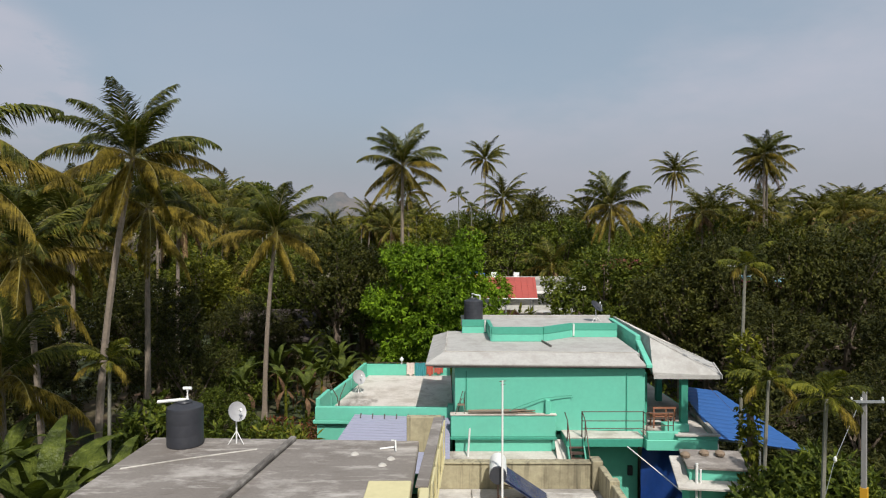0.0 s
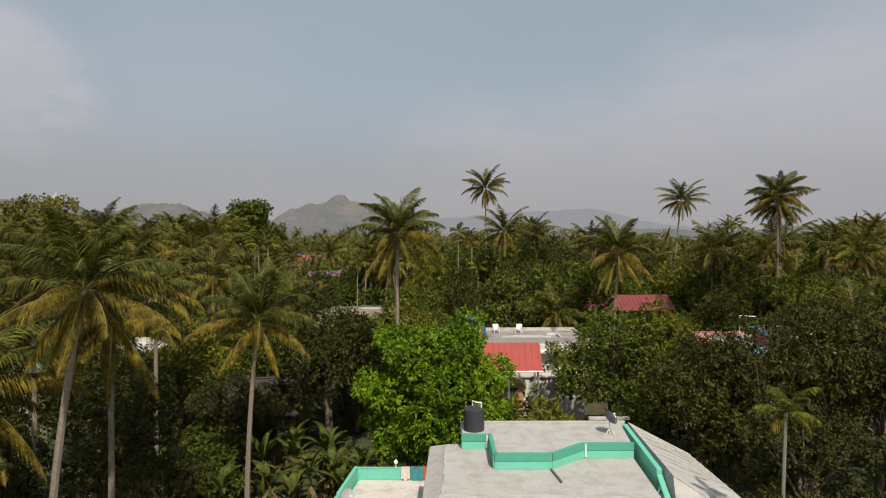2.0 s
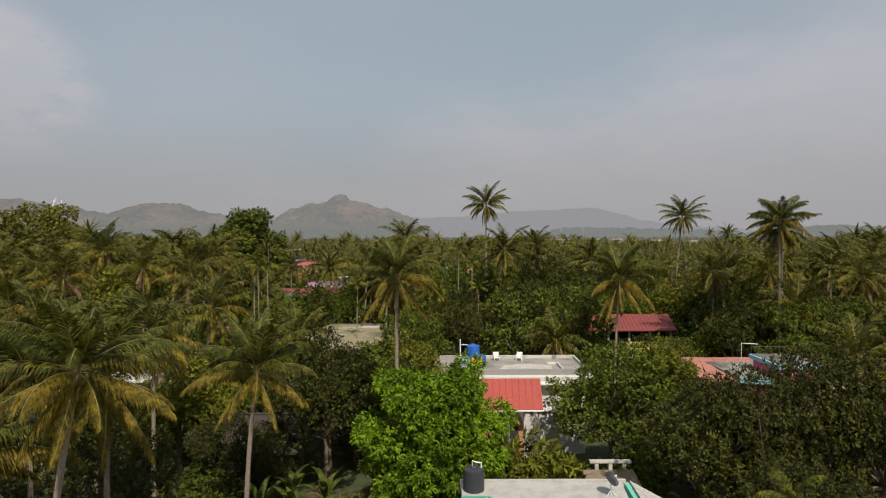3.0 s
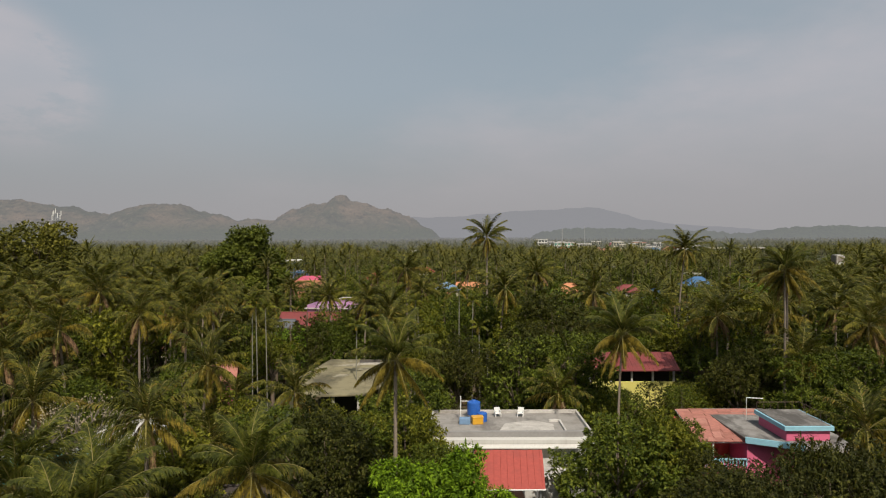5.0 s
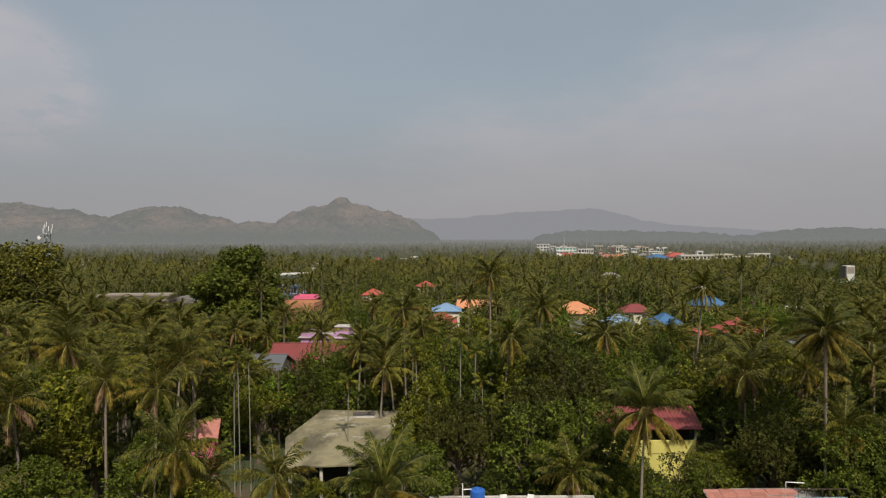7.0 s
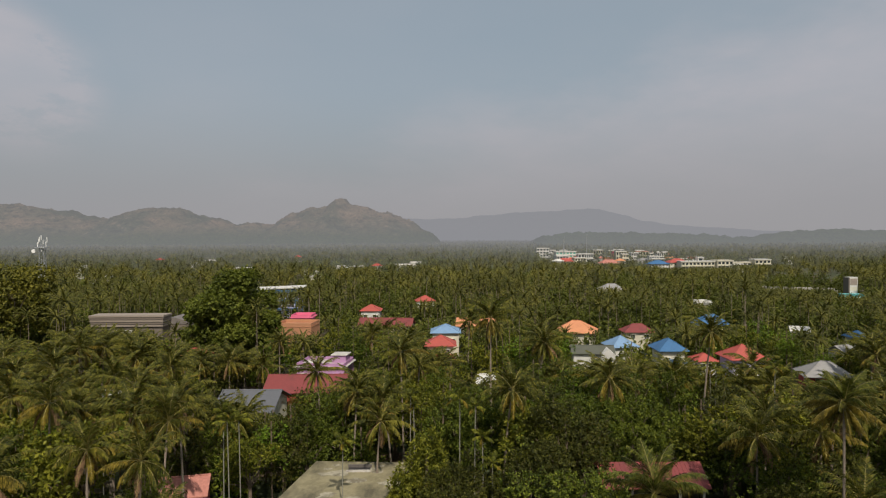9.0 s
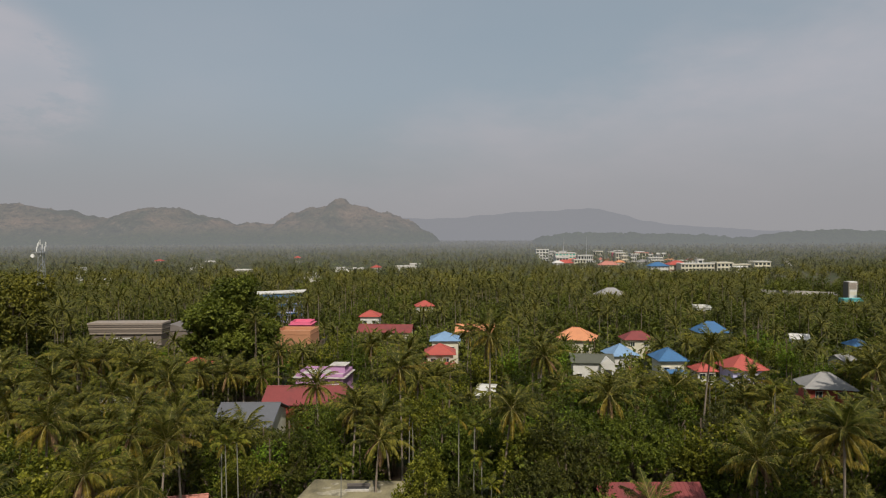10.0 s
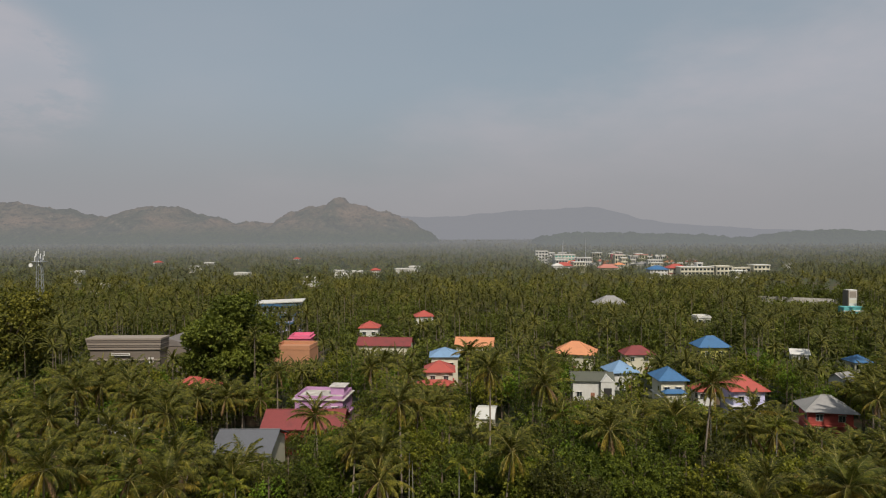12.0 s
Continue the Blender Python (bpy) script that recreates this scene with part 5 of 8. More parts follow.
part("landing_cap", Geo().box(6.5, 9.75, 54.85, 57.95, 4.704, 4.84), LIGHTCON, wh, "grey cap of the landing", 0.02)
bt = water_tank(3.0, 64.3, 7.35, 0.62, 1.3, PLASTICBLUE, "bright blue plastic water tank on a roof stand")
part("stand", Geo().box(2.4, 3.6, 63.7, 64.9, 6.95, 7.345), DARKCON, bt, "dark stand", 0.02)
part("feed_pipe", Geo().tube([(1.75, 63.9, 6.95), (1.75, 63.9, 9.2)], 0.05, 6), WHITEPVC, bt, "white feed pipe")
part("feed_pipe", Geo().tube([(1.75, 63.9, 8.7), (2.5, 64.2, 8.62)], 0.04, 6), WHITEPVC, bt)
water_tank(3.75, 63.4, 6.95, 0.45, 0.85, PLASTICBLUE, "small dark blue water drum beside the roof tank")
crate = thing("plastic_crate", 3.25, 62.6, 6.95, 8, "stacked yellow plastic crate on the roof", "crate")
part("body", Geo().box(-0.5, 0.5, -0.35, 0.35, 0, 0.62), PLASTICGOLD, crate, "", 0.03, False, True)
part("rim", Geo().box(-0.54, 0.54, -0.39, 0.39, 0.623, 0.70), PLASTICGOLD, crate, "", 0.02, False, True)
crate2 = thing("plastic_crate", 2.1, 62.6, 6.95, -5, "pale blue plastic crate on the roof", "crate")
part("body", Geo().box(-0.5, 0.5, -0.35, 0.35, 0, 0.55), PALEBLUE, crate2, "", 0.03, False, True)


def plastic_chair(x, y, z, turn):
    c = thing("plastic_chair", x, y, z, turn, "white plastic chair on the flat roof", "chair", "white chairs on the roof")
    c.scale = (0.72, 0.72, 0.8)
    part("seat", Geo().box(-0.42, 0.42, -0.4, 0.4, 0.40, 0.47), WHITEPVC, c, "", 0.02, False, True)
    part("backrest", Geo().slab([(-0.4, 0.36, 1.0), (0.4, 0.36, 1.0), (0.4, 0.46, 1.0), (-0.4, 0.46, 1.0)], 0.52), WHITEPVC, c, "", 0.02, False, True)
    for sx in (-0.36, 0.36):
        for sy in (-0.34, 0.36):
            part("leg", Geo().box(sx - 0.04, sx + 0.04, sy - 0.04, sy + 0.04, 0, 0.396), WHITEPVC, c, "", 0, False, True)
        part("armrest", Geo().box(sx - 0.05, sx + 0.05, -0.36, 0.36, 0.66, 0.71), WHITEPVC, c, "", 0.01, False, True)


plastic_chair(5.3, 64.9, 6.95, 10)
plastic_chair(7.5, 64.9, 6.95, -15)

# pink and sky blue house
ph = thing("pink_house", 28.5, 61.0, 0, 0, "pink house with sky blue parapets and faded red sheet roof", "house")
part("wall", Geo().box(27.2, 34.3, 60.8, 69.6, -0.2, 5.9), PINK, ph, "pink painted wall", 0.03)
part("slab", Geo().prism([(26.9, 60.6), (31.0, 58.5), (34.9, 57.2), (35.6, 61.5), (34.8, 70.2), (26.8, 70.2)], 5.904, 6.2), mildewed("blackened_slab", (0.27, 0.255, 0.24), (0.17, 0.155, 0.14), (0.06, 0.055, 0.05), 0.35, 0.46, 0.60), ph, "blackened flat concrete roof", 0.03)
part("slab_edge", Geo().wall((26.9, 60.52), (31.0, 58.42), 5.75, 6.3, 0.12), SKYBLUE, ph, "sky blue slab edge", 0.02)
part("slab_edge", Geo().wall((31.02, 58.41), (34.9, 57.12), 5.85, 6.24, 0.1), LIGHTCON, ph, "pale slab edge", 0.02)
part("upper_room", Geo().box(30.1, 33.9, 59.7, 64.6, 6.204, 7.15), PINK, ph, "pink upper wall", 0.02)
part("upper_band", Geo().box(29.8, 34.1, 59.4, 64.9, 7.153, 7.55), SKYBLUE, ph, "sky blue roof band", 0.02)
part("upper_deck", Geo().box(30.0, 33.9, 59.6, 64.7, 7.553, 7.6), bpy.data.materials["blackened_slab"], ph, "stained upper roof deck")
rl = thing("roof_railing", 32.0, 64.5, 7.6, 0, "dark iron railing on the upper roof", "railing")
for a, b in (((29.95, 64.7), (34.0, 64.7)), ((34.0, 64.7), (34.0, 59.6))):
    part("bar", Geo().tube([(*a, 8.3), (*b, 8.3)], 0.03, 5), IRON, rl)
    for k in range(7):
        s = k / 6
        px_, py_ = a[0] + (b[0] - a[0]) * s, a[1] + (b[1] - a[1]) * s
        part("post", Geo().tube([(px_, py_, 7.6), (px_, py_, 8.3)], 0.025, 5), IRON, rl)
random.seed(11)
PANELS = (FADEDRED, FADEDRED, FADEDRED, surface("pale_red_sheet", (0.44, 0.20, 0.155), (0.29, 0.14, 0.11), 0.75, 0.2, 0.6, 0.9, 3.5, 0.2), surface("rusted_sheet", (0.35, 0.145, 0.11), (0.20, 0.09, 0.07), 0.8, 0.25, 0.6, 0.9, 3.5, 0.2))
for j in range(12):
    for i in range(6):
        wide = 0.80 + 0.055 * j
        x0, x1 = 22.9 + i * wide + j * 0.10, 22.9 + (i + 1) * wide + j * 0.10
        y0, y1 = 60.8 + j * 0.74, 60.8 + (j + 1) * 0.74 + 0.10
        z0 = 5.78 + 0.035 * j
        k = random.uniform(-0.03, 0.03)
        part("roof_panel", Geo().slab([(x0, y0, z0 + 0.05 + k), (x1 - 0.03, y0, z0 + 0.05 + k), (x1 - 0.03, y1, z0 + 0.13 + k), (x0, y1, z0 + 0.13 + k)], 0.035), random.choice(PANELS), ph)
part("barge_board", Geo().tube([(22.85, 60.75, 5.76), (24.05, 69.7, 6.2)], 0.07, 4), LIGHTCON, ph, "pale barge board")
part("roof_prop", Geo().tube([(24.3, 61.1, 3.2), (24.3, 61.1, 5.75)], 0.06, 6), WHITEPVC, ph, "white prop")
part("roof_beam", Geo().tube([(23.2, 61.1, 5.62), (27.2, 61.1, 5.6)], 0.05, 5), WHITEPVC, ph)
part("veranda_wall", Geo().box(23.4, 27.18, 64.2, 69.2, -0.2, 5.7), BRICKRED, ph, "shaded dark red veranda wall", 0.02)
part("balcony_floor", Geo().box(22.9, 27.18, 60.9, 64.17, 2.9, 3.2), PINK, ph, "pink balcony slab", 0.02)
part("balcony_post", Geo().box(23.0, 23.3, 61.0, 61.3, -0.2, 2.895), PINK, ph)
part("balcony_skirt", Geo().box(22.9, 27.3, 60.75, 60.88, 2.6, 3.55), PINK, ph, "pink balcony skirt", 0.02)
part("hand_rail", Geo().box(22.8, 27.3, 60.7, 60.92, 4.15, 4.27), SKYBLUE, ph, "sky blue balcony rail", 0.02)
for k in range(15):
    part("baluster", Geo().box(22.9 + 0.30 * k, 23.02 + 0.30 * k, 60.76, 60.87, 3.555, 4.147), SKYBLUE, ph)
part("rail_post", Geo().box(22.75, 23.0, 60.68, 60.94, 3.2, 4.4), SKYBLUE, ph, "sky blue corner post", 0.02)
part("roof_pipe", Geo().tube([(29.6, 66.0, 6.2), (29.6, 66.0, 8.4), (31.2, 66.0, 8.3)], 0.05, 6), WHITEPVC, ph, "white roof pipe")

# long red-roofed building
lr = thing("red_roof_house", 24.7, 91.0, 0, 0, "long two-storey building with a red sheet roof and yellow balcony wall", "house")
part("roof", Geo().add([(18.60, 87.0, 6.55), (31.00, 87.0, 6.55), (31.20, 91.0, 8.25), (18.60, 91.0, 8.25), (31.00, 95.0, 6.55), (18.60, 95.0, 6.55),
                        (18.60, 87.0, 6.45), (31.00, 87.0, 6.45), (31.20, 91.0, 8.15), (18.60, 91.0, 8.15), (31.00, 95.0, 6.45), (18.60, 95.0, 6.45)],
                       [(0, 1, 2, 3), (3, 2, 4, 5), (9, 8, 7, 6), (11, 10, 8, 9), (0, 6, 7, 1), (5, 4, 10, 11), (0, 3, 9, 6), (3, 5, 11, 9), (1, 7, 8, 2), (2, 8, 10, 4)]), MAROON, lr, "red ribbed sheet roof")
for k in range(24):
    x = 18.8 + 0.52 * k
    part("rib", Geo().tube([(x, 87.0, 6.57), (x, 91.0, 8.27)], 0.025, 4), MAROON, lr)
# veranda shade is put into this wall's colour
part("back_wall", Geo().box(19.2, 30.6, 90.0, 94.4, -0.2, 6.4), SHADEPAINT, lr, "veranda wall coloured near-black for shade")
part("balcony_wall", Geo().box(19.2, 30.6, 87.9, 88.1, 3.3, 4.9), YELLOW, lr, "yellow balcony wall", 0.02)
part("balcony_floor", Geo().box(19.2, 30.6, 88.1, 89.98, 3.2, 3.45), LIGHTCON, lr)
part("lower_wall", Geo().box(19.2, 30.6, 88.0, 89.9, -0.2, 3.18), YELLOW, lr, "yellow lower wall", 0.02)
for k in range(5):
    part("pillar", Geo().box(19.3 + 2.77 * k, 19.55 + 2.77 * k, 87.92, 88.08, 4.904, 6.5), WHITEWALL, lr)

# unfinished concrete building
FLAKES = mildewed("flaking_lime", (0.36, 0.33, 0.25), (0.25, 0.22, 0.15), (0.13, 0.11, 0.07), 0.8, 0.46, 0.60)
cb = thing("concrete_shell", -11.0, 87.0, 0, 0, "unfinished concrete house with a lichen-grey flat slab on pillars", "house")
part("roof_slab", Geo().prism([(-16.3, 76.6), (-9.2, 77.2), (-5.4, 86.0), (-3.9, 97.2), (-16.6, 98.0), (-18.6, 86.0)], 5.8, 6.05), mildewed("lichen_slab", (0.255, 0.222, 0.130), (0.175, 0.152, 0.085), (0.062, 0.054, 0.034), 0.22, 0.44, 0.60), cb, "lichen-stained concrete slab", 0.04)
random.seed(8)
for k in range(13):
    px_, py_, r = random.uniform(-15.8, -6.4), random.uniform(90.0, 96.6) if k < 9 else random.uniform(80.0, 88.0), random.uniform(0.35, 1.15)
    if k >= 9:
        px_ = random.uniform(-15.0, -9.0)
    ring = [(px_ + 1.5 * r * random.uniform(0.5, 1.1) * math.cos(a * 0.6283), py_ + r * random.uniform(0.5, 1.1) * math.sin(a * 0.6283)) for a in range(10)]
    part("flaking_patch", Geo().prism(ring, 6.052, 6.06 + 0.0004 * k), FLAKES, cb, "pale flaking lime patch")
part("hatch_kerb", Geo().wall((-12.0, 95.6), (-9.0, 95.6), 6.05, 6.4, 0.2), DARKCON, cb)
part("hatch_kerb", Geo().wall((-12.0, 94.0), (-9.0, 94.0), 6.05, 6.3, 0.2), LIGHTCON, cb)
part("hatch", Geo().box(-11.9, -9.1, 94.12, 95.48, 6.055, 6.08), SHADEPAINT, cb, "stair hatch coloured near-black for shade")
part("edge_beam", Geo().wall((-3.95, 97.1), (-5.45, 86.0), 5.4, 5.797, 0.3), TIMBER, cb)
# shade under the slab is put into the colour of the core
part("core", Geo().box(-15.0, -7.5, 84.0, 96.0, -0.2, 5.6), SHADEPAINT, cb, "inner walls coloured near-black for shade")
for x, y in ((-15.9, 77.4), (-12.7, 77.6), (-9.8, 78.0), (-18.0, 86.0), (-6.0, 86.4), (-17.0, 81.5), (-7.8, 82.0)):
    part("pillar", Geo().box(x - 0.15, x + 0.15, y - 0.15, y + 0.15, -0.2, 5.796), LIGHTCON, cb)

# smaller houses, near to far
dwelling("white_house", -30.5, 65.6, 5.2, 5.0, -8, 5.4, WHITEWALL, "flat", WHITEWALL, 0.45, "small white flat-roofed house among palms", 0.3, 2)
dwelling("white_house", -36.0, 59.0, 5.5, 7.0, -14, 4.3, WHITEWALL, "flat", TEAL, 0.5, "white walled house with a green flat roof", 0.3, 1)
dk = dwelling("tiled_house", -14.0, 52.5, 5.5, 5.0, 0, 3.2, TIMBER, "gable", surface("old_dark_tile", (0.045, 0.034, 0.03), (0.03, 0.025, 0.022), 0.85), 1.9, "old low house with dark tiled roof and veranda", 0.9, 1)
for k in range(4):
    part("veranda_post", Geo().tube([(-2.4 + 1.6 * k, -3.1, -0.2), (-2.4 + 1.6 * k, -3.1, 3.1)], 0.08, 6), TIMBER, dk, "", 0, False, True)
dwelling("pink_house", -31.5, 92.0, 5.0, 4.5, 12, 4.6, PINK, "gable", FADEDRED, 1.6, "small pink house with worn tiled roof", 0.5, 1)
dwelling("grey_roof_house", -34.8, 130.0, 9.6, 12.0, 0, 5.0, IVORY, "gable", GREYROOF, 2.6, "long house with a dark slate-grey gabled roof", 0.7, 1)
dwelling("red_roof_house", -27.5, 143.6, 15.2, 9.0, 0, 4.8, BRICKRED, "gable", MAROON, 2.6, "long house with a maroon gabled roof", 0.6, 1)
vh = dwelling("violet_house", -26.2, 155.5, 10.6, 8.0, -6, 7.3, VIOLET, "flat", LIGHTCON, 0.7, "violet and pink flat-roofed two-storey house", 0.5, 2, VIOLET)
part("roof_room", Geo().box(1.5, 4.6, 0.0, 3.2, 7.53, 9.2), VIOLET, vh, "violet rooftop room", 0.02, False, True)
part("roof_room_cap", Geo().box(1.2, 4.9, -0.3, 3.5, 9.203, 9.4), LIGHTCON, vh, "", 0.02, False, True)
dwelling("salmon_house", -44.6, 208.0, 11.0, 9.0, -5, 8.6, SALMON, "flat", SALMON, 1.0, "tall blank salmon-coloured building", 0.1, 3, None, False)
dwelling("pink_house", -46.0, 222.0, 6.5, 7.0, 0, 9.4, PINK, "flat", PINK, 0.8, "bright pink flat-roofed building", 0.5, 3)
dwelling("red_hip_house", 70.0, 163.0, 7.2, 7.0, 0, 6.8, LAVENDER, "hip", REDROOF, 2.9, "lavender two-storey house with a red hipped roof", 0.9, 2, WHITEWALL)
dwelling("red_hip_house", 62.6, 167.0, 4.2, 4.5, 0, 5.4, WHITEWALL, "hip", REDROOF, 1.6, "small white house with a red hipped roof", 0.6, 2)
dwelling("blue_hip_house", 55.2, 170.0, 5.6, 6.6, 0, 7.6, IVORY, "hip", BLUEROOF, 2.5, "ivory two-storey house with a blue hipped roof", 0.9, 2, WHITEWALL)
dwelling("blue_hip_house", 55.2, 165.6, 4.6, 1.2, 0, 4.9, IVORY, "hip", BLUEROOF, 0.7, "ivory porch with a small blue hipped roof", 0.5, 1)
dwelling("blue_hip_house", 84.4, 215.0, 8.4, 6.0, 0, 7.2, YELLOW, "hip", BLUEROOF, 3.0, "yellow house with a wide blue hipped roof", 1.0, 2)
dwelling("blue_hip_house", 49.4, 191.5, 6.6, 6.6, 8, 4.7, WHITEWALL, "hip", PALEBLUE, 2.7, "white house with a pale blue hipped roof", 0.8, 1)
dwelling("orange_roof_house", 43.0, 220.0, 11.5, 9.0, -18, 4.5, IVORY, "hip", ORANGE, 3.3, "house with a steep orange tiled roof", 0.9, 1)
dwelling("red_hip_house", 60.0, 211.0, 8.4, 5.5, 0, 5.7, IVORY, "hip", MAROON, 2.2, "ivory house with a dark red hipped roof", 0.7, 2)
OLIVEROOF = surface("olive_grey_roof", (0.085, 0.088, 0.066), (0.05, 0.05, 0.04), 0.75, 0.12, 0.5, 0.4, 3.0, 0.2)
gh = dwelling("grey_roof_house", 38.8, 180.0, 10.0, 5.4, -6, 5.0, WHITEWALL, "gable", OLIVEROOF, 1.7, "white house with a dark olive-grey gabled roof", 0.6, 1)
part("front_gable", Geo().add([(1.8, -4.0, 5.1), (5.4, -4.0, 5.1), (3.6, -4.0, 6.6), (1.8, -0.6, 5.1), (5.4, -0.6, 5.1), (3.6, -0.6, 6.6)], [(0, 1, 2), (5, 4, 3), (0, 3, 4, 1), (1, 4, 5, 2), (2, 5, 3, 0)]), WHITEWALL, gh, "white front gable", 0, False, True)
part("porch", Geo().box(1.9, 5.3, -3.9, -2.71, -0.2, 5.09), WHITEWALL, gh, "white porch", 0.02, False, True)
part("porch_opening", Geo().box(2.6, 4.6, -3.95, -3.904, 0.2, 3.6), SHADEPAINT, gh, "", 0, False, True)
dwelling("red_hip_house", -0.8, 186.0, 7.0, 6.5, 0, 6.3, IVORY, "hip", REDROOF, 2.3, "ivory house with a red hipped roof", 0.8, 2, REDROOF)
dwelling("red_hip_house", -1.8, 180.0, 8.4, 3.6, 0, 3.8, BRICKRED, "hip", REDROOF, 1.0, "low red-roofed porch wing", 0.6, 1)
dwelling("blue_hip_house", 0.6, 199.0, 7.5, 7.0, 0, 7.8, IVORY, "hip", PALEBLUE, 2.0, "ivory house with a pale blue hipped roof", 0.7, 2)
dwelling("red_roof_house", -19.5, 230.5, 17.5, 7.0, -6, 5.4, IVORY, "gable", MAROON, 2.2, "long house with a maroon gabled roof", 0.6, 1)
dwelling("white_house", -28.0, 258.0, 7.0, 7.0, 0, 7.2, WHITEWALL, "hip", REDROOF, 2.2, "white house with a red hipped roof", 0.6, 2)
dwelling("white_house", -8.0, 280.0, 7.0, 6.0, 8, 8.5, WHITEWALL, "hip", REDROOF, 2.0, "white house with a red hipped roof", 0.6, 2)
dwelling("orange_roof_house", 11.0, 231.0, 12.0, 7.0, -8, 5.0, IVORY, "gable", ORANGE, 2.4, "house with an orange tiled gabled roof", 0.7, 1)
dwelling("ivory_house", 9.4, 150.0, 3.4, 9.5, -8, 4.9, IVORY, "gable", WHITEWALL, 0.8, "small house with a bright ivory roof", 0.4, 1)
dwelling("red_house", 81.4, 149.6, 8.4, 6.6, -14, 5.6, BRICKRED, "hip", DULLROOF, 2.7, "dark red two-storey house with a grey hipped roof", 0.9, 2, REDROOF)
dwelling("white_house", -59.0, 134.0, 8.0, 7.0, 14, 6.0, WHITEWALL, "gable", WHITEWALL, 1.6, "white house with a stepped pale roof", 0.6, 2)
dwelling("red_roof_house", -54.0, 119.0, 8.0, 6.0, 28, 3.6, IVORY, "gable", FADEDRED, 1.8, "low house with a faded red tiled roof", 0.6, 1)
dwelling("red_roof_house", -60.0, 168.0, 9.0, 7.0, -10, 6.2, SALMON, "hip", REDROOF, 2.4, "salmon house with a red tiled roof", 0.7, 2)
dwelling("green_roof_house", -88.0, 142.0, 8.0, 7.0, 0, 6.0, TEAL, "hip", TEAL, 2.0, "house with a faded teal roof", 0.7, 2)
dwelling("blue_roof_house", 119.8, 198.0, 4.4, 4.6, 0, 5.6, IVORY, "hip", BLUEROOF, 1.8, "house with a blue hipped roof", 0.7, 2)
dwelling("grey_hip_house", 87.0, 345.0, 15.0, 11.0, 0, 6.0, IVORY, "hip", DULLROOF, 4.0, "wide house with a grey hipped roof", 1.0, 2)
dwelling("white_house", 112.0, 290.0, 6.0, 6.0, 0, 6.2, WHITEWALL, "flat", WHITEWALL, 0.6, "plain white flat-roofed house", 0.4, 2)
dwelling("white_house", 102.7, 178.0, 4.6, 4.0, 24, 5.5, WHITEWALL, "gable", DULLROOF, 1.2, "white house with a grey roof", 0.5, 2)
dwelling("white_house", 108.5, 208.0, 4.6, 4.5, -20, 6.0, WHITEWALL, "gable", WHITEWALL, 1.2, "white house with a pale sheet roof", 0.5, 2)

# long taupe hall and the blue-and-white school
LIGHTTAUPE = surface("light_taupe_band", (0.27, 0.225, 0.185), (0.18, 0.15, 0.125), 0.75, 0.08, 0.4, 0.3, 4.0, 0.1)
big = thing("large_hall", -92.8, 207.0, 0, 0, "large taupe hall with ribbed fascia bands and a grey pitched roof", "building")
part("front_wall", Geo().box(-103.0, -82.6, 200.0, 204.5, -0.2, 9.6), TAUPE, big, "taupe front block", 0.03)
for k in range(5):
    part("fascia_band", Geo().box(-103.4 - 0.1 * k, -82.2 + 0.1 * k, 199.5 - 0.1 * k, 204.9, 9.61 + 0.7 * k, 10.15 + 0.7 * k), TAUPE if k % 2 else LIGHTTAUPE, big)
for z in (3.2, 6.4):
    part("string_course", Geo().box(-103.2, -82.4, 199.6, 199.97, z, z + 0.35), LIGHTTAUPE, big)
part("hall_wall", Geo().box(-88.0, -75.0, 204.95, 236.0, -0.2, 9.4), TAUPE, big, "taupe hall wall", 0.03)
part("roof", Geo().add([(-89.0, 205.0, 9.6), (-74.0, 205.0, 9.6), (-74.0, 237.0, 9.6), (-89.0, 237.0, 9.6), (-81.5, 205.0, 11.6), (-81.5, 237.0, 11.6)],
                       [(0, 4, 5, 3), (1, 2, 5, 4), (0, 1, 4), (2, 3, 5), (3, 2, 1, 0)]), surface("brown_grey_sheet", (0.17, 0.148, 0.135), (0.11, 0.095, 0.085), 0.7, 0.12, 0.5, 0.3, 3.0, 0.15), big, "brown-grey pitched sheet roof")
part("sign_panel", Geo().box(-96.5, -91.0, 199.2, 199.34, 7.9, 8.6), WHITEWALL, big, "white sign panel")
part("sign_bar", Geo().box(-96.2, -91.3, 199.17, 199.195, 8.15, 8.4), TAUPE, big)
part("white_niche", Geo().box(-85.9, -84.4, 199.8, 199.97, 4.5, 7.2), WHITEWALL, big, "white niche")
sc = thing("school_building", -74.5, 297.0, 0, 6, "blue and white three-storey building with columns and a white roof", "building")
part("wall", Geo().box(-11.5, 11.5, -5, 5, -0.2, 12.2), LAVENDER, sc, "", 0.03, False, True)
part("roof", Geo().slab([(-12.5, -6, 12.9), (12.5, -6, 13.6), (12.5, 6, 13.6), (-12.5, 6, 12.9)], 0.5), WHITEWALL, sc, "white roof slab", 0.03, False, True)
for f in range(3):
    part("gallery", Geo().box(-11.6, 11.6, -6.4, -5.003, 3.6 + 4 * f, 4.3 + 4 * f), BLUEROOF, sc, "", 0, False, True)
    for k in range(8):
        part("opening", Geo().box(-10.8 + 2.8 * k, -8.9 + 2.8 * k, -5.05, -5.004, 0.8 + 4 * f, 3.0 + 4 * f), SHADEPAINT, sc, "", 0, False, True)
for k in range(9):
    part("column", Geo().box(-11.5 + 2.86 * k, -11.1 + 2.86 * k, -6.3, -5.95, -0.2, 12.4), BLUEROOF, sc, "", 0, False, True)


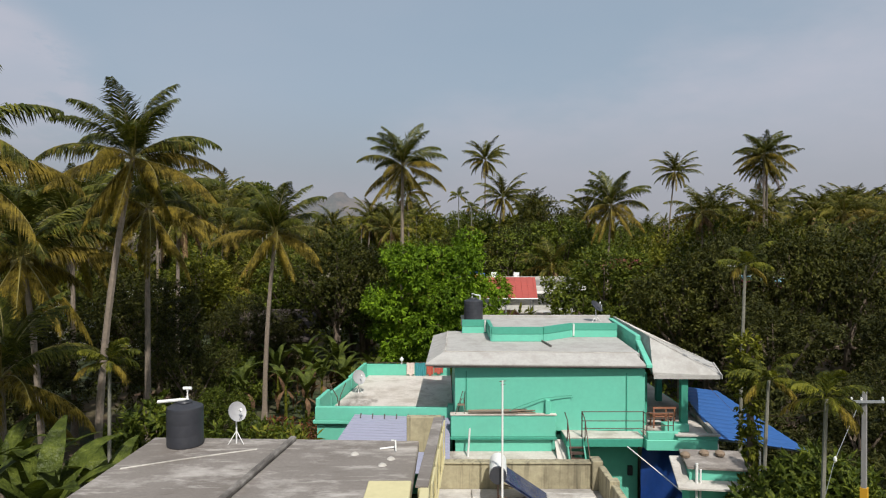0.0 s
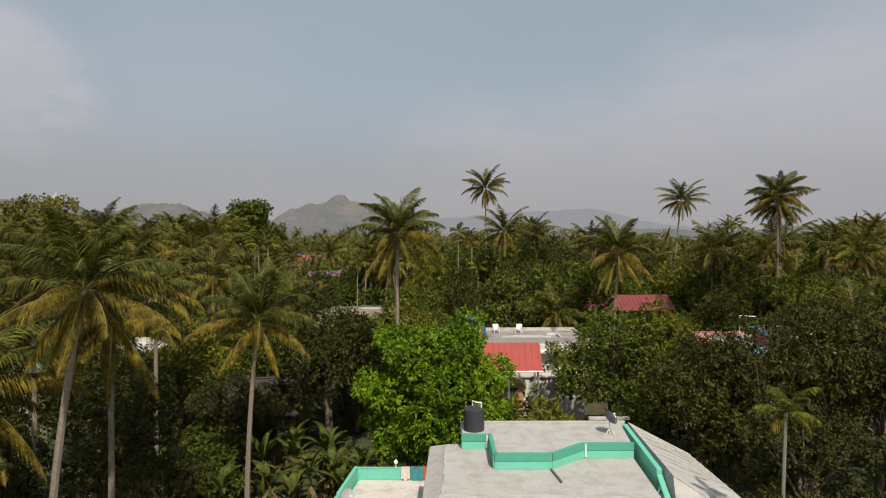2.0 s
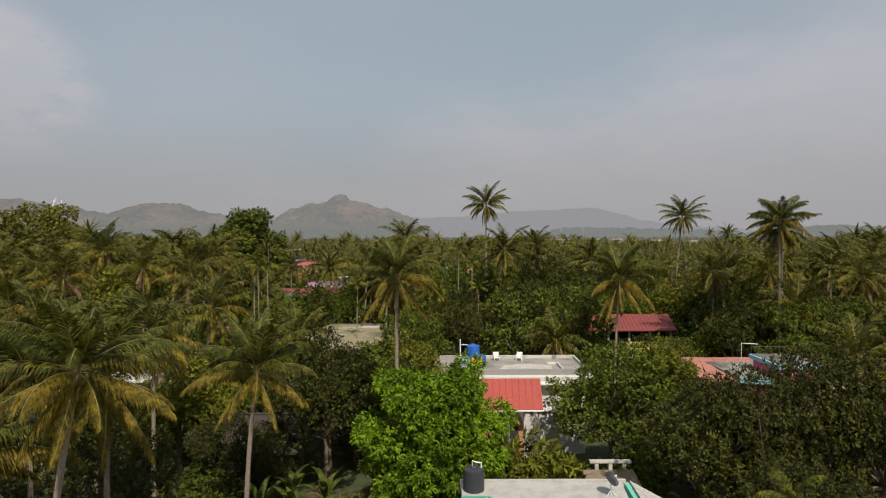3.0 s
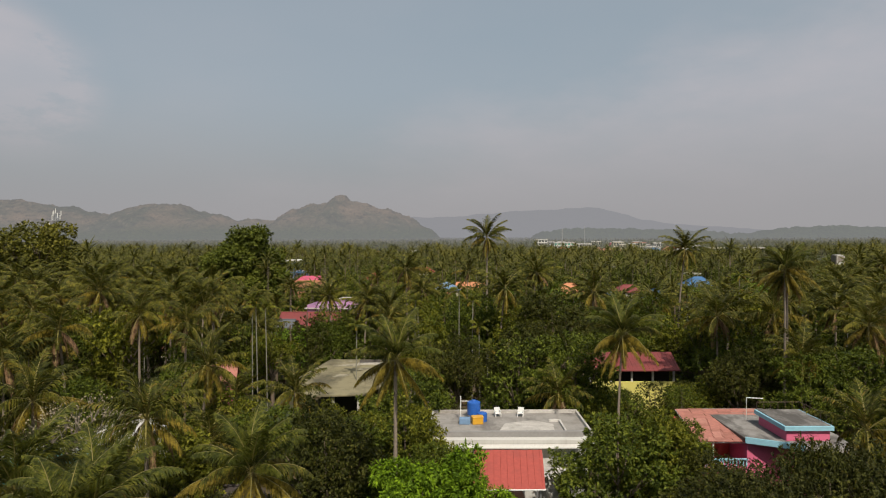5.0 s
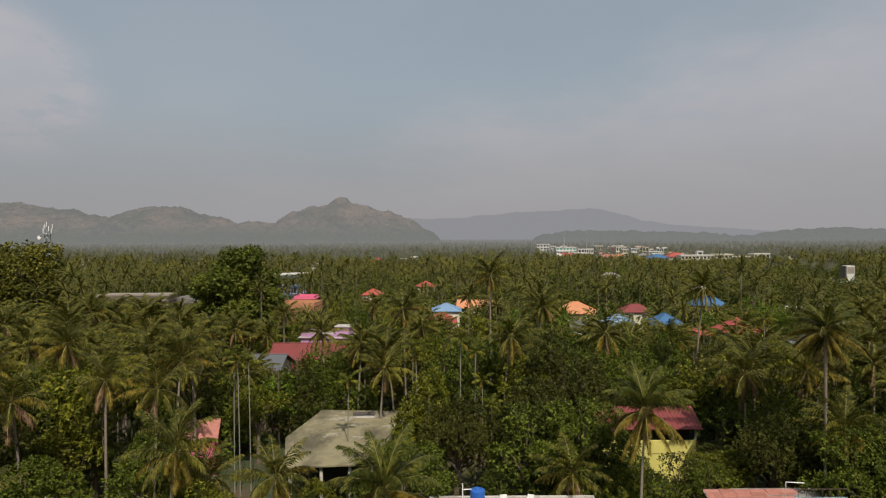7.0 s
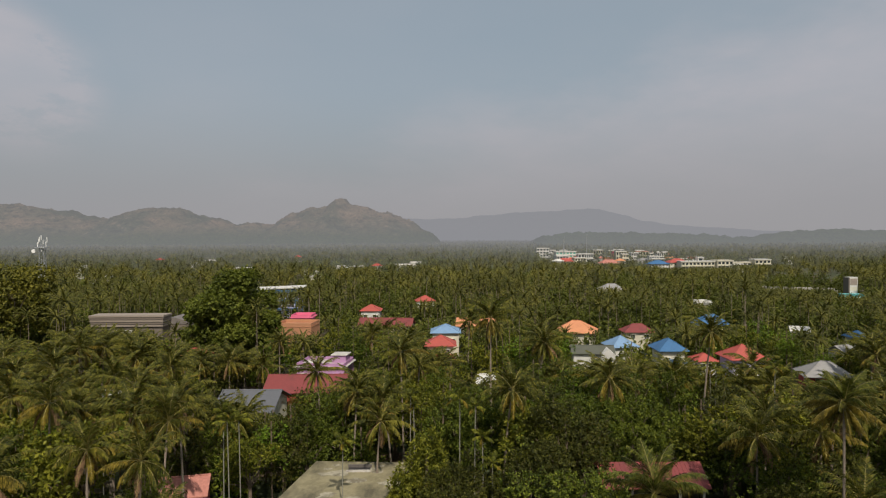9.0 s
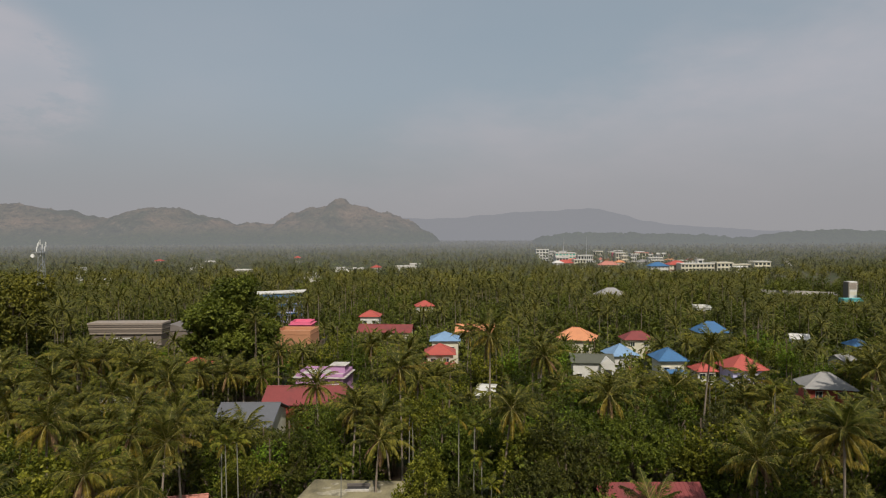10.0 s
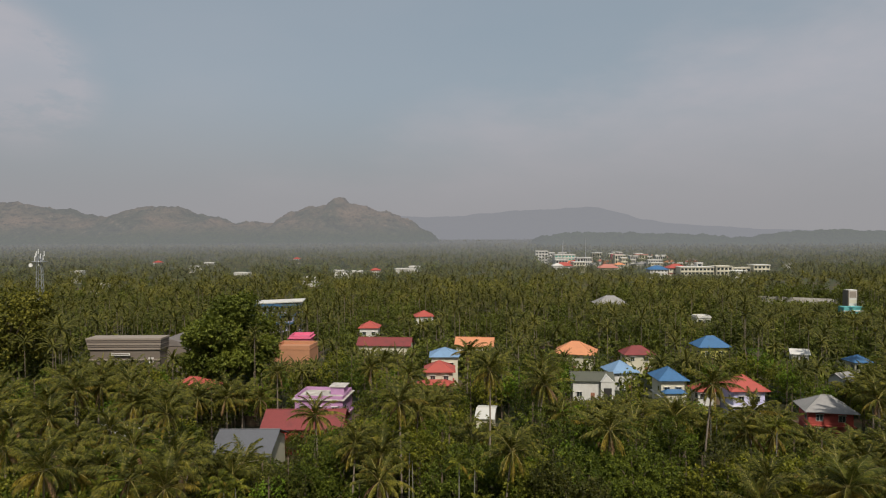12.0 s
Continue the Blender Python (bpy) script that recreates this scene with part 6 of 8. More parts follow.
# ---- the town in the distance ----
def block(name, x, y, w, d, turn, h, floors, wall_mat, roof_mat, label, cols, glass=GLASS):
    t = thing(name, x, y, 0, turn, label, "building", "buildings of the far town")
    part("wall", Geo().box(-w / 2, w / 2, -d / 2, d / 2, -0.2, h), wall_mat, t, "", 0, False, True)
    part("roof", Geo().box(-w / 2 - 0.5, w / 2 + 0.5, -d / 2 - 0.5, d / 2 + 0.5, h + 0.01, h + 0.5), roof_mat, t, "", 0, False, True)
    fh = h / floors
    for f in range(floors):
        part("ledge", Geo().box(-w / 2 - 0.4, w / 2 + 0.4, -d / 2 - 0.6, -d / 2 - 0.003, fh * (f + 1) - 0.5, fh * (f + 1) - 0.15), wall_mat, t, "", 0, False, True)
        for c in range(cols):
            cw = w / cols
            x0 = -w / 2 + cw * (c + 0.5)
            part("window", Geo().box(x0 - cw * 0.32, x0 + cw * 0.32, -d / 2 - 0.05, -d / 2 - 0.004, fh * f + 0.9, fh * (f + 1) - 0.9), glass, t, "", 0, False, True)
    return t


GREENGLASS = surface("green_glass", (0.10, 0.33, 0.27), (0.06, 0.2, 0.17), 0.2, 0.1, 0.3, 0.2, 1.0, 0)
block("office_block", 150.0, 805.0, 25.0, 14.0, 0, 15.0, 4, WHITEWALL, WHITEWALL, "white office block with green glass bands", 6, GREENGLASS)
block("office_block", 127.0, 840.0, 16.0, 12.0, 0, 18.5, 5, WHITEWALL, WHITEWALL, "white block behind the office", 4)
block("long_block", 228.0, 590.0, 30.0, 12.0, 0, 11.0, 3, IVORY, WHITEWALL, "long cream three-storey block with window rows", 9)
block("long_block", 251.0, 588.0, 14.0, 14.0, 0, 11.8, 3, IVORY, IVORY, "ivory end block of the town", 4)
block("stair_tower", 233.0, 594.0, 5.0, 6.0, 0, 14.5, 4, WHITEWALL, WHITEWALL, "white stair tower of the long block", 1)
block("low_block", 282.0, 615.0, 30.0, 10.0, 4, 8.8, 2, IVORY, IVORY, "low ivory block at the town's edge", 7)
block("corner_block", 297.0, 612.0, 15.0, 12.0, 0, 11.5, 3, IVORY, WHITEWALL, "ivory three-storey corner block", 4)
dwelling("town_house", 197.0, 600.0, 16.0, 12.0, 0, 8.5, WHITEWALL, "hip", BLUEROOF, 3.5, "town house with a dull blue hipped roof", 1.0, 3, None, True, "buildings of the far town")
dwelling("town_house", 216.0, 604.0, 17.0, 12.0, 0, 9.5, IVORY, "hip", REDROOF, 3.6, "town house with a red hipped roof", 1.0, 3, REDROOF, True, "buildings of the far town")
dwelling("town_house", 128.0, 690.0, 16.0, 10.0, 0, 7.5, WHITEWALL, "hip", REDROOF, 3.5, "town house with a red hipped roof", 1.0, 2, None, True, "buildings of the far town")
dwelling("town_house", 166.0, 655.0, 18.0, 10.0, 0, 7.0, IVORY, "hip", FADEDRED, 3.5, "town house with a faded red roof", 1.0, 2, None, True, "buildings of the far town")
random.seed(21)
for k in range(26):
    x, y = random.uniform(135, 330) , random.uniform(690, 900)
    w, h = random.uniform(9, 16), random.uniform(7, 13)
    x = x * y / 800
    if random.random() < 0.5:
        block("town_block", x, y, w, 9, random.uniform(-8, 8), h, 3, random.choice((WHITEWALL, IVORY, WHITEWALL, SALMON)), random.choice((WHITEWALL, DULLROOF)), "flat-roofed town block seen from afar", 4)
    else:
        dwelling("town_house", x, y, w, 9, random.uniform(-10, 10), h * 0.7, WHITEWALL, "hip", random.choice((REDROOF, FADEDRED, DULLROOF, ORANGE)), 2.6, "town house with a hipped roof seen from afar", 0.8, 2, None, False, "buildings of the far town")
for k in range(9):
    x, y = random.uniform(-0.62, 0.55), random.uniform(430, 760)
    dwelling("far_house", x * y, y, random.uniform(8, 12), 8, random.uniform(-15, 15), random.uniform(6, 9.5), WHITEWALL, random.choice(("hip", "flat")), random.choice((REDROOF, WHITEWALL, FADEDRED, WHITEWALL)), random.choice((2.2, 0.8)), "pale house half hidden in the far palm groves", 0.7, 2, None, False, "houses in the far groves")
random.seed(33)
for k in range(26):
    y = random.uniform(730, 900)
    x = random.uniform(0.135, 0.345) * y
    block("town_block", x, y, random.uniform(7, 15), 9, random.uniform(-6, 6), random.uniform(10.5, 16.0), 3, random.choice((WHITEWALL, WHITEWALL, IVORY, WHITEWALL, PINK if k % 9 == 0 else IVORY)), random.choice((WHITEWALL, WHITEWALL, FADEDRED)), "white flat-roofed town block seen from afar", 4)
# houses placed to fit the camera's view, in clearings of the far groves
FAR_HOUSES = [(-368.0, 831.0), (-292.0, 807.0), (-186.0, 602.0), (-211.0, 924.0), (-101.0, 632.0), (-85.0, 621.0), (-67.0, 639.0), (-34.0, 656.0), (-42.0, 657.0)]
for k, (x, y) in enumerate(FAR_HOUSES):
    dwelling("far_house", x, y, 9.0 + k % 3 * 2.5, 8.0, (k * 37) % 30 - 15, 6.5, WHITEWALL, "hip" if k % 3 == 0 else "flat", REDROOF if k % 3 == 0 else WHITEWALL, 2.2 if k % 3 == 0 else 0.7, "pale house standing in a clearing of the far groves", 0.6, 2, None, False, "houses in the far groves")
# poster tower over a teal shop
tw = thing("advertising_tower", 204.5, 336.0, 0, 0, "tall white advertising tower above a teal shop", "building")
part("shaft", Geo().box(203.6, 207.6, 333.0, 337.0, -0.2, 13.6), WHITEWALL, tw, "white tower", 0.02)
part("edge_strip", Geo().box(203.0, 203.596, 332.8, 337.2, -0.2, 13.3), TAUPE, tw, "dark edge strip")
for z0, z1, mt in ((9.6, 12.9, LIGHTTAUPE), (6.9, 8.6, IVORY)):
    part("poster", Geo().box(203.9, 207.3, 332.93, 332.996, z0, z1), mt, tw, "faded poster panel")
part("shop", Geo().box(198.0, 208.0, 328.0, 332.7, -0.2, 5.6), TEAL, tw, "teal shop front", 0.02)
for z in (1.6, 3.4):
    part("shop_band", Geo().box(197.6, 208.4, 327.5, 327.99, z, z + 0.5), WHITEWALL, tw)
setting("boundary_wall", Geo().wall((186, 400), (236, 372), -0.2, 4.2, 0.4).wall((236.3, 372), (262, 378), -0.2, 3.6, 0.4), LIGHTCON, "long pale boundary wall beside open ground", "wall")

# lattice telephone mast
tm = thing("telephone_mast", -173.0, 287.0, 0, 10, "grey steel lattice telephone mast with white aerials", "mast")
top_w, base_w, H = 0.8, 1.5, 34.0
def leg_at(s, i):
    w = base_w + (top_w - base_w) * s
    return ((-w, w, w, -w)[i] / 1.0, (-w, -w, w, w)[i] / 1.0, H * s)
for i in range(4):
    part("leg", Geo().tube([leg_at(0, i), leg_at(1, i)], 0.13, 5), STEEL, tm, "", 0, False, True)
for k in range(14):
    s0, s1 = k / 14, (k + 1) / 14
    for i in range(4):
        part("brace", Geo().tube([leg_at(s0, i), leg_at(s1, (i + 1) % 4)], 0.07, 4), STEEL, tm, "", 0, False, True)
for k, (dx, dy, z) in enumerate(((-1.6, -0.5, 33), (-0.9, -1.3, 34.5), (0.9, -1.2, 34), (1.6, -0.3, 33.2), (0.2, -1.4, 31), (1.5, 1.0, 35), (-1.4, 0.9, 35.2), (0.0, -0.9, 36.0))):
    part("aerial", Geo().box(dx - 0.12, dx + 0.12, dy - 0.1, dy + 0.1, z - 1.05, z + 1.05), WHITEPVC, tm, "", 0.03, False, True)
    part("bracket", Geo().tube([(dx, dy, z), (0, 0, z - 0.4)], 0.06, 4), STEEL, tm, "", 0, False, True)
part("drum_aerial", Geo().tube([(-2.9, -1.4, 30.2), (-2.9, -1.0, 30.2)], 0.8, 14), WHITEPVC, tm, "white drum aerial", 0, False, True)
part("platform", Geo().box(-2.4, 2.4, -2.4, 2.4, 31.6, 31.75), STEEL, tm, "", 0, False, True)
for x, y, h in ((140, 760, 30), (176, 800, 36), (150, 810, 33)):
    single("radio_mast", Geo().tube([(x, y, 0), (x, y, h)], 0.5, 5, 0.25), STEEL, "thin steel radio mast above the town", "mast", "radio masts of the town")

# ---- vegetation: shapes ----
def frond_geo(rng, L, pairs, e0, bend, leaf_len, leaf_w, hang, two=True, rach=2):
    """One palm frond from the origin along +x: rachis and hanging leaflets. Returns vertex and face lists."""
    V, F = [], []
    segs = 10
    pts, tans = [Vector((0, 0, 0))], []
    e = e0
    for i in range(segs):
        t = Vector((math.cos(e), 0, math.sin(e)))
        tans.append(t)
        pts.append(pts[-1] + t * L / segs)
        e -= bend / segs * (0.5 + 1.0 * i / segs)
        e = max(e, -1.45)
    tans.append(tans[-1])
    if rach == 1:
        for i in range(0, segs + 1, 2):
            w = 0.07 * (1 - 0.85 * i / segs)
            V += [pts[i] + Vector((0, w, 0)), pts[i] - Vector((0, w, 0))]
        for i in range(segs // 2):
            a = 2 * i
            F += [(a, a + 2, a + 3), (a, a + 3, a + 1)]
    elif rach == 2:
        for i in range(segs + 1):
            w = 0.055 * (1 - 0.85 * i / segs) * L / 4.5
            V += [pts[i] + Vector((0, w, 0)), pts[i] + Vector((0, -w, 0)), pts[i] - Vector((0, 0, w))]
        for i in range(segs):
            a, b = 3 * i, 3 * i + 3
            F += [(a, b, b + 1), (a, b + 1, a + 1), (a + 1, b + 1, b + 2), (a + 1, b + 2, a + 2), (a + 2, b + 2, b), (a + 2, b, a)]
    down = Vector((0, 0, -1))
    for k in range(pairs):
        s = 0.10 + 0.90 * (k + rng.uniform(0.2, 0.8)) / pairs
        q = min(segs - 1e-4, s * segs)
        i = int(q)
        p = pts[i].lerp(pts[i + 1], q - i)
        t = tans[i]
        lie = 1 - 0.9 * max(0.0, t.z)
        ll = leaf_len * (0.5 + 0.5 * math.sin(min(1.0, s * 1.8) * math.pi / 2)) * (1 - 0.70 * max(0.0, s - 0.45) / 0.55) * rng.uniform(0.7, 1.15)
        for side in (-1, 1):
            out = Vector((0, side, 0))
            d1 = (out * 0.60 + t * 0.72 + down * ((0.12 + hang * 0.45) * lie + rng.uniform(-0.1, 0.12))).normalized()
            d2 = (out * 0.26 + t * 0.44 + down * (0.75 + hang) * lie * rng.uniform(0.5, 1.4)).normalized()
            w = t.cross(d1).cross(d1).normalized() * 0.0 + t * (leaf_w / 2)
            a = len(V)
            if two:
                m = p + d1 * ll * 0.5
                V += [p + w * 0.6, p - w * 0.6, m - w, m + w, m + d2 * ll * 0.5]
                F += [(a, a + 1, a + 2), (a, a + 2, a + 3), (a + 3, a + 2, a + 4)]
            else:
                m = p + (d1 + d2) * ll * 0.5
                V += [p + w, p - w, m]
                F += [(a, a + 1, a + 2)]
    return V, F


def tri_mesh(name, V, F, mats, index=None):
    """A mesh from arrays of vertices and triangles."""
    V = np.asarray(V, dtype=np.float32).reshape(-1, 3)
    F = np.asarray(F, dtype=np.int32).reshape(-1, 3)
    me = bpy.data.meshes.new(name)
    me.vertices.add(len(V))
    me.vertices.foreach_set("co", V.ravel())
    me.loops.add(F.size)
    me.loops.foreach_set("vertex_index", F.ravel())
    me.polygons.add(len(F))
    me.polygons.foreach_set("loop_start", np.arange(0, F.size, 3, dtype=np.int32))
    for m in mats:
        me.materials.append(m)
    if index is not None:
        me.polygons.foreach_set("material_index", np.asarray(index, dtype=np.int32))
    me.update(calc_edges=True)
    return me


def arr(VF):
    return np.array([tuple(v) for v in VF[0]], dtype=np.float32), np.array(VF[1], dtype=np.int32)


def merged(items):
    """Joins (V, F) arrays."""
    vs, fs, o = [], [], 0
    for v, f in items:
        vs.append(v)
        fs.append(f + o)
        o += len(v)
    return np.concatenate(vs), np.concatenate(fs)


def turned(v, rz, tilt=0.0, scale=1.0, off=(0, 0, 0)):
    c, s = math.cos(rz), math.sin(rz)
    ct, st = math.cos(tilt), math.sin(tilt)
    a = v * scale
    a = np.stack([a[:, 0] * ct + a[:, 2] * st, a[:, 1], -a[:, 0] * st + a[:, 2] * ct], 1)
    return np.stack([a[:, 0] * c - a[:, 1] * s, a[:, 0] * s + a[:, 1] * c, a[:, 2]], 1) + np.asarray(off, dtype=np.float32)


def palm_crown(rng, n, pairs, L, leaf_w, two, leaf_len=0.85, rach=1):
    """A whole coconut crown as arrays, with a share of yellowing and dry fronds. Returns V, F, material index."""
    items, idx = [], []
    for k in range(n):
        s = k / (n - 1)
        e0 = radians(82 - 128 * s ** 1.05 + rng.uniform(-12, 12))
        L1 = L * (0.75 + 0.3 * math.sin(math.pi * min(1, s + 0.25))) * rng.uniform(0.88, 1.1)
        v, f = arr(frond_geo(rng, L1, pairs, e0, radians(68 + 16 * s + rng.uniform(-20, 20)), leaf_len, leaf_w, 0.35 + 0.75 * s, two, rach))
        items.append((turned(v, k * 2.39996 + rng.uniform(-0.25, 0.25)), f))
        gold = 1 if (0.48 < s and rng.random() < 0.36) else 0
        dry = 2 if (s > 0.86 and rng.random() < 0.6) else gold
        ribs = {0: 0, 1: 10, 2: 60}[rach]
        idx += [3] * ribs + [dry] * (len(f) - ribs)
    v, f = merged(items)
    return v, f, idx


def trunk_geo(h, r0, r1, bow, rings=14, n=7):
    """A ringed palm trunk with a slight bow along +x; its foot is swollen."""
    g = Geo()
    vs, fs = [], []
    for i in range(rings + 1):
        s = i / rings
        x = bow * (s ** 2)
        r = (r1 + (r0 - r1) * (1 - s)) * (1 + 0.7 * max(0, 0.12 - s) / 0.12) * (1.03 if i % 2 else 0.97)
        vs += [(x + r * math.cos(2 * math.pi * j / n), r * math.sin(2 * math.pi * j / n), h * s - 0.3 * (1 - s)) for j in range(n)]
    fs = [(i * n + j, i * n + (j + 1) % n, (i + 1) * n + (j + 1) % n, (i + 1) * n + j) for i in range(rings) for j in range(n)]
    fs += [tuple(range(n - 1, -1, -1)), tuple(rings * n + j for j in range(n))]
    return g.add(vs, fs)


def cluster_crown(rng, lobes, clusters, per, leaf_len, leaf_w, droop=0.5, fill=0.25, spread=0.35, shell=(0.78, 1.04), sub=0, tuft=(0.28, 0.44), core=0.73):
    """Leaves in whorls over a crown of rounded lobes (centre, radii). Returns V and F arrays."""
    if sub:
        big = lobes
        lobes = []
        for k in range(sub):
            bc, br = big[k % len(big)]
            d = rng.normal(size=3)
            d[2] = d[2] * 0.8 + 0.3
            d /= np.linalg.norm(d)
            q = np.array(bc) + d * np.array(br) * rng.uniform(0.62, 0.86)
            s = float(np.mean(br)) * rng.uniform(*tuft)
            lobes.append((tuple(q), (s, s, s * 0.8)))
        lobes += [(bc, tuple(core * v for v in br)) for bc, br in big]
    c = np.array([l[0] for l in lobes], dtype=np.float64)
    r = np.array([l[1] for l in lobes], dtype=np.float64)
    area = (r[:, 0] * r[:, 1] + r[:, 0] * r[:, 2] + r[:, 1] * r[:, 2])
    pick = rng.choice(len(lobes), clusters * 2, p=area / area.sum())
    d = rng.normal(size=(clusters * 2, 3))
    d[:, 2] = d[:, 2] * 0.9 + 0.25
    d /= np.linalg.norm(d, axis=1)[:, None]
    inner = rng.random(clusters * 2) < fill
    rad = np.where(inner, rng.uniform(0.35, 0.8, clusters * 2), rng.uniform(shell[0], shell[1], clusters * 2))
    rad *= 1 + 0.13 * np.sin(d[:, 0] * 7 + pick) * np.cos(d[:, 1] * 6 + d[:, 2] * 5)
    p = c[pick] + d * r[pick] * rad[:, None]
    keep = np.ones(len(p), bool)
    for k in range(len(lobes)):
        q = (p - c[k]) / r[k]
        keep &= ~((np.linalg.norm(q, axis=1) < 0.72) & (pick != k) & ~inner)
    p, d = p[keep][:clusters], d[keep][:clusters]
    n = len(p)
    base = np.repeat(p, per, 0)
    out = np.repeat(d, per, 0)
    a = rng.normal(size=(n * per, 3))
    way = out * 0.55 + a * 0.62
    way[:, 2] -= droop * rng.uniform(0.4, 1.2, n * per)
    way /= np.linalg.norm(way, axis=1)[:, None]
    side = np.cross(way, rng.normal(size=(n * per, 3)) * 0.42 + out * 0.75 + np.array([0, 0, 0.65]))
    side /= np.linalg.norm(side, axis=1)[:, None] + 1e-9
    up = np.cross(side, way)
    L = leaf_len * rng.uniform(0.7, 1.25, n * per)[:, None]
    W = leaf_w * rng.uniform(0.75, 1.2, n * per)[:, None]
    base = base + way * rng.uniform(0.0, spread, n * per)[:, None] * leaf_len
    mid = base + way * L * 0.5 + up * L * 0.06
    V = np.stack([base, mid - side * W * 0.5, base + way * L, mid + side * W * 0.5], 1).reshape(-1, 3)
    k = np.arange(n * per)[:, None] * 4
    F = np.concatenate([k + np.array([[0, 1, 2]]), k + np.array([[0, 2, 3]])], 1).reshape(-1, 3)
    return V.astype(np.float32), F.astype(np.int32)


def limbs_geo(rng, h, r, lobes, fork=0.35):
    """A tapered trunk that forks into one limb for each lobe of the crown."""
    g = Geo()
    top = Vector((rng.uniform(-0.2, 0.2), rng.uniform(-0.2, 0.2), h * fork))
    g.tube([(0, 0, -0.3), (0.03, 0, h * fork * 0.5), top], r, 7, r * 0.75)
    for c, rad in lobes:
        c = Vector(c)
        m = top.lerp(c, 0.5) + Vector((rng.uniform(-0.3, 0.3), rng.uniform(-0.3, 0.3), -0.15 * rad[2]))
        g.tube([top - Vector((0, 0, 0.2)), m, c + Vector((0, 0, rad[2] * 0.2))], r * 0.5, 5, r * 0.12)
        for k in range(2):
            e = c + Vector((rng.uniform(-1, 1) * rad[0], rng.uniform(-1, 1) * rad[1], rng.uniform(0, 0.8) * rad[2])) * 0.75
            g.tube([m, m.lerp(e, 0.5) + Vector((0, 0, 0.1)), e], r * 0.22, 4, r * 0.05)
    return g


def lobes_for(rng, h, w, n, low=0.35):
    out = [((0, 0, h * 0.72), (w * 0.62, w * 0.62, h * 0.27))]
    for k in range(n):
        a = 2 * math.pi * (k + rng.uniform(0, 0.6)) / n
        q = w * rng.uniform(0.42, 0.62)
        z = h * rng.uniform(low + 0.1, 0.74)
        s = w * rng.uniform(0.36, 0.52)
        out.append(((q * math.cos(a), q * math.sin(a), z), (s, s, min(h * 0.22, s * rng.uniform(0.75, 1.0)))))
    return out


# ---- vegetation: kinds ----
prng = random.Random(7)
nrng = np.random.default_rng(7)
_near_fronds = []
for cls, (e0, bend, hang, mt) in enumerate(((78, 66, 0.35, PALM_DEEP), (62, 80, 0.45, PALM_DEEP), (48, 88, 0.5, PALM_DEEP), (32, 84, 0.7, PALM), (12, 70, 0.9, PALM_GOLD), (-12, 54, 1.05, PALM_GOLD), (-45, 28, 1.2, PALM_GOLD))):
    for v in range(2):
        V_, F_ = arr(frond_geo(prng, 4.4, 76, radians(e0), radians(bend), 1.35, 0.070, hang + 0.15, True))
        _near_fronds.append((cls, tri_mesh("frond", V_, F_, [mt, MIDRIB], [1] * 60 + [0] * (len(F_) - 60))))
_nut = mesh_of("coconut", Geo().lathe([(0.02, -0.14), (0.09, -0.09), (0.115, 0.0), (0.08, 0.09), (0.02, 0.13)], 0, 0, 7), COCO, 0, True)
_trunks = [mesh_of("trunk", trunk_geo(10, 0.17, 0.105, b), PALMBARK, 0, True) for b in (0.1, 0.7, 1.6)]
_thin_trunk = mesh_of("trunk", trunk_geo(10, 0.075, 0.055, 0.15, 18, 6), ARECABARK, 0, True)
_crowns = []
for k in range(6):
    v, f, ix = palm_crown(prng, 23 + k % 3 * 2, 27, 4.2 + 0.12 * k, 0.12 if k < 3 else 0.19, k < 3, 1.4)
    _crowns.append(tri_mesh("crown", v, f, [PALM, PALM_GOLD, PALM_DRY, MIDRIB], ix))


def areca_crown(rng, L=1.75):
    items = []
    for k in range(9):
        v, f = arr(frond_geo(rng, L * rng.uniform(0.8, 1.1), 26, radians(80 - 11 * k + rng.uniform(-8, 8)), radians(85 + rng.uniform(-15, 15)), 0.78, 0.075, 0.75, True))
        items.append((turned(v, k * 2.4 + rng.uniform(-0.2, 0.2)), f))
    v, f = merged(items)
    n = len(f)
    return v, f, [1 if i > n * 0.84 else 0 for i in range(n)]


_areca = []
for k in range(3):
    v, f, ix = areca_crown(prng)
    _areca.append(tri_mesh("crown", v, f, [ARECA, PALM_GOLD], ix))


def near_palm(x, y, h, turn, size=1.0, bow=1, label="tall coconut palm with arching green and yellowing fronds", count=26):
    """A coconut palm seen close: trunk, every frond and the bunch of nuts are parts."""
    t = thing("coconut_palm", x, y, 0, turn, label, "palm tree", "coconut palms")
    b = (0.1, 0.7, 1.6)[bow]
    tr = new("trunk", _trunks[bow])
    tr.parent, tr.scale = t, (1, 0.72 if y > 60 else 1, h / 10)
    for k in range(count):
        s = k / (count - 1)
        cls = min(6, int(s * 6.99))
        me = _near_fronds[cls * 2 + k % 2][1]
        fr = new("frond", me)
        fr.parent = t
        fr.matrix_basis = Matrix.Translation((b, 0, h)) @ pose(0, 0, 0, prng.uniform(-12, 12), prng.uniform(-8, 8), math.degrees(k * 2.39996) + prng.uniform(-12, 12)) @ Matrix.Scale(size * prng.uniform(0.88, 1.1), 4)
    for k in range(9):
        nut = new("coconut", _nut)
        a = k * 2.4
        nut.parent, nut.location, nut.scale = t, (b + 0.32 * size * math.cos(a), 0.32 * size * math.sin(a), h - (0.28 + 0.10 * (k % 3)) * size), (size, size, size)
    return t


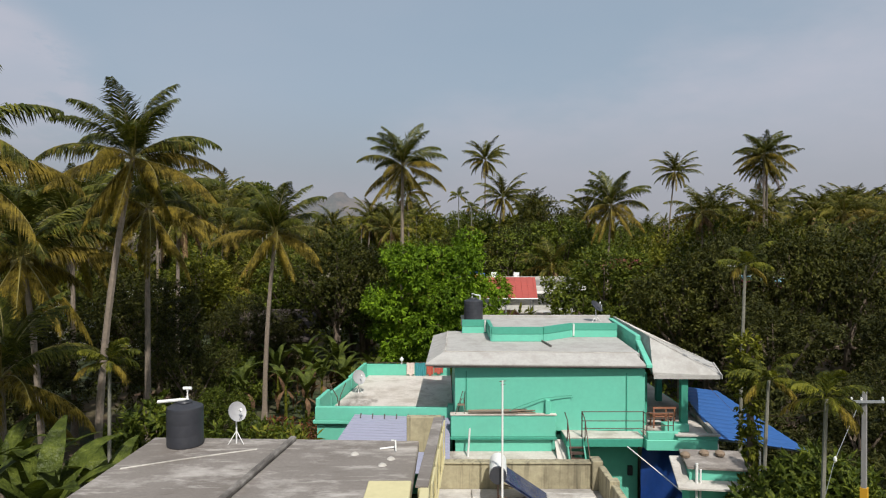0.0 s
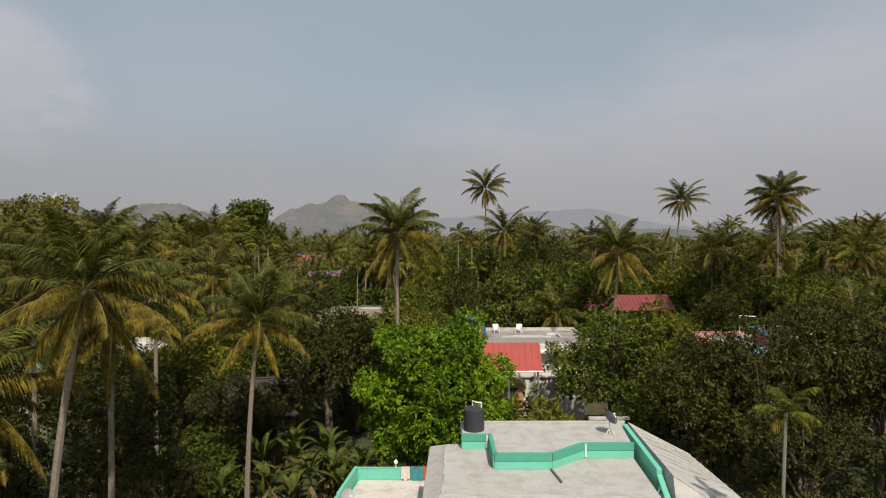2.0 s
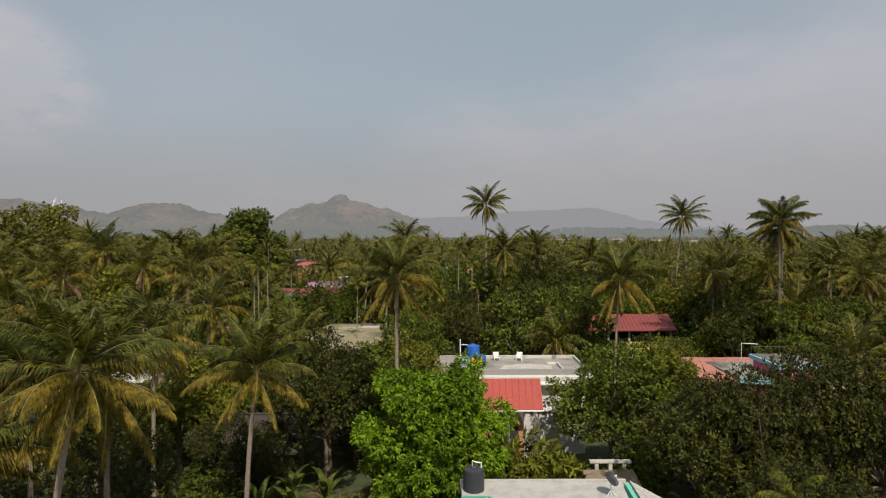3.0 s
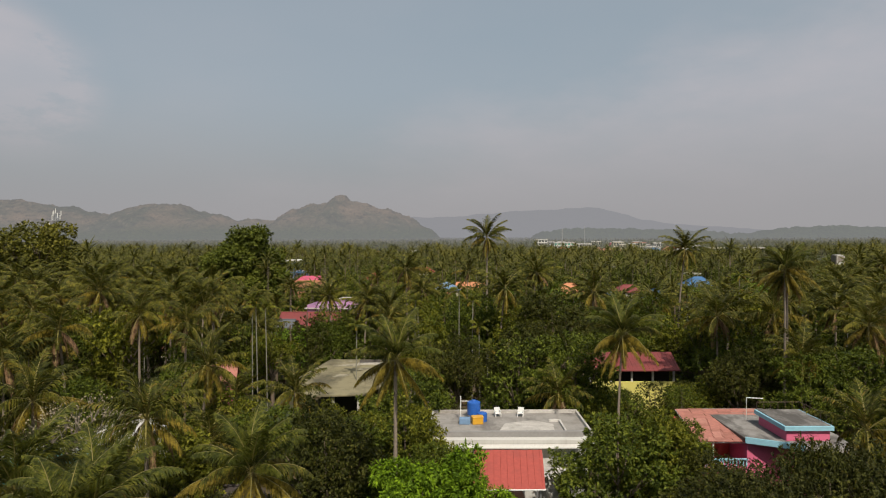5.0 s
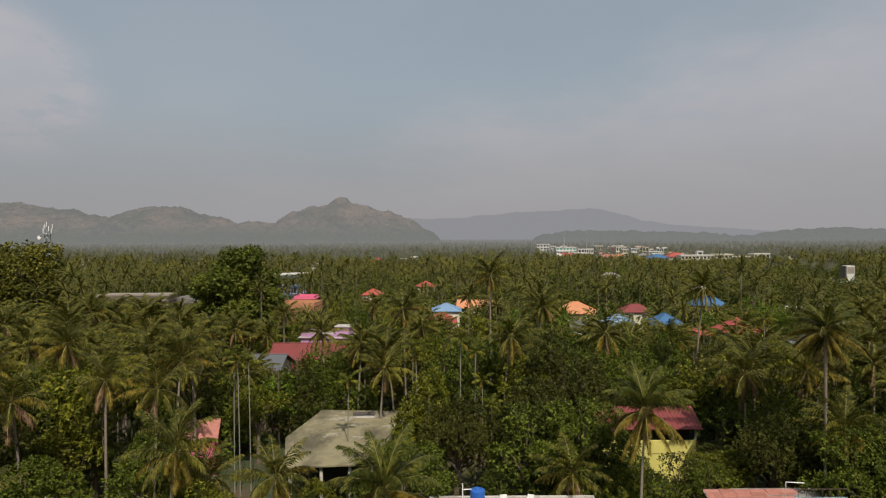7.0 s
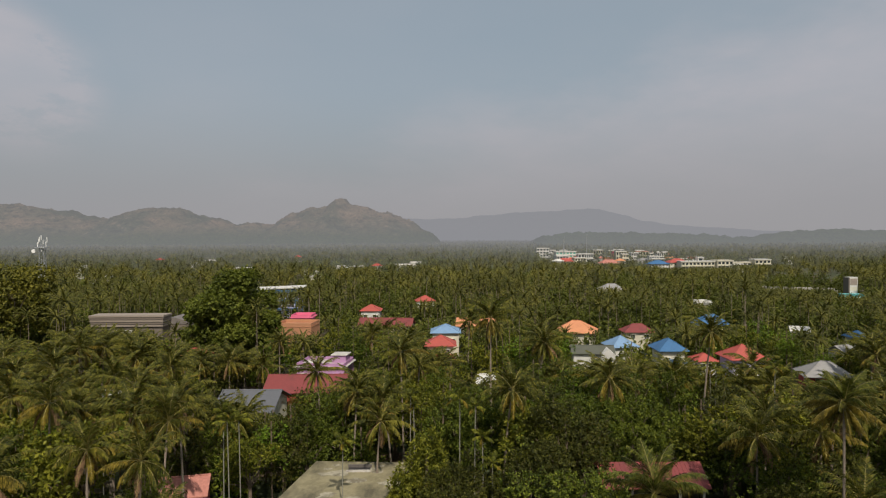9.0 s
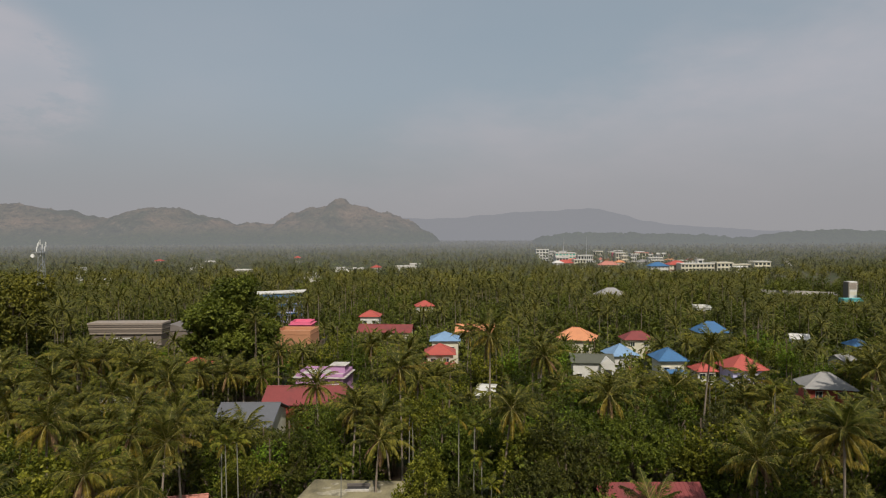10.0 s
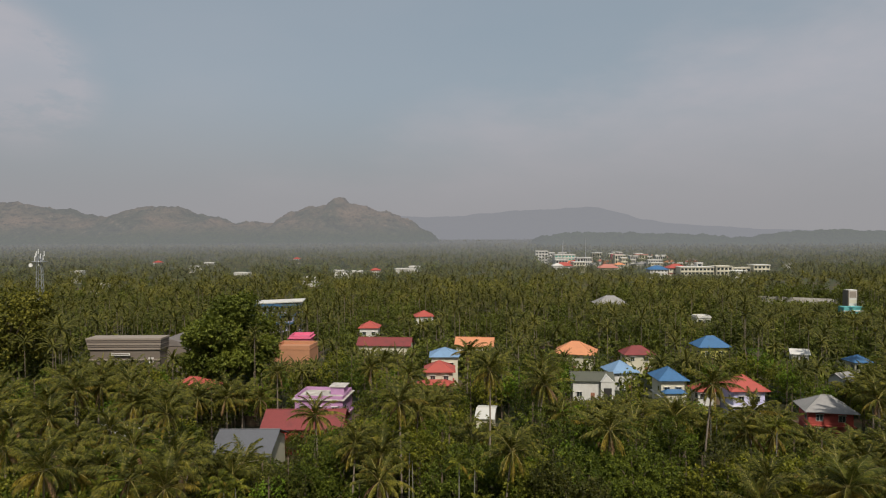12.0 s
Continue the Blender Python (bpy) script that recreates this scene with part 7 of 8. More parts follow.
def palm(x, y, h, size=1.0, turn=None, bow=None):
    t = thing("coconut_palm", x, y, 0, prng.uniform(0, 360) if turn is None else turn, "coconut palm with feathery olive green crown", "palm tree", "coconut palms")
    bow = prng.choice((0, 0, 1, 1, 2)) if bow is None else bow
    tr = new("trunk", _trunks[bow])
    tr.parent, tr.scale = t, (1, 1, h / 10)
    cr = new("crown", prng.choice(_crowns[:3] if y < 85 else _crowns[3:]))
    cr.parent = t
    cr.matrix_basis = Matrix.Translation(((0.1, 0.7, 1.6)[bow], 0, h)) @ pose(0, 0, 0, prng.uniform(-6, 6), prng.uniform(-6, 6), prng.uniform(0, 360)) @ Matrix.Scale(size, 4)
    return t


def areca(x, y, h, size=1.0, label="slender areca palm with a pale straight trunk"):
    t = thing("areca_palm", x, y, 0, prng.uniform(0, 360), label, "palm tree", "areca palms")
    tr = new("trunk", _thin_trunk)
    tr.parent, tr.scale = t, (1, 1, h / 10)
    cr = new("crown", prng.choice(_areca))
    cr.parent = t
    cr.matrix_basis = Matrix.Translation((0.15, 0, h)) @ Matrix.Scale(size, 4)
    return t


_kinds = {}


def tree_kind(key, h, w, n, mat, clusters, per, leaf_len, leaf_w, droop=0.5, low=0.35, bark=None, lobes=None, fill=0.25, fork=0.35, sub=0, tuft=(0.28, 0.44), core=0.73):
    lobes = lobes or lobes_for(prng, h, w, n, low)
    V, F = cluster_crown(nrng, lobes, clusters, per, leaf_len, leaf_w, droop, fill, 0.35, (0.78, 1.04), sub, tuft, core)
    _kinds[key] = (h, tri_mesh("crown", V, F, [mat]), mesh_of("trunk", limbs_geo(prng, h, 0.022 * h + 0.05, lobes, fork), bark or BARK, 0, True))


def tree(key, x, y, h, turn=0.0, wide=1.0, label="leafy green broadleaf tree", group="broadleaf trees", name="tree"):
    h0, crown, trunk = _kinds[key]
    t = thing(name, x, y, 0, turn, label, "tree" if name == "tree" else name.replace("_", " "), group)
    k = h / h0
    for nm, me in (("trunk", trunk), ("crown", crown)):
        ob = new(nm, me)
        ob.parent, ob.scale = t, (k * wide, k * wide, k)
    return t


# bright tree behind the house: broad drooping crown in three masses
tree_kind("bright", 11.6, 5, 0, MANGO, 4600, 9, 0.31, 0.11, 0.9, 0.3, None,
          [((1.1, 0, 9.3), (2.5, 2.5, 2.3)), ((-2.4, -0.2, 8.9), (1.9, 2.0, 2.0)), ((2.5, 0.2, 7.4), (1.9, 2.2, 2.0)), ((-0.6, -0.9, 7.6), (2.3, 2.2, 2.1)), ((-0.9, -0.4, 9.1), (1.7, 1.7, 1.5)), ((-3.7, -0.2, 6.9), (1.6, 1.8, 1.7)),
           ((1.2, -1.2, 6.1), (2.2, 2.0, 1.9)), ((-1.6, -1.0, 5.5), (2.1, 2.0, 1.7)), ((2.6, -0.6, 5.0), (1.6, 1.7, 1.5)), ((-3.2, -0.4, 4.6), (1.5, 1.6, 1.4)), ((-1.4, -0.6, 3.3), (1.6, 1.5, 1.3)), ((0.8, -0.6, 3.9), (1.6, 1.5, 1.3))], 0.03, 0.22, 84, (0.36, 0.52), 0.56)
tree_kind("dark_a", 12, 4.6, 7, DARKLEAF, 1700, 8, 0.28, 0.12, 0.45, 0.25, None, None, 0.15, 0.35, 70)
tree_kind("dark_b", 12, 5.2, 8, DARKLEAF, 1800, 8, 0.28, 0.12, 0.45, 0.2, None, None, 0.15, 0.35, 70)
tree_kind("shaded_a", 12, 5.0, 8, SHADELEAF, 1800, 8, 0.28, 0.12, 0.45, 0.2, None, None, 0.15, 0.35, 70)
tree_kind("mid_a", 10, 4.2, 7, MIDLEAF, 1600, 8, 0.27, 0.12, 0.5, 0.25, None, None, 0.15, 0.35, 70)
tree_kind("light_a", 9, 3.8, 6, LIGHTLEAF, 1500, 8, 0.27, 0.115, 0.3, 0.25, None, None, 0.15, 0.35, 70)
tree_kind("shrub", 4, 2.6, 6, MIDLEAF, 420, 7, 0.40, 0.15, 0.4, 0.0, None, None, 0.2, 0.12)
tree_kind("light_shrub", 3.4, 2.4, 6, LIGHTLEAF, 420, 7, 0.40, 0.13, 0.3, 0.0, None, None, 0.2, 0.12)
tree_kind("shaded_shrub", 4, 2.8, 7, SHADELEAF, 520, 7, 0.34, 0.11, 0.5, 0.0, None, None, 0.2, 0.12)
# reddish shrub, added where there is only bare red soil
tree_kind("rust_shrub", 2.4, 2.6, 6, RUSTLEAF, 300, 6, 0.32, 0.09, 0.3, 0.0, None, None, 0.2, 0.1)
tree_kind("far_dark", 12, 5.0, 7, DARKLEAF, 880, 5, 0.36, 0.165, 0.4, 0.2, None, None, 0.1, 0.35, 34)
tree_kind("far_mid", 12, 4.8, 7, MIDLEAF, 880, 5, 0.36, 0.165, 0.4, 0.2, None, None, 0.1, 0.35, 34)
tree_kind("far_light", 11, 4.4, 6, LIGHTLEAF, 840, 5, 0.35, 0.16, 0.3, 0.2, None, None, 0.1, 0.35, 34)
tree_kind("giant", 25, 11.5, 13, GIANTLEAF, 4200, 7, 0.85, 0.44, 0.5, 0.2, None, None, 0.12, 0.35, 64)
tree_kind("giant_dark", 25, 11.5, 11, GIANTDARK, 2600, 7, 0.72, 0.38, 0.4, 0.25, None, None, 0.06, 0.35, 90)

# ---- vegetation: the trees that stand out ----
tree("bright", 0.0, 42.0, 11.6, 0, 1.0, "broad bright green mango tree with drooping leaf whorls", "", "mango_tree")
near_palm(-13.7, 24.8, 14.5, 0, 0.78, 2)
near_palm(-14.3, 30.5, 12.8, 80, 0.85, 0)
near_palm(-10.8, 38.1, 11.6, 20, 0.85, 1)
near_palm(-12.9, 15.6, 13.4, 140, 0.8, 0)
near_palm(-17.5, 27.5, 10.6, 200, 1.0, 1)
near_palm(-2.9, 44.6, 16.4, 60, 0.8, 0)
near_palm(-15.0, 21.5, 6.6, 250, 0.85, 0, "young coconut palm with drooping fronds", 18)
near_palm(-20.5, 35.0, 12.0, 300, 1.0, 0)
near_palm(16.9, 65.5, 14.6, 30, 1.0, 1)
near_palm(36.0, 71.0, 20.6, 100, 0.8, 0)
for x, y, h, s in ((6.9, 104.0, 24.0, 0.95), (37.0, 105.0, 22.0, 0.95), (37.6, 73.5, 19.6, 0.9), (7.5, 92.4, 17.0, 1.0), (-29.6, 87.0, 16.6, 1.05), (-22.9, 64.0, 12.2, 1.1), (-46.0, 77.0, 11.4, 1.1),
                   (-43.5, 84.6, 17.4, 1.05), (-8.3, 93.7, 12.5, 1.0), (11.9, 68.6, 8.2, 0.95), (37.9, 71.0, 11.0, 1.05), (19.4, 141.0, 16.4, 1.1), (5.7, 162.7, 15.4, 1.0), (-33.8, 74.8, 15.5, 1.0),
                   (-5.6, 106.0, 18.8, 1.0), (-19.0, 58.0, 6.8, 0.95), (-18.5, 44.0, 12.8, 0.95), (32.0, 52.0, 9.5, 0.95),
                   (-14.5, 64.0, 9.5, 0.95), (43.0, 62.0, 13.0, 1.0), (45.0, 88.0, 15.5, 1.0), (-57.0, 98.0, 15.0, 1.1), (-52.0, 104.0, 14.0, 1.0), (-20.0, 118.0, 13.5, 1.0), (50.0, 118.0, 14.0, 1.0)):
    palm(x, y, h, s, None, 2 if (x, y) == (7.5, 92.4) else None)
for x, y, h in ((11.5, 24.4, 10.3), (11.0, 21.6, 6.5), (11.1, 18.4, 6.7), (-11.8, 22.2, 7.0), (-24.3, 85.0, 16.2), (-23.4, 84.2, 15.4), (-22.6, 85.6, 15.0), (2.1, 87.5, 17.0), (3.9, 89.3, 15.5), (4.9, 88.5, 12.2), (5.8, 87.0, 9.5),
                (42.9, 96.4, 18.4), (43.8, 118.0, 14.0), (45.0, 119.0, 13.4), (46.0, 118.2, 12.6), (-11.0, 84.5, 13.0), (-4.2, 97.8, 14.6), (-3.6, 98.4, 13.4), (49.0, 81.0, 13.5), (-40.5, 90.0, 13.5)):
    areca(x, y, h, 1.0 if y > 40 else 0.78)
for key, x, y, h, turn, wide, lab in (
        ("dark_a", -8.2, 49.0, 13.2, 0, 0.95, "dense dark green tree"), ("shaded_a", -16.5, 36.5, 9.6, 50, 1.0, "dense tree with shade put into its dark green"), ("shaded_a", -21.0, 31.0, 8.6, 110, 1.1, "dense tree with shade put into its dark green"),
        ("shaded_a", -13.2, 33.0, 6.8, 200, 0.9, "dark green understorey tree"), ("mid_a", -10.8, 29.8, 4.6, 20, 1.0, "low leafy green bush tree"), ("shaded_a", -18.0, 22.8, 7.0, 10, 1.0, "dark green understorey tree"),
        # light_a tree added here as the yellow-lit side of the round tree
        ("mid_a", 12.9, 50.6, 11.9, 0, 1.06, "dense round green tree"), ("light_a", 16.2, 51.2, 11.4, 40, 0.95, "yellow-green leafy tree among palms"), ("dark_b", 18.5, 44.4, 9.6, 30, 1.05, "dense dark green tree"), ("dark_b", 22.0, 40.2, 13.2, 90, 0.76, "dense dark green tree"), ("dark_a", 15.4, 40.6, 11.3, 130, 1.0, "dense dark green tree"), ("shaded_a", 18.6, 39.8, 12.6, 210, 0.76, "dense dark green tree"), ("shaded_a", 25.6, 40.0, 13.4, 330, 0.8, "dense dark green tree"),
        ("shaded_a", 18.0, 34.5, 8.6, 150, 1.05, "dense dark green tree"), ("shaded_a", 30.5, 45.0, 9.2, 200, 1.2, "dense dark green tree"), ("shaded_a", 26.0, 33.0, 9.6, 260, 1.1, "dense dark green tree"),
        ("dark_b", 26.0, 50.2, 8.6, 70, 0.9, "leafy mid-green tree among palms"), ("shaded_a", 33.5, 36.0, 11.6, 20, 1.2, "dense dark green tree"), ("shaded_a", 20.0, 27.5, 6.8, 80, 1.0, "dark green understorey tree"), ("shaded_a", 17.6, 26.4, 6.0, 190, 0.95, "dark green understorey tree"), ("shaded_a", 22.5, 23.5, 6.6, 300, 1.0, "dark green understorey tree"), ("shaded_a", -12.6, 49.6, 6.2, 260, 0.9, "dark green understorey tree"),
        ("dark_b", 19.4, 49.6, 9.6, 160, 0.9, "dense dark green tree"), ("mid_a", 20.6, 60.2, 8.9, 20, 0.95, "leafy mid-green tree beside a house"), ("dark_a", 23.4, 49.0, 7.6, 30, 1.0, "dense dark green tree"), ("shaded_a", 29.6, 50.6, 9.4, 310, 0.9, "dense dark green tree"), ("shaded_a", 34.6, 50.2, 9.0, 120, 0.9, "dense dark green tree"),
        ("shaded_a", -14.4, 45.8, 7.8, 70, 0.9, "dark green understorey tree"), ("shaded_a", -11.6, 46.6, 5.4, 20, 0.8, "dark green understorey tree"), ("shaded_a", -16.4, 47.4, 6.4, 140, 0.8, "dark green understorey tree"),
        ("light_a", -19.0, 62.0, 10.2, 10, 1.0, "tree with yellow-green leaves"), ("light_a", -12.0, 70.5, 7.2, 80, 1.0, "tree with yellow-green leaves"), ("light_a", -24.0, 72.0, 8.6, 160, 1.0, "tree with yellow-green leaves"), ("mid_a", -3.6, 68.0, 12.4, 30, 1.0, "leafy mid-green tree among palms"),
        ("dark_a", 14.4, 88.0, 18.2, 30, 0.95, "tall dark green tree with a broad soft crown"), ("dark_a", 1.5, 79.5, 13.6, 200, 0.9, "tall dark green tree"), ("mid_a", 19.5, 101.0, 15.0, 10, 1.0, "tall dark green tree"), ("mid_a", 27.0, 105.0, 14.0, 100, 1.0, "tall dark green tree"), ("light_a", -12.0, 111.0, 15.0, 60, 1.0, "tall tree with pale leaves"), ("mid_a", -36.0, 66.0, 11.5, 0, 1.0, "leafy mid-green tree among palms"),
        ("mid_a", -0.5, 53.0, 9.0, 130, 0.95, "leafy mid-green tree among palms"), ("light_a", -3.0, 57.0, 11.0, 10, 0.95, "tall tree with pale new leaves"), ("light_a", 1.8, 52.0, 8.2, 60, 0.7, "slim tree with pale new leaves"),
        ("mid_a", -14.0, 57.5, 10.8, 90, 1.1, "leafy mid-green tree among palms"), ("mid_a", -7.2, 56.4, 9.9, 10, 1.1, "leafy mid-green tree among palms"), ("light_a", -20.5, 52.5, 10.6, 0, 1.1, "tree with yellow-green leaves"),
        ("shaded_a", -25.5, 38.0, 9.8, 0, 1.1, "dense dark green tree"), ("shaded_a", -30.0, 30.0, 10.0, 45, 1.1, "dense dark green tree"), ("dark_a", -23.5, 46.5, 10.6, 45, 1.0, "dense dark green tree"),
        ("mid_a", 14.0, 73.0, 15.0, 45, 0.95, "tall dark green tree"), ("dark_b", 9.5, 82.0, 14.5, 10, 0.95, "tall dark green tree"), ("light_a", -1.5, 84.0, 14.5, 120, 0.85, "tall tree with pale leaves"),
        ("mid_a", 37.4, 69.0, 13.2, 60, 0.9, "leafy mid-green tree among palms"), ("dark_a", 33.2, 75.0, 12.6, 140, 0.9, "dense dark green tree"), ("mid_a", 41.8, 73.0, 13.4, 250, 0.95, "leafy mid-green tree among palms"), ("mid_a", 39.0, 49.0, 8.0, 0, 1.1, "leafy mid-green tree among palms"), ("dark_b", 40.0, 41.0, 10.6, 140, 1.2, "dense dark green tree"), ("mid_a", 4.5, 97.0, 17.5, 45, 0.8, "tall leafy green tree")):
    tree(key, x, y, h, turn, wide, lab)
for key, x, y, h in (("light_shrub", -6.4, 24.2, 3.9), ("shrub", -8.6, 25.4, 3.6), ("shrub", -7.3, 26.6, 3.4), ("rust_shrub", -7.2, 31.0, 1.6), ("rust_shrub", -8.8, 33.0, 1.8), ("rust_shrub", -6.4, 34.2, 1.5), ("shrub", -12.4, 27.2, 4.2), ("shrub", -10.3, 21.8, 3.6),
                     ("shrub", 11.0, 20.4, 3.7), ("shrub", 13.0, 21.2, 4.0), ("shrub", 10.8, 18.6, 3.4), ("shaded_shrub", 14.6, 19.0, 3.0), ("shrub", 12.6, 17.8, 2.8), ("light_shrub", 5.4, 45.0, 6.0), ("light_shrub", 8.2, 46.8, 3.6), ("light_shrub", 9.6, 49.0, 2.4), ("shrub", 5.2, 46.0, 3.4),
                     ("shrub", 12.5, 45.5, 4.0), ("light_shrub", -5.5, 41.5, 3.2), ("shrub", -13.8, 41.0, 3.6), ("shrub", -3.2, 39.6, 3.0), ("shaded_shrub", 15.5, 26.5, 3.2), ("shaded_shrub", 17.0, 22.5, 3.6), ("shaded_shrub", 14.6, 29.5, 3.6), ("shaded_shrub", 19.5, 24.0, 3.4), ("shrub", -15.5, 45.5, 3.8), ("shaded_shrub", 16.5, 30.5, 4.6)):
    tree(key, x, y, h, prng.uniform(0, 360), 1.0, {"light_shrub": "yellow-green leafy shrub between the houses", "rust_shrub": "reddish-brown shrub standing in for bare red soil", "shrub": "dark green leafy garden shrub", "shaded_shrub": "deep green bush with tree shade put into its colour"}[key], "garden shrubs", "shrub")
tree("giant_dark", -116.0, 185.0, 31.5, 0, 1.0, "huge spreading dark green tree")
tree("giant", -57.7, 186.0, 27.4, 100, 1.08, "huge spreading dark green tree")
tree("giant_dark", -131.0, 176.0, 25.0, 200, 0.9, "huge spreading dark green tree")


# banana plants
def banana_leaf(rng, L=2.4, w=0.46):
    """A long paddle leaf with a keel, torn edges and a downward bow."""
    V, F = [], []
    segs = 9
    p, e = Vector((0, 0, 0)), radians(rng.uniform(66, 86))
    row = []
    for i in range(segs + 1):
        s = i / segs
        ww = 0.03 + (w * math.sin(math.pi * min(1, max(0, (s - 0.12) / 0.88)) ** 0.8) * 0.5 if s > 0.12 else 0)
        tear = rng.uniform(0.75, 1.0)
        row.append((p.copy(), ww, tear))
        p = p + Vector((math.cos(e), 0, math.sin(e))) * L / segs
        e -= radians(rng.uniform(6, 14)) * (0.5 + s)
    for q, ww, tear in row:
        V += [q + Vector((0, -ww * tear, ww * 0.25)), q, q + Vector((0, ww, ww * 0.25))]
    for i in range(segs):
        a, b = 3 * i, 3 * i + 3
        F += [(a, a + 1, b + 1), (a, b + 1, b), (a + 1, a + 2, b + 2), (a + 1, b + 2, b + 1)]
    return V, F


_bleaves = [tri_mesh("leaf", *arr(banana_leaf(prng)), [BANANA]) for k in range(4)]
_bdry = tri_mesh("dry_leaf", *arr(banana_leaf(prng, 1.6, 0.3)), [PALM_DRY])
_bstem = mesh_of("stem", Geo().tube([(0, 0, -0.2), (0.03, 0, 1.0), (0.0, 0.03, 2.2)], 0.13, 8, 0.07), LIGHTLEAF, 0, True)


def banana(x, y, h, size=1.0):
    t = thing("banana_plant", x, y, 0, prng.uniform(0, 360), "banana plant with broad torn green leaves", "banana plant", "banana plants")
    st = new("stem", _bstem)
    st.parent, st.scale = t, (size, size, h / 2.2)
    for k in range(8):
        lf = new("leaf", _bleaves[k % 4])
        lf.parent = t
        lf.matrix_basis = Matrix.Translation((0, 0, h)) @ pose(0, 0, 0, prng.uniform(-10, 10), prng.uniform(-12, 25), k * 137.5) @ Matrix.Scale(size * prng.uniform(0.75, 1.05), 4)
    for k in range(4):
        lf = new("dry_leaf", _bdry)
        lf.parent = t
        lf.matrix_basis = Matrix.Translation((0, 0, h * 0.92)) @ pose(0, 0, 0, 0, 95 + prng.uniform(-10, 20), k * 100 + 40) @ Matrix.Scale(size, 4)


for x, y, h, s in ((-10.6, 16.8, 3.7, 1.35), (-11.8, 17.8, 3.4, 1.3), (-10.0, 18.4, 3.1, 1.2), (-12.6, 16.4, 4.0, 1.35), (-10.2, 14.8, 2.8, 1.15), (-13.2, 19.2, 3.6, 1.3),
                   (-7.4, 38.6, 2.6, 1.0), (-8.6, 40.0, 2.9, 1.0), (-6.4, 39.8, 2.5, 0.95), (-9.6, 38.4, 2.3, 0.9), (-5.6, 38.2, 2.3, 0.9), (-7.0, 41.6, 3.0, 1.0), (-10.8, 41.2, 2.8, 1.0), (-4.6, 40.6, 2.4, 0.9), (-8.0, 36.8, 2.2, 0.85), (-9.2, 42.4, 3.0, 1.0), (-11.6, 36.6, 2.6, 0.9), (-14.8, 38.6, 2.8, 1.0)):
    banana(x, y, h, s)

# stump wrapped in yellow-green creeper
cr = thing("creeper_stump", 11.15, 22.9, 0, 0, "dead trunk wrapped in yellow-green creeper", "tree stump")
part("trunk", Geo().tube([(11.15, 22.9, -0.2), (11.2, 22.9, 4.0), (11.1, 22.9, 7.6)], 0.16, 7, 0.1), BARK, cr, "", 0, True)
V_, F_ = cluster_crown(nrng, [((-0.2, 0, 7.2), (0.5, 0.5, 0.7)), ((0, 0, 5.4), (0.36, 0.36, 1.6)), ((0, 0, 3.8), (0.28, 0.28, 1.0)), ((-0.2, 0, 6.3), (0.5, 0.5, 0.6))], 260, 7, 0.24, 0.12, 0.7, 0.2)
ob = new("creeper", tri_mesh("creeper", V_, F_, [LIGHTLEAF]))
ob.parent = cr

# leafless blossoming tree
fl = thing("blossom_tree", -27.0, 52.0, 0, 0, "nearly leafless tree with pale branches and cream blossom", "tree")
frng = random.Random(3)
g = Geo()
tips = []


def branch(p, d, l, r, n):
    q = p + d * l
    g.tube([p, p.lerp(q, 0.5) + Vector((frng.uniform(-1, 1), frng.uniform(-1, 1), 0.3)) * l * 0.08, q], r, 5, r * 0.65)
    if n == 0:
        tips.append(q)
        return
    for k in range(3 if n > 1 else 2):
        dd = (d + Vector((frng.uniform(-1, 1), frng.uniform(-1, 1), frng.uniform(-0.2, 0.7))) * 0.75).normalized()
        branch(q, dd, l * 0.74, r * 0.62, n - 1)


branch(Vector((-27.0, 52.0, -0.2)), Vector((0, 0, 1)), 3.9, 0.24, 5)
part("branch_work", g, PALEWOOD, fl, "pale bare branches", 0, True)
g2 = Geo()
for q in tips:
    for k in range(2):
        c = q + Vector((frng.uniform(-.4, .4), frng.uniform(-.4, .4), frng.uniform(-0.2, .3)))
        a = frng.uniform(0.05, 0.10)
        g2.add([c + Vector((a, 0, 0)), c + Vector((0, a, 0)), c + Vector((-a, 0, 0)), c + Vector((0, -a, 0)), c + Vector((0, 0, a * 1.3))], [(0, 1, 4), (1, 2, 4), (2, 3, 4), (3, 0, 4), (3, 2, 1, 0)])
part("blossom", g2, PALE_BLOOM, fl, "cream blossom clusters")
V_, F_ = cluster_crown(nrng, [((0, 0, 8.2), (3.0, 3.0, 1.7)), ((-1.4, -0.7, 7.2), (2.2, 2.2, 1.5)), ((1.6, -0.5, 7.0), (2.0, 2.0, 1.4))], 620, 5, 0.28, 0.12, 0.2, 0.3, 0.6, (0.7, 1.1))
ob = new("sparse_foliage", tri_mesh("sparse_foliage", V_, F_, [LIGHTLEAF]))
ob.parent = fl

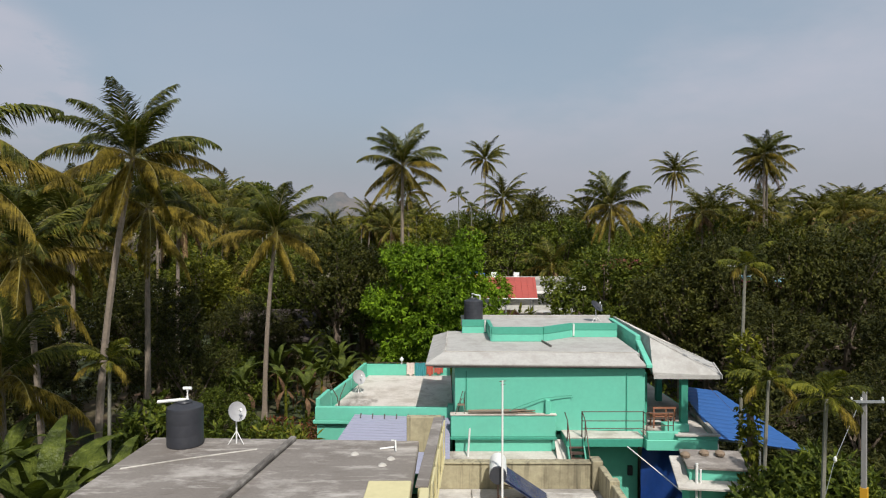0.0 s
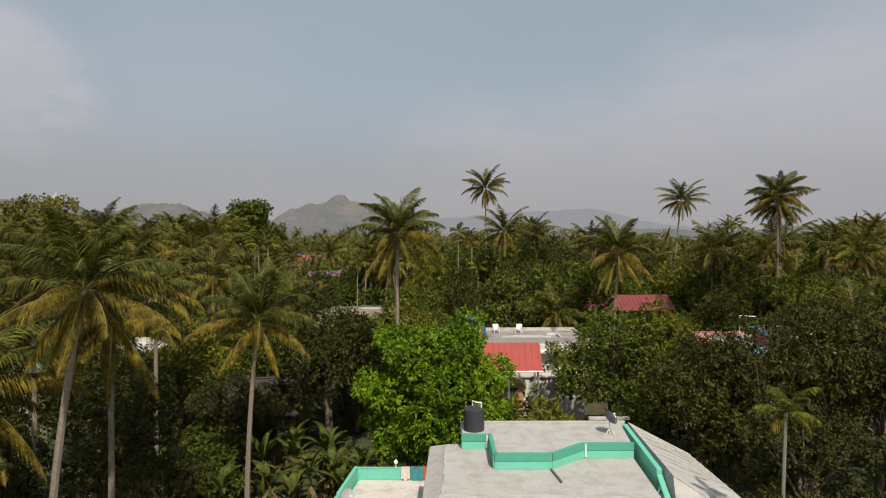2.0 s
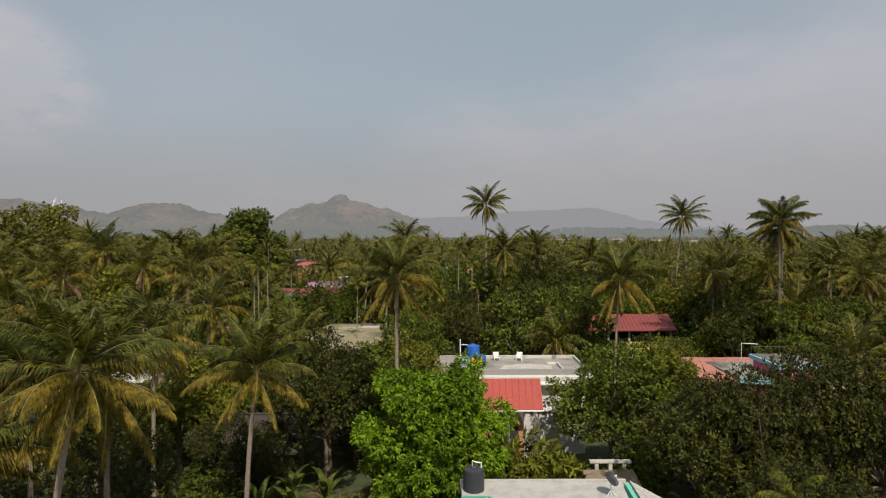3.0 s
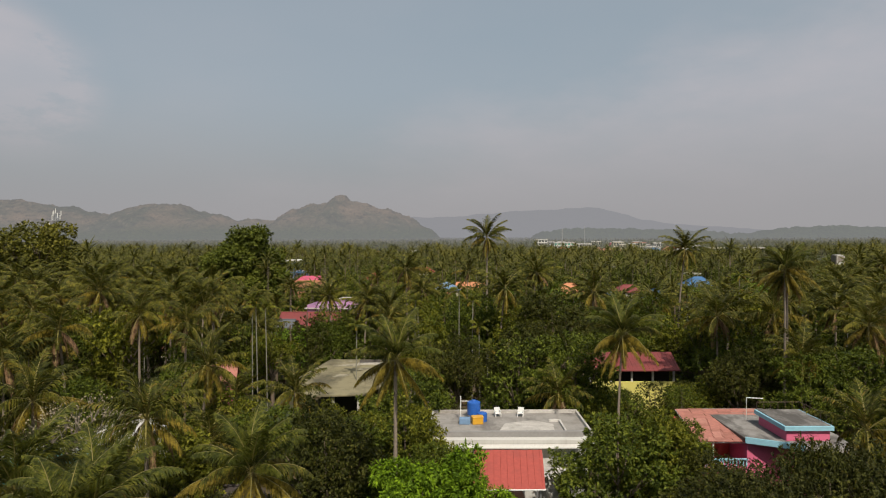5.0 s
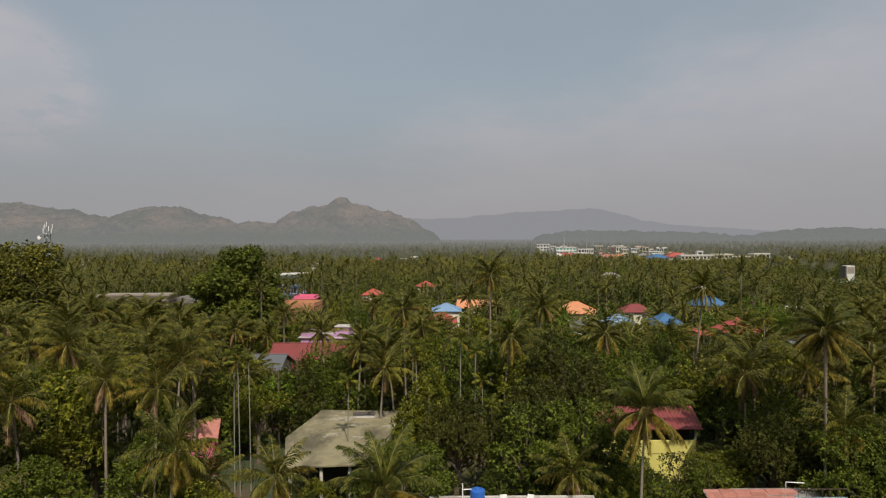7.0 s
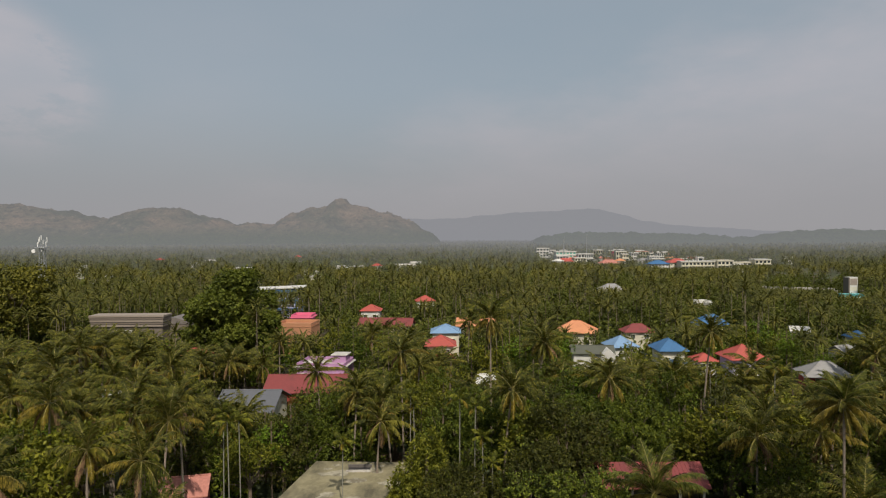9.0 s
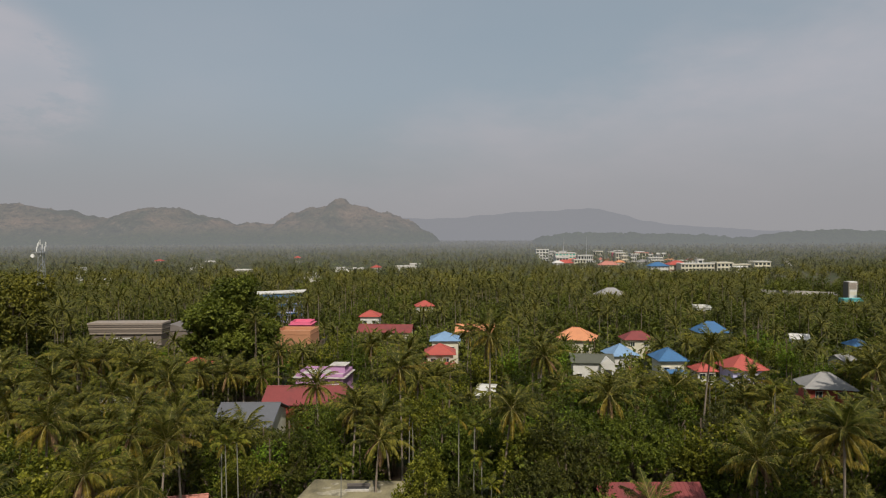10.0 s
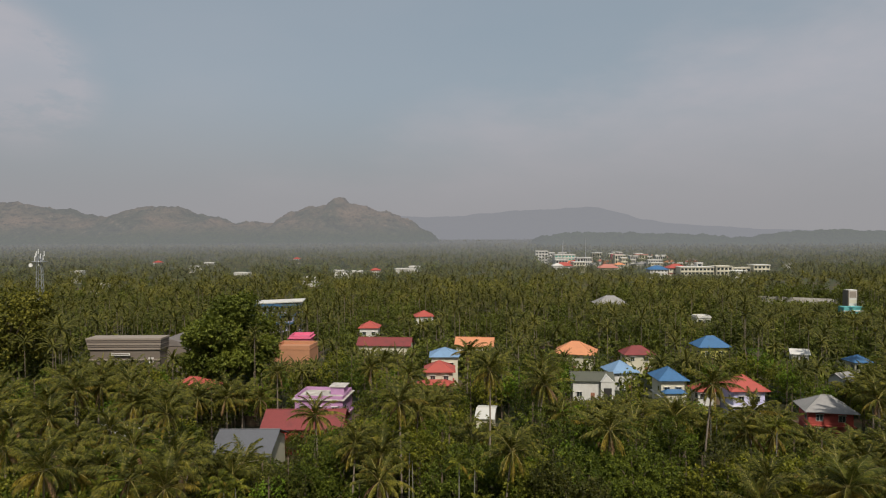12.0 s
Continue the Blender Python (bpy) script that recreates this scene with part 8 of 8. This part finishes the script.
# ---- vegetation: the groves between and beyond ----
# (x, y, z of a roof, half width of the opening, distance kept free in front)
SIGHTS = [(69.5, 162, 2.6, 5.5), (55, 168, 3.5, 5), (85, 216, 6.0, 8), (49, 191, 6, 5), (43, 220, 5.5, 6), (61, 210, 6.5, 5), (39, 178, 1.6, 6), (-1, 183, 3.4, 5), (1, 198, 7.5, 6), (-35, 127, 5.0, 7), (-28, 141, 6.2, 9),
          (-26, 153, 7.2, 7), (-44.5, 205, 6.0, 6), (-46, 222, 10.0, 6), (-94, 200, 6.5, 11), (-82, 206, 9, 6), (-72, 293, 12.5, 8), (81, 148, 2.0, 6), (-20, 229, 5, 10), (-28, 257, 6, 5), (-8, 279, 8, 4), (11, 230, 5.5, 8), (9.4, 147, 4, 4),
          (-60, 167, 7.6, 4), (204, 333, 3.0, 7), (87, 345, 7, 9), (228, 588, 4, 30), (290, 612, 5, 25), (150, 800, 5, 30), (185, 760, 4, 40), (222, 740, 5, 30), (128, 690, 5, 12), (166, 655, 5, 13), (200, 600, 5, 22), (119.8, 197, 5.5, 3), (-173, 287, 24, 4), (62, 168, 6, 5), (210, 388, 2, 20), (112, 289, 5.5, 4), (108.5, 207, 5.8, 3), (102.7, 177, 5.2, 3), (-114, 174, 8, 13), (-57.7, 174, 6, 11)]
NEARSIGHTS = [(6.5, 60, 5.0, 8.5), (29, 58, 2.4, 7.5), (24.7, 88, 5.6, 7.0), (-11, 82, 4.2, 8.0), (-13, 77.5, 4.4, 5.5), (-30, 64, 5.0, 4.5), (3.0, 86.5, 4.0, 2.2), (-23.4, 84.0, 6.0, 1.6)]
FOOT = [(4.9, 50.0, 3.6), (8.4, 53.5, 2.0), (11.0, 44.0, 2.5), (4, 30, 12), (-5, 14, 14), (6.2, 62, 9), (28.5, 61, 9.5), (24.7, 91, 8.5), (-11, 87, 12.5), (-30.5, 65.6, 4.5), (-36, 59, 5), (-13, 51.5, 5.5), (-31.5, 92, 4.5), (-34.8, 130, 9), (-27.5, 143.6, 10), (-26, 155, 8), (-44.6, 208, 9), (-46, 222, 8), (69, 164, 8.5),
        (61.5, 170, 5), (55, 169, 7.5), (85, 217, 8), (49, 192, 8), (43, 220, 9), (61, 212, 8), (38.6, 180, 7), (-1, 184, 8), (0.6, 199, 7), (-19.5, 230, 10), (-28, 258, 6), (-8, 280, 6), (11, 231, 8), (9.4, 150, 6), (81, 149.5, 8), (-59, 134, 4), (-54, 119, 4), (-60, 168, 7),
        (-88, 142, 6), (119.8, 198, 4), (87, 345, 11), (112, 290, 6), (102.7, 178, 4), (108.5, 208, 4), (-92, 210, 20), (-75, 297, 14), (204, 333, 9), (-173, 287, 5)]
SIGHTS += [(x, y - 4, 5.0, 6.0) for x, y in FAR_HOUSES]
FOOT += [(x, y, 6.0) for x, y in FAR_HOUSES]
LOWSIGHTS = [(5.8, 48.0, 5.6, 3.0), (9.0, 57.0, 4.6, 1.2)]
ROOFSIGHTS = [(x, y, z + 1.6, w) for x, y, z, w in SIGHTS]
MIDSIGHTS = [(24.7, 88, 7.2, 5.5), (6.5, 60, 6.0, 6.0)]
EYE_LATE = (0.6, 14.5, 36.0)
EYE_FAR, EYE_NEAR, EYE_MID, EYE_LOW = (0.5, 15.3, 42.5), (0.4, 8.0, 27.0), (0.2, 3.3, 17.6), (0.0, 2.0, 12.6)


def free_height(x, y, r):
    """How tall a tree of crown radius r may stand here without hiding a house from the camera."""
    limit = 40.0
    for lst, (ex, ey, ez) in ((SIGHTS, EYE_FAR), (ROOFSIGHTS, EYE_LATE), (NEARSIGHTS, EYE_NEAR), (MIDSIGHTS, EYE_MID), (LOWSIGHTS, EYE_LOW)):
        for bx, by, bz, w in lst:
            s = (y - ey) / (by - ey)
            if 0.05 < s < 1.0 and abs(x - (ex + (bx - ex) * s)) < w * s + r * 0.8:
                limit = min(limit, ez + (bz - ez) * s)
    return limit


def on_house(x, y, r):
    return any((x - a) ** 2 + (y - b) ** 2 < (c + r) ** 2 for a, b, c in FOOT)


grng = random.Random(19)
taken = [(o.location.x, o.location.y) for o in scene.objects if o.parent is None and o.get("category") in ("palm tree", "tree")]


def crowded(x, y, gap):
    return any((x - a) ** 2 + (y - b) ** 2 < gap * gap for a, b in taken)


far_p, far_b, mid_b = [], [], []
made_p = made_t = 0
y = 46.0
while y < 430.0:
    step = 5.0 if y < 175 else 6.2
    half = 0.74 * (y + 6) + 8
    x = -half
    while x < half:
        px_, py_ = x + grng.uniform(-2.2, 2.2), y + grng.uniform(-2.2, 2.2)
        x += step
        is_palm = grng.random() < ((0.28 if -0.16 * y < px_ < 0.42 * y else 0.46) if y < 175 else 0.58 + 1.1 * noise.noise((px_ * 0.022, py_ * 0.022, 3.0)))
        r = 3.2 if is_palm else 3.6
        if on_house(px_, py_, 1.5) or crowded(px_, py_, 3.3):
            continue
        lim = free_height(px_, py_, r)
        if 68 < y < 180:
            h = (grng.triangular(12.0, 22.5, 18.0) if px_ < 5 else grng.triangular(11.0, 21.0, 16.5)) if is_palm else grng.triangular(9.0, 19.5, 14.0)
        else:
            h = grng.triangular(8.0, 18.0, 13.0) if is_palm else grng.triangular(6.0, 16.0, 10.5)
            h += 3.0 * noise.noise((px_ * 0.03, py_ * 0.03, 9.0)) if y > 180 else 0.0
        if is_palm and y > 180 and grng.random() < 0.10:
            h += 3.0
        if is_palm and y < 130:
            h = min(h, (14.6 if px_ < 5 else 13.6) + (y - 68) * 0.06)
        top = h + (2.2 if is_palm else 0.0)
        if top > lim:
            if lim < 4.0:
                continue
            if is_palm and lim > 9.5:
                h = lim - grng.uniform(2.3, 3.2)
            else:
                is_palm, h = False, lim * grng.uniform(0.82, 0.97)
        if y < 175:
            if is_palm and made_p < 230:
                made_p += 1
                palm(px_, py_, h, grng.uniform(0.9, 1.12))
                continue
            if not is_palm and y < 135 and made_t < 200:
                made_t += 1
                key = grng.choice(("far_dark", "far_mid", "far_mid", "far_light", "far_light") if px_ < 8 else ("far_dark", "far_dark", "far_mid", "far_mid", "far_light"))
                tree(key, px_, py_, h, grng.uniform(0, 360), min(1.6, max(1.0, 8.5 / h)), {"far_dark": "dense dark green tree", "far_mid": "leafy mid-green tree among palms", "far_light": "yellow-green leafy tree among palms"}[key])
                continue
        (far_p if is_palm else mid_b if y < 175 else far_b).append((px_, py_, h))
    y += step
# trees close before some of the houses
for x, y, h in ((-28.8, 137.0, 5.5), (-26.8, 137.4, 5.4), (-21.0, 137.2, 5.6), (-24.6, 137.6, 5.9), (-18.6, 138.2, 6.1), (-39.0, 121.5, 4.6), (-35.2, 120.6, 4.9), (-31.4, 121.2, 4.7), (-29.4, 149.4, 7.0), (-25.2, 149.3, 6.6), (-21.4, 150.0, 6.8)):
    tree("far_mid", x, y, h, grng.uniform(0, 360), 1.25, "leafy mid-green tree before a house")
# a lower storey of broadleaf trees under and between the palms
y = 48.0
while y < 175.0:
    half = 0.74 * (y + 6) + 8
    x = -half
    while x < half:
        px_, py_ = x + grng.uniform(-2.6, 2.6), y + grng.uniform(-2.6, 2.6)
        x += 7.0
        if on_house(px_, py_, 1.0) or crowded(px_, py_, 3.0):
            continue
        lim = free_height(px_, py_, 3.6)
        h = min(grng.uniform(8.0, 15.0) if y > 68 else grng.uniform(6.5, 12.5), lim * 0.96)
        if h < 3.5:
            continue
        if y < 88:
            key = grng.choice(("far_dark", "far_mid", "far_mid", "far_light"))
            tree(key, px_, py_, h, grng.uniform(0, 360), min(1.7, max(1.05, 9.5 / h)), {"far_dark": "dense dark green tree", "far_mid": "leafy mid-green tree among palms", "far_light": "yellow-green leafy tree among palms"}[key])
        else:
            mid_b.append((px_, py_, h))
    y += 7.0
# and a lower storey farther out
low_b = []
y = 175.0
while y < 430.0:
    half = 0.74 * (y + 6) + 8
    x = -half
    while x < half:
        px_, py_ = x + grng.uniform(-3, 3), y + grng.uniform(-3, 3)
        x += 7.5
        h = min(grng.uniform(5.5, 9.5), free_height(px_, py_, 3.6) * 0.96)
        if h > 3.0 and not on_house(px_, py_, 1.0):
            low_b.append((px_, py_, h))
    y += 7.5
y = 430.0
while y < 2700.0:
    step = 7.8 + (y - 430.0) * 0.0055
    half = 0.74 * y + 10
    x = -half
    while x < half:
        px_, py_ = x + grng.uniform(-3, 3), y + grng.uniform(-3, 3)
        x += step
        h = grng.uniform(7.0, 16.0)
        if y > 1900 and abs(px_) > 500:
            continue
        lim = free_height(px_, py_, 3.5)
        if h + 2 > lim:
            h = lim - 2
            if h < 3:
                continue
        (far_p if noise.noise((px_ * 0.012, py_ * 0.012, 7.0)) + grng.uniform(-0.3, 0.3) > -0.22 else far_b).append((px_, py_, h))
    y += step * 1.15


def scattered(name, spots, protos, mats, label, trunk=0.0):
    """One mesh of many far trees, each a turned and scaled copy of one of the small shapes."""
    items, idx = [], []
    for k, (x, y, h) in enumerate(spots):
        v, f = protos[k % len(protos)]
        s = grng.uniform(0.72, 1.15)
        items.append((turned(v, grng.uniform(0, 6.28), 0.0, s, (x, y, h)), f))
        if trunk:
            q = np.array([(x - trunk, y, 0), (x + trunk, y, 0), (x + trunk * 0.7, y, h), (x - trunk * 0.7, y, h), (x, y - trunk, 0), (x, y + trunk, 0), (x, y + trunk * 0.7, h), (x, y - trunk * 0.7, h)], dtype=np.float32)
            items.append((q, np.array([(0, 1, 2), (0, 2, 3), (4, 5, 6), (4, 6, 7)], dtype=np.int32)))
            idx += [0] * len(f) + [1] * 4
    v, f = merged(items)
    ob = new(name, tri_mesh(name, v, f, mats, idx if trunk else None))
    return tagged(ob, label, "woods", "", "stuff")


def small_palm(n, segs, w, L=4.3):
    """A far coconut crown: arching keeled fronds, widest in the middle, drooping at the rim."""
    items = []
    for k in range(n):
        s = k / (n - 1)
        e = radians(72 - 104 * s + prng.uniform(-14, 14))
        bend = radians(55 + 35 * s + prng.uniform(-15, 15))
        ln = L * prng.uniform(0.82, 1.1) * (0.8 + 0.25 * math.sin(math.pi * min(1.0, s + 0.25)))
        x = z = 0.0
        v, f = [], []
        for i in range(segs + 1):
            q = i / segs
            ww = w * (0.12 + 0.88 * math.sin(math.pi * min(1.0, 0.12 + q * 0.86)))
            v += [(x, -ww, z - ww * 0.75), (x, 0, z), (x, ww, z - ww * 0.75)]
            x, z = x + math.cos(e) * ln / segs, z + math.sin(e) * ln / segs
            e -= bend / segs
        for i in range(segs):
            a, b = 3 * i, 3 * i + 3
            f += [(a, a + 1, b + 1), (a, b + 1, b), (a + 1, a + 2, b + 2), (a + 1, b + 2, b + 1)]
        items.append((turned(np.array(v, dtype=np.float32), k * 2.39996 + prng.uniform(-0.3, 0.3)), np.array(f, dtype=np.int32)))
    return merged(items)


def small_tree(clusters, per, size):
    lobes = lobes_for(prng, 10, 4.4, 6, 0.2)
    v, f = cluster_crown(nrng, lobes, clusters, per, size, size * 0.5, 0.35, 0.05, 0.35, (0.8, 1.04), 16)
    v[:, 2] -= 10
    return v, f


near_p, near_t = [small_palm(22, 3, 0.25, 4.2) for k in range(7)], [small_tree(80, 3, 1.1) for k in range(6)]
mid_p, mid_t = [small_palm(15, 2, 0.38, 4.3) for k in range(6)], [small_tree(26, 3, 2.2) for k in range(4)]
dim_p, dim_t = [small_palm(7, 2, 0.9, 4.9) for k in range(4)], [small_tree(10, 2, 4.2) for k in range(4)]
low_t = [small_tree(24, 3, 1.8) for k in range(4)]
# past 430 m the leaves glow to imitate haze, more with distance
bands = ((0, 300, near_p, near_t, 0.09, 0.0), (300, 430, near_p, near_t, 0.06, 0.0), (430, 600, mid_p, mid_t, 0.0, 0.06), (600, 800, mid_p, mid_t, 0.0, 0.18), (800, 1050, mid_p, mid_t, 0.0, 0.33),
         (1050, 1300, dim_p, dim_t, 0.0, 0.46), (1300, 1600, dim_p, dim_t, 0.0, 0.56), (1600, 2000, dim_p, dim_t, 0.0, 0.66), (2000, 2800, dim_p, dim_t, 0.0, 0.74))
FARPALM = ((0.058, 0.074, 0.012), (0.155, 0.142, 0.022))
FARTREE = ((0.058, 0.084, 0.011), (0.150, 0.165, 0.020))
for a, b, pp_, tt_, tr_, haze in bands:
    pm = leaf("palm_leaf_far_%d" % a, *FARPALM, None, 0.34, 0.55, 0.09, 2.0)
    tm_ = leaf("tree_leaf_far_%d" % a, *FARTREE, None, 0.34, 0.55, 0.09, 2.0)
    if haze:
        haze_glow(pm, haze)
        haze_glow(tm_, haze)
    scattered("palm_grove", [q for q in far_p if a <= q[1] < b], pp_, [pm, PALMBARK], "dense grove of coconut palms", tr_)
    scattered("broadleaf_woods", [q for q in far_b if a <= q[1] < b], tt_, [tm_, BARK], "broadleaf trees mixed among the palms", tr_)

scattered("broadleaf_woods", low_b, low_t, [leaf("tree_leaf_low", *FARTREE, None, 0.3, 0.6, 0.09, 2.0)], "low leafy trees filling the groves beneath the palms")
mid_kinds = [small_tree(215, 4, 0.56) for k in range(7)]
grng.shuffle(mid_b)
cut = [0, int(len(mid_b) * 0.38), int(len(mid_b) * 0.62), int(len(mid_b) * 0.82), len(mid_b)]
for k, (mt, lab) in enumerate(((MIDLEAF, "leafy mid-green trees crowding under the palms"), (DARKLEAF, "dark green trees crowding under the palms"), (LIGHTLEAF, "yellow-green trees crowding under the palms"), (FRESHLEAF, "fresh green trees crowding under the palms"))):
    scattered("broadleaf_woods", mid_b[cut[k]:cut[k + 1]], mid_kinds, [mt, BARK], lab, 0.12)

# low undergrowth in the nearer gardens
spots = []
for k in range(420):
    yy = 20 + 130 * grng.random() ** 0.8
    xx = grng.uniform(-0.72, 0.72) * (yy + 8)
    if on_house(xx, yy, -1.0) or (-5.5 < xx < 12.5 and 3 < yy < 37) or (-9.6 < xx < 5.4 and yy < 21):
        continue
    spots.append((xx, yy, grng.uniform(0.4, 1.3)))
under = []
for k in range(5):
    v, f = cluster_crown(nrng, [((0, 0, 0), (1.5, 1.5, 1.0)), ((0.8, 0.5, -0.2), (1.0, 1.0, 0.8))], 30, 5, 0.42, 0.17, 0.1, 0.1)
    under.append((v, f))
scattered("undergrowth", spots, under, [MIDLEAF], "tangled low green undergrowth beneath the trees")
